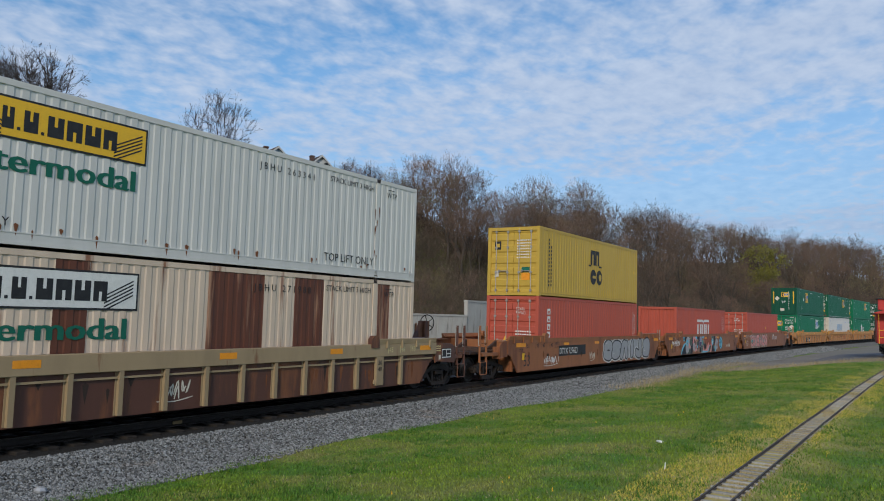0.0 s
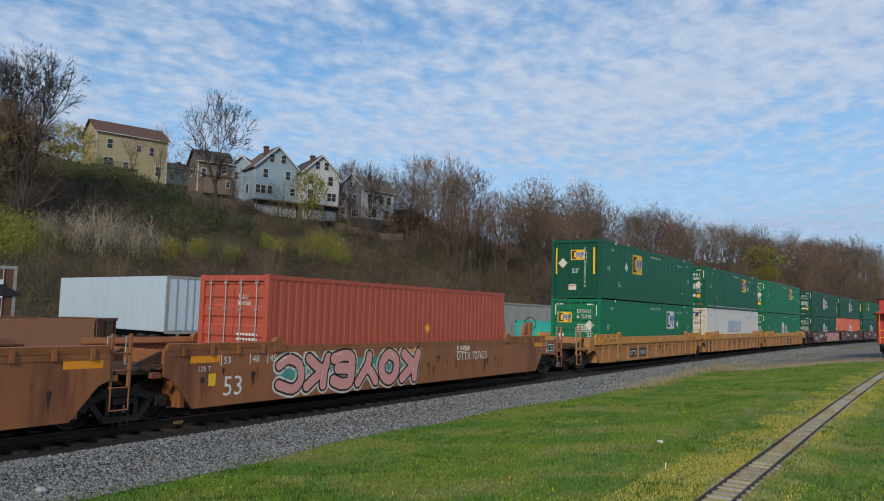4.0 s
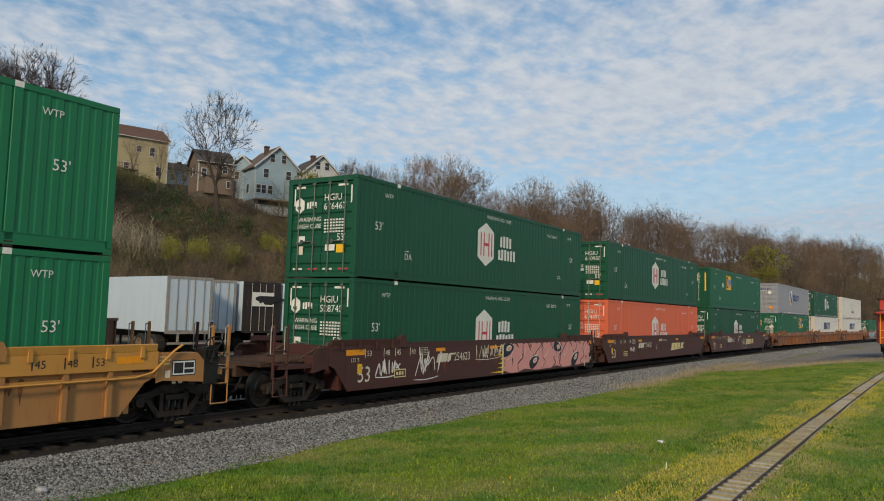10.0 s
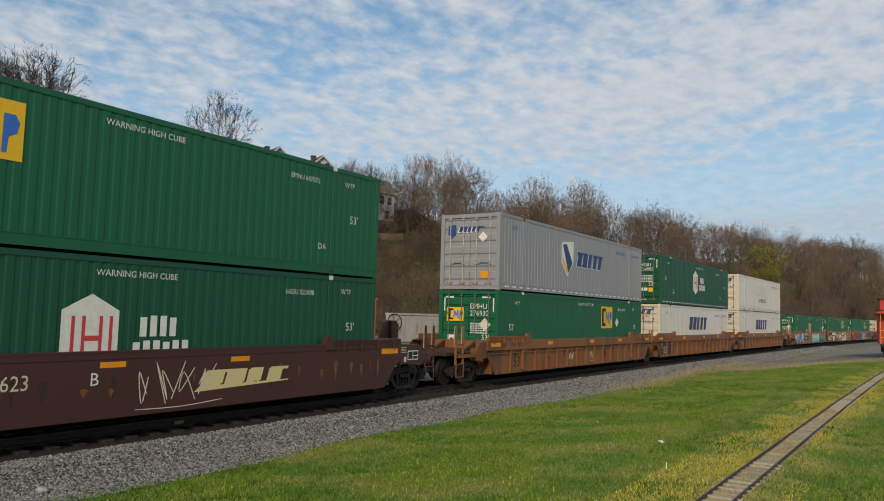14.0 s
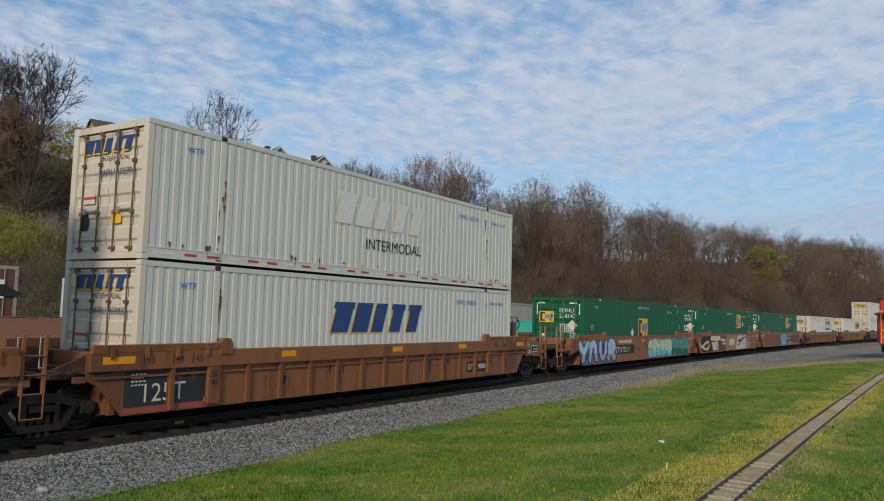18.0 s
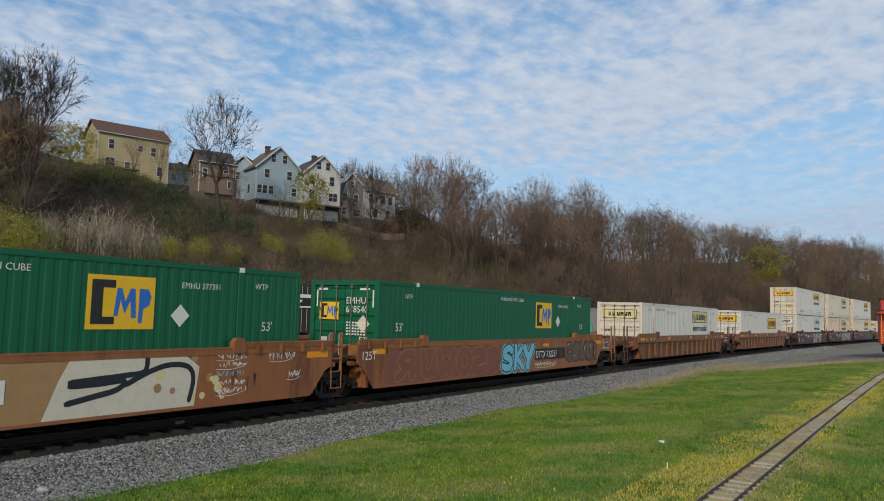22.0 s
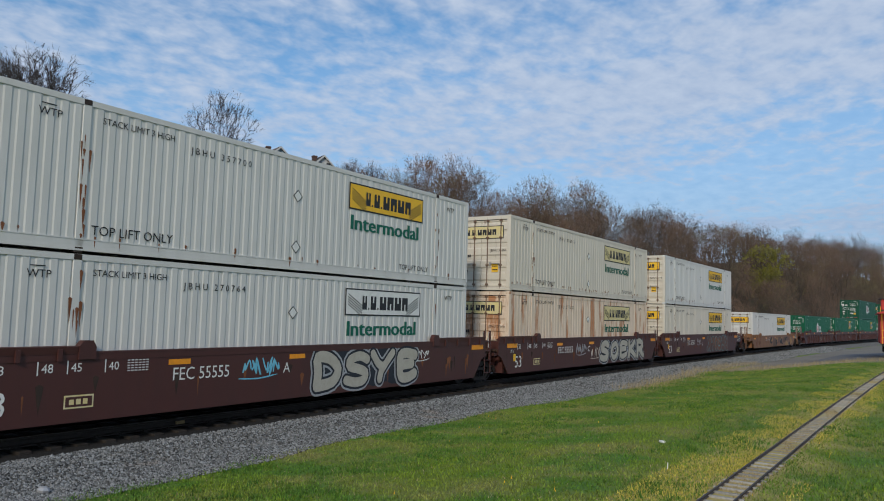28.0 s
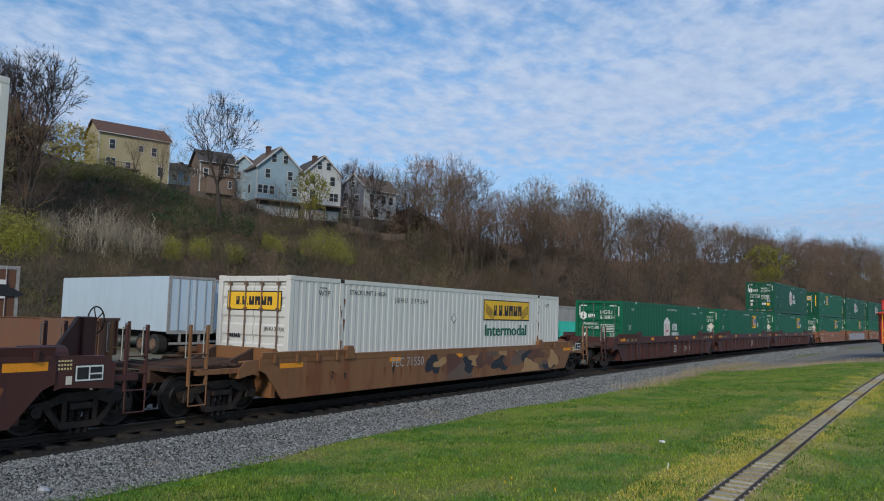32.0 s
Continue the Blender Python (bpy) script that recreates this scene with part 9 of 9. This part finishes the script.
def clumps(n, seed, place, leaves, size, flat=0.6, wide=0.42):
    """Leafy undergrowth: loose heaps of small leaves."""
    r = np.random.RandomState(seed)
    P, H = place(r, n)
    n = len(P)
    m = n * leaves
    base = np.repeat(P, leaves, 0)
    h = np.repeat(H, leaves)
    f = r.rand(m)
    off = r.randn(m, 3) * np.stack([wide * h, wide * h, 0 * h], 1)
    c = base + off + np.stack([0 * h, 0 * h, h * (0.15 + 1.25 * f * flat * (1 - 0.35 * np.abs(r.randn(m))))], 1)
    u, v = r.randn(m, 3), r.randn(m, 3)
    u /= np.linalg.norm(u, axis=1)[:, None]
    v = np.cross(u, v)
    v /= np.linalg.norm(v, axis=1)[:, None]
    k = (size * (0.6 + 0.8 * r.rand(m)))[:, None]
    V = np.stack([c - u * k, c + v * k * 0.7, c + u * k, c - v * k * 0.7], 1).reshape(-1, 3)
    return V.tolist(), np.arange(4 * m).reshape(-1, 4).tolist()


undergrowth("hillside_brush", "dense leafless grey-brown brush on the slope", brush(6200, 31, slope_places(18, 125, 0, 50, 0.9), 0.9, 2.8, 0.020, 5, 0.5), "brush_grey")
undergrowth("hillside_brush", "dense leafless reddish-brown brush on the slope", brush(5000, 32, slope_places(55, 330, 0, 45, 1.2), 0.9, 3.0, 0.018, 6, 0.45), "brush_red")
undergrowth("hillside_greens", "patches of dark green undergrowth on the slope", clumps(2600, 33, slope_places(25, 118, 6, 56, 1.0, 0.07, 0.46), 30, 0.11), "brush_green")
undergrowth("hedge", "uneven green hedge below the cream house", clumps(150, 46, spot_places([(61.0, 96.5, 1.3, 0.8), (64.0, 95.5, 1.3, 0.9), (67.0, 94.5, 1.3, 0.9), (70.0, 94.0, 1.2, 1.0), (56.5, 98.0, 1.6, 0.8), (52.0, 97.5, 1.8, 0.8)]), 90, 0.09, 1.1), "hedge_leaf")
undergrowth("yellow_blossom", "dense yellow blossom beside the cream house", clumps(46, 48, spot_places([(70.0, 114.0, 1.3, 3.4), (72.5, 113.6, 1.0, 3.0), (68.0, 114.5, 1.0, 2.6), (61.5, 109.0, 0.6, 2.2)]), 170, 0.10, 1.5), "leaf_yellow")
undergrowth("hill_twigs", "light olive-brown saplings and twigs over the slope", brush(420, 49, slope_places(36, 100, 14, 50, 1.0, 0.11, 0.5), 1.6, 3.8, 0.016, 9, 0.42), "brush_olive")
undergrowth("cedar_clump", "dark reddish evergreen clump beside the end house", clumps(60, 47, spot_places([(110.2, 76.2, 0.8, 2.6), (111.8, 75.2, 0.9, 2.3)]), 220, 0.10, 1.2), "cedar")
undergrowth("tan_brush", "tan leafless shrubs scattered over the slope", brush(900, 36, slope_places(28, 190, 2, 48, 1.1, 0.16, 0.55), 1.4, 3.6, 0.014, 8, 0.4), "brush_tan")
undergrowth("ivy_patches", "dark green ivy below the houses", clumps(560, 37, spot_places([(76.0, 81.0, 2.2, 1.2), (73.5, 82.5, 2.0, 1.2), (72.0, 91.0, 1.4, 1.6), (66, 84, 3.0, 0.9), (62, 90, 3.0, 0.8), (58, 74, 2.5, 0.7), (76, 72, 2.0, 0.7), (69, 86, 3.0, 1.2)]), 40, 0.10), "brush_ivy")
undergrowth("pale_stems", "pale dry upright stems on the slope", brush(85, 34, spot_places([(47.5, 79.0, 1.4, 1.0), (50.3, 78.5, 1.4, 1.1), (53.0, 77.6, 1.3, 1.2), (55.5, 77.0, 1.2, 1.0), (57.5, 76.5, 1.0, 0.8)]), 2.0, 4.4, 0.026, 5, 0.17), "brush_pale")
SPOTS = [(42.7, 78.4, 1.2, 2.3), (41.2, 79.6, 1.4, 2.6), (44.2, 78.0, 0.9, 1.7), (82.6, 71.6, 0.8, 2.3), (84.4, 70.3, 0.9, 2.0), (81.0, 72.6, 0.6, 1.4), (75.6, 74.0, 0.7, 1.1), (59.4, 74.6, 0.3, 1.5), (63.0, 73.9, 0.3, 1.6), (66.7, 72.2, 0.3, 1.3), (42.0, 77.2, 1.4, 2.0)]
undergrowth("spring_shrubs", "yellow-green spring shrubs on the slope", clumps(330, 35, spot_places(SPOTS), 190, 0.07, 1.25, 0.28), "brush_lime")
undergrowth("evergreen_thicket", "dark evergreen thicket behind the large trees", clumps(130, 39, spot_places(undergrowth_spots), 150, 0.13, 1.3), "evergreen")
undergrowth("shrub_stems", "thin upright stems of the spring shrubs", brush(220, 38, spot_places(SPOTS), 1.0, 2.0, 0.014, 5, 0.22), "brush_tan")


# ---------------------------------------------------------------- what moves
def motions():
    times = [2.0 * i for i in range(17)]
    for thing, s, z in TRAIN:
        rows = []
        for t in times:
            x, y, h, a = on_track(s - SPEED * (t - 6.0), 0.0, z)
            rows.append((t, pose(x, y, h, 0, 0, math.degrees(a))))
        walk(thing, rows)
    # wheels roll: one turn for each 2.87 m of track; all wheelsets of one side share their keys
    for sx in (-1, 1):
        sets = [w for w, s in WHEELS if s == sx]
        walk(sets[0], [(i / 30, pose(sx * 0.89, 0, 0.457, 0, -math.degrees(SPEED * i / 30 / 0.457) % 360, 0)) for i in range(961)])
        keys = sets[0].animation_data
        for w in sets[1:]:
            w.rotation_mode = "QUATERNION"
            w.animation_data_create()
            w.animation_data.action = keys.action
            w.animation_data.action_slot = keys.action_slot


motions()
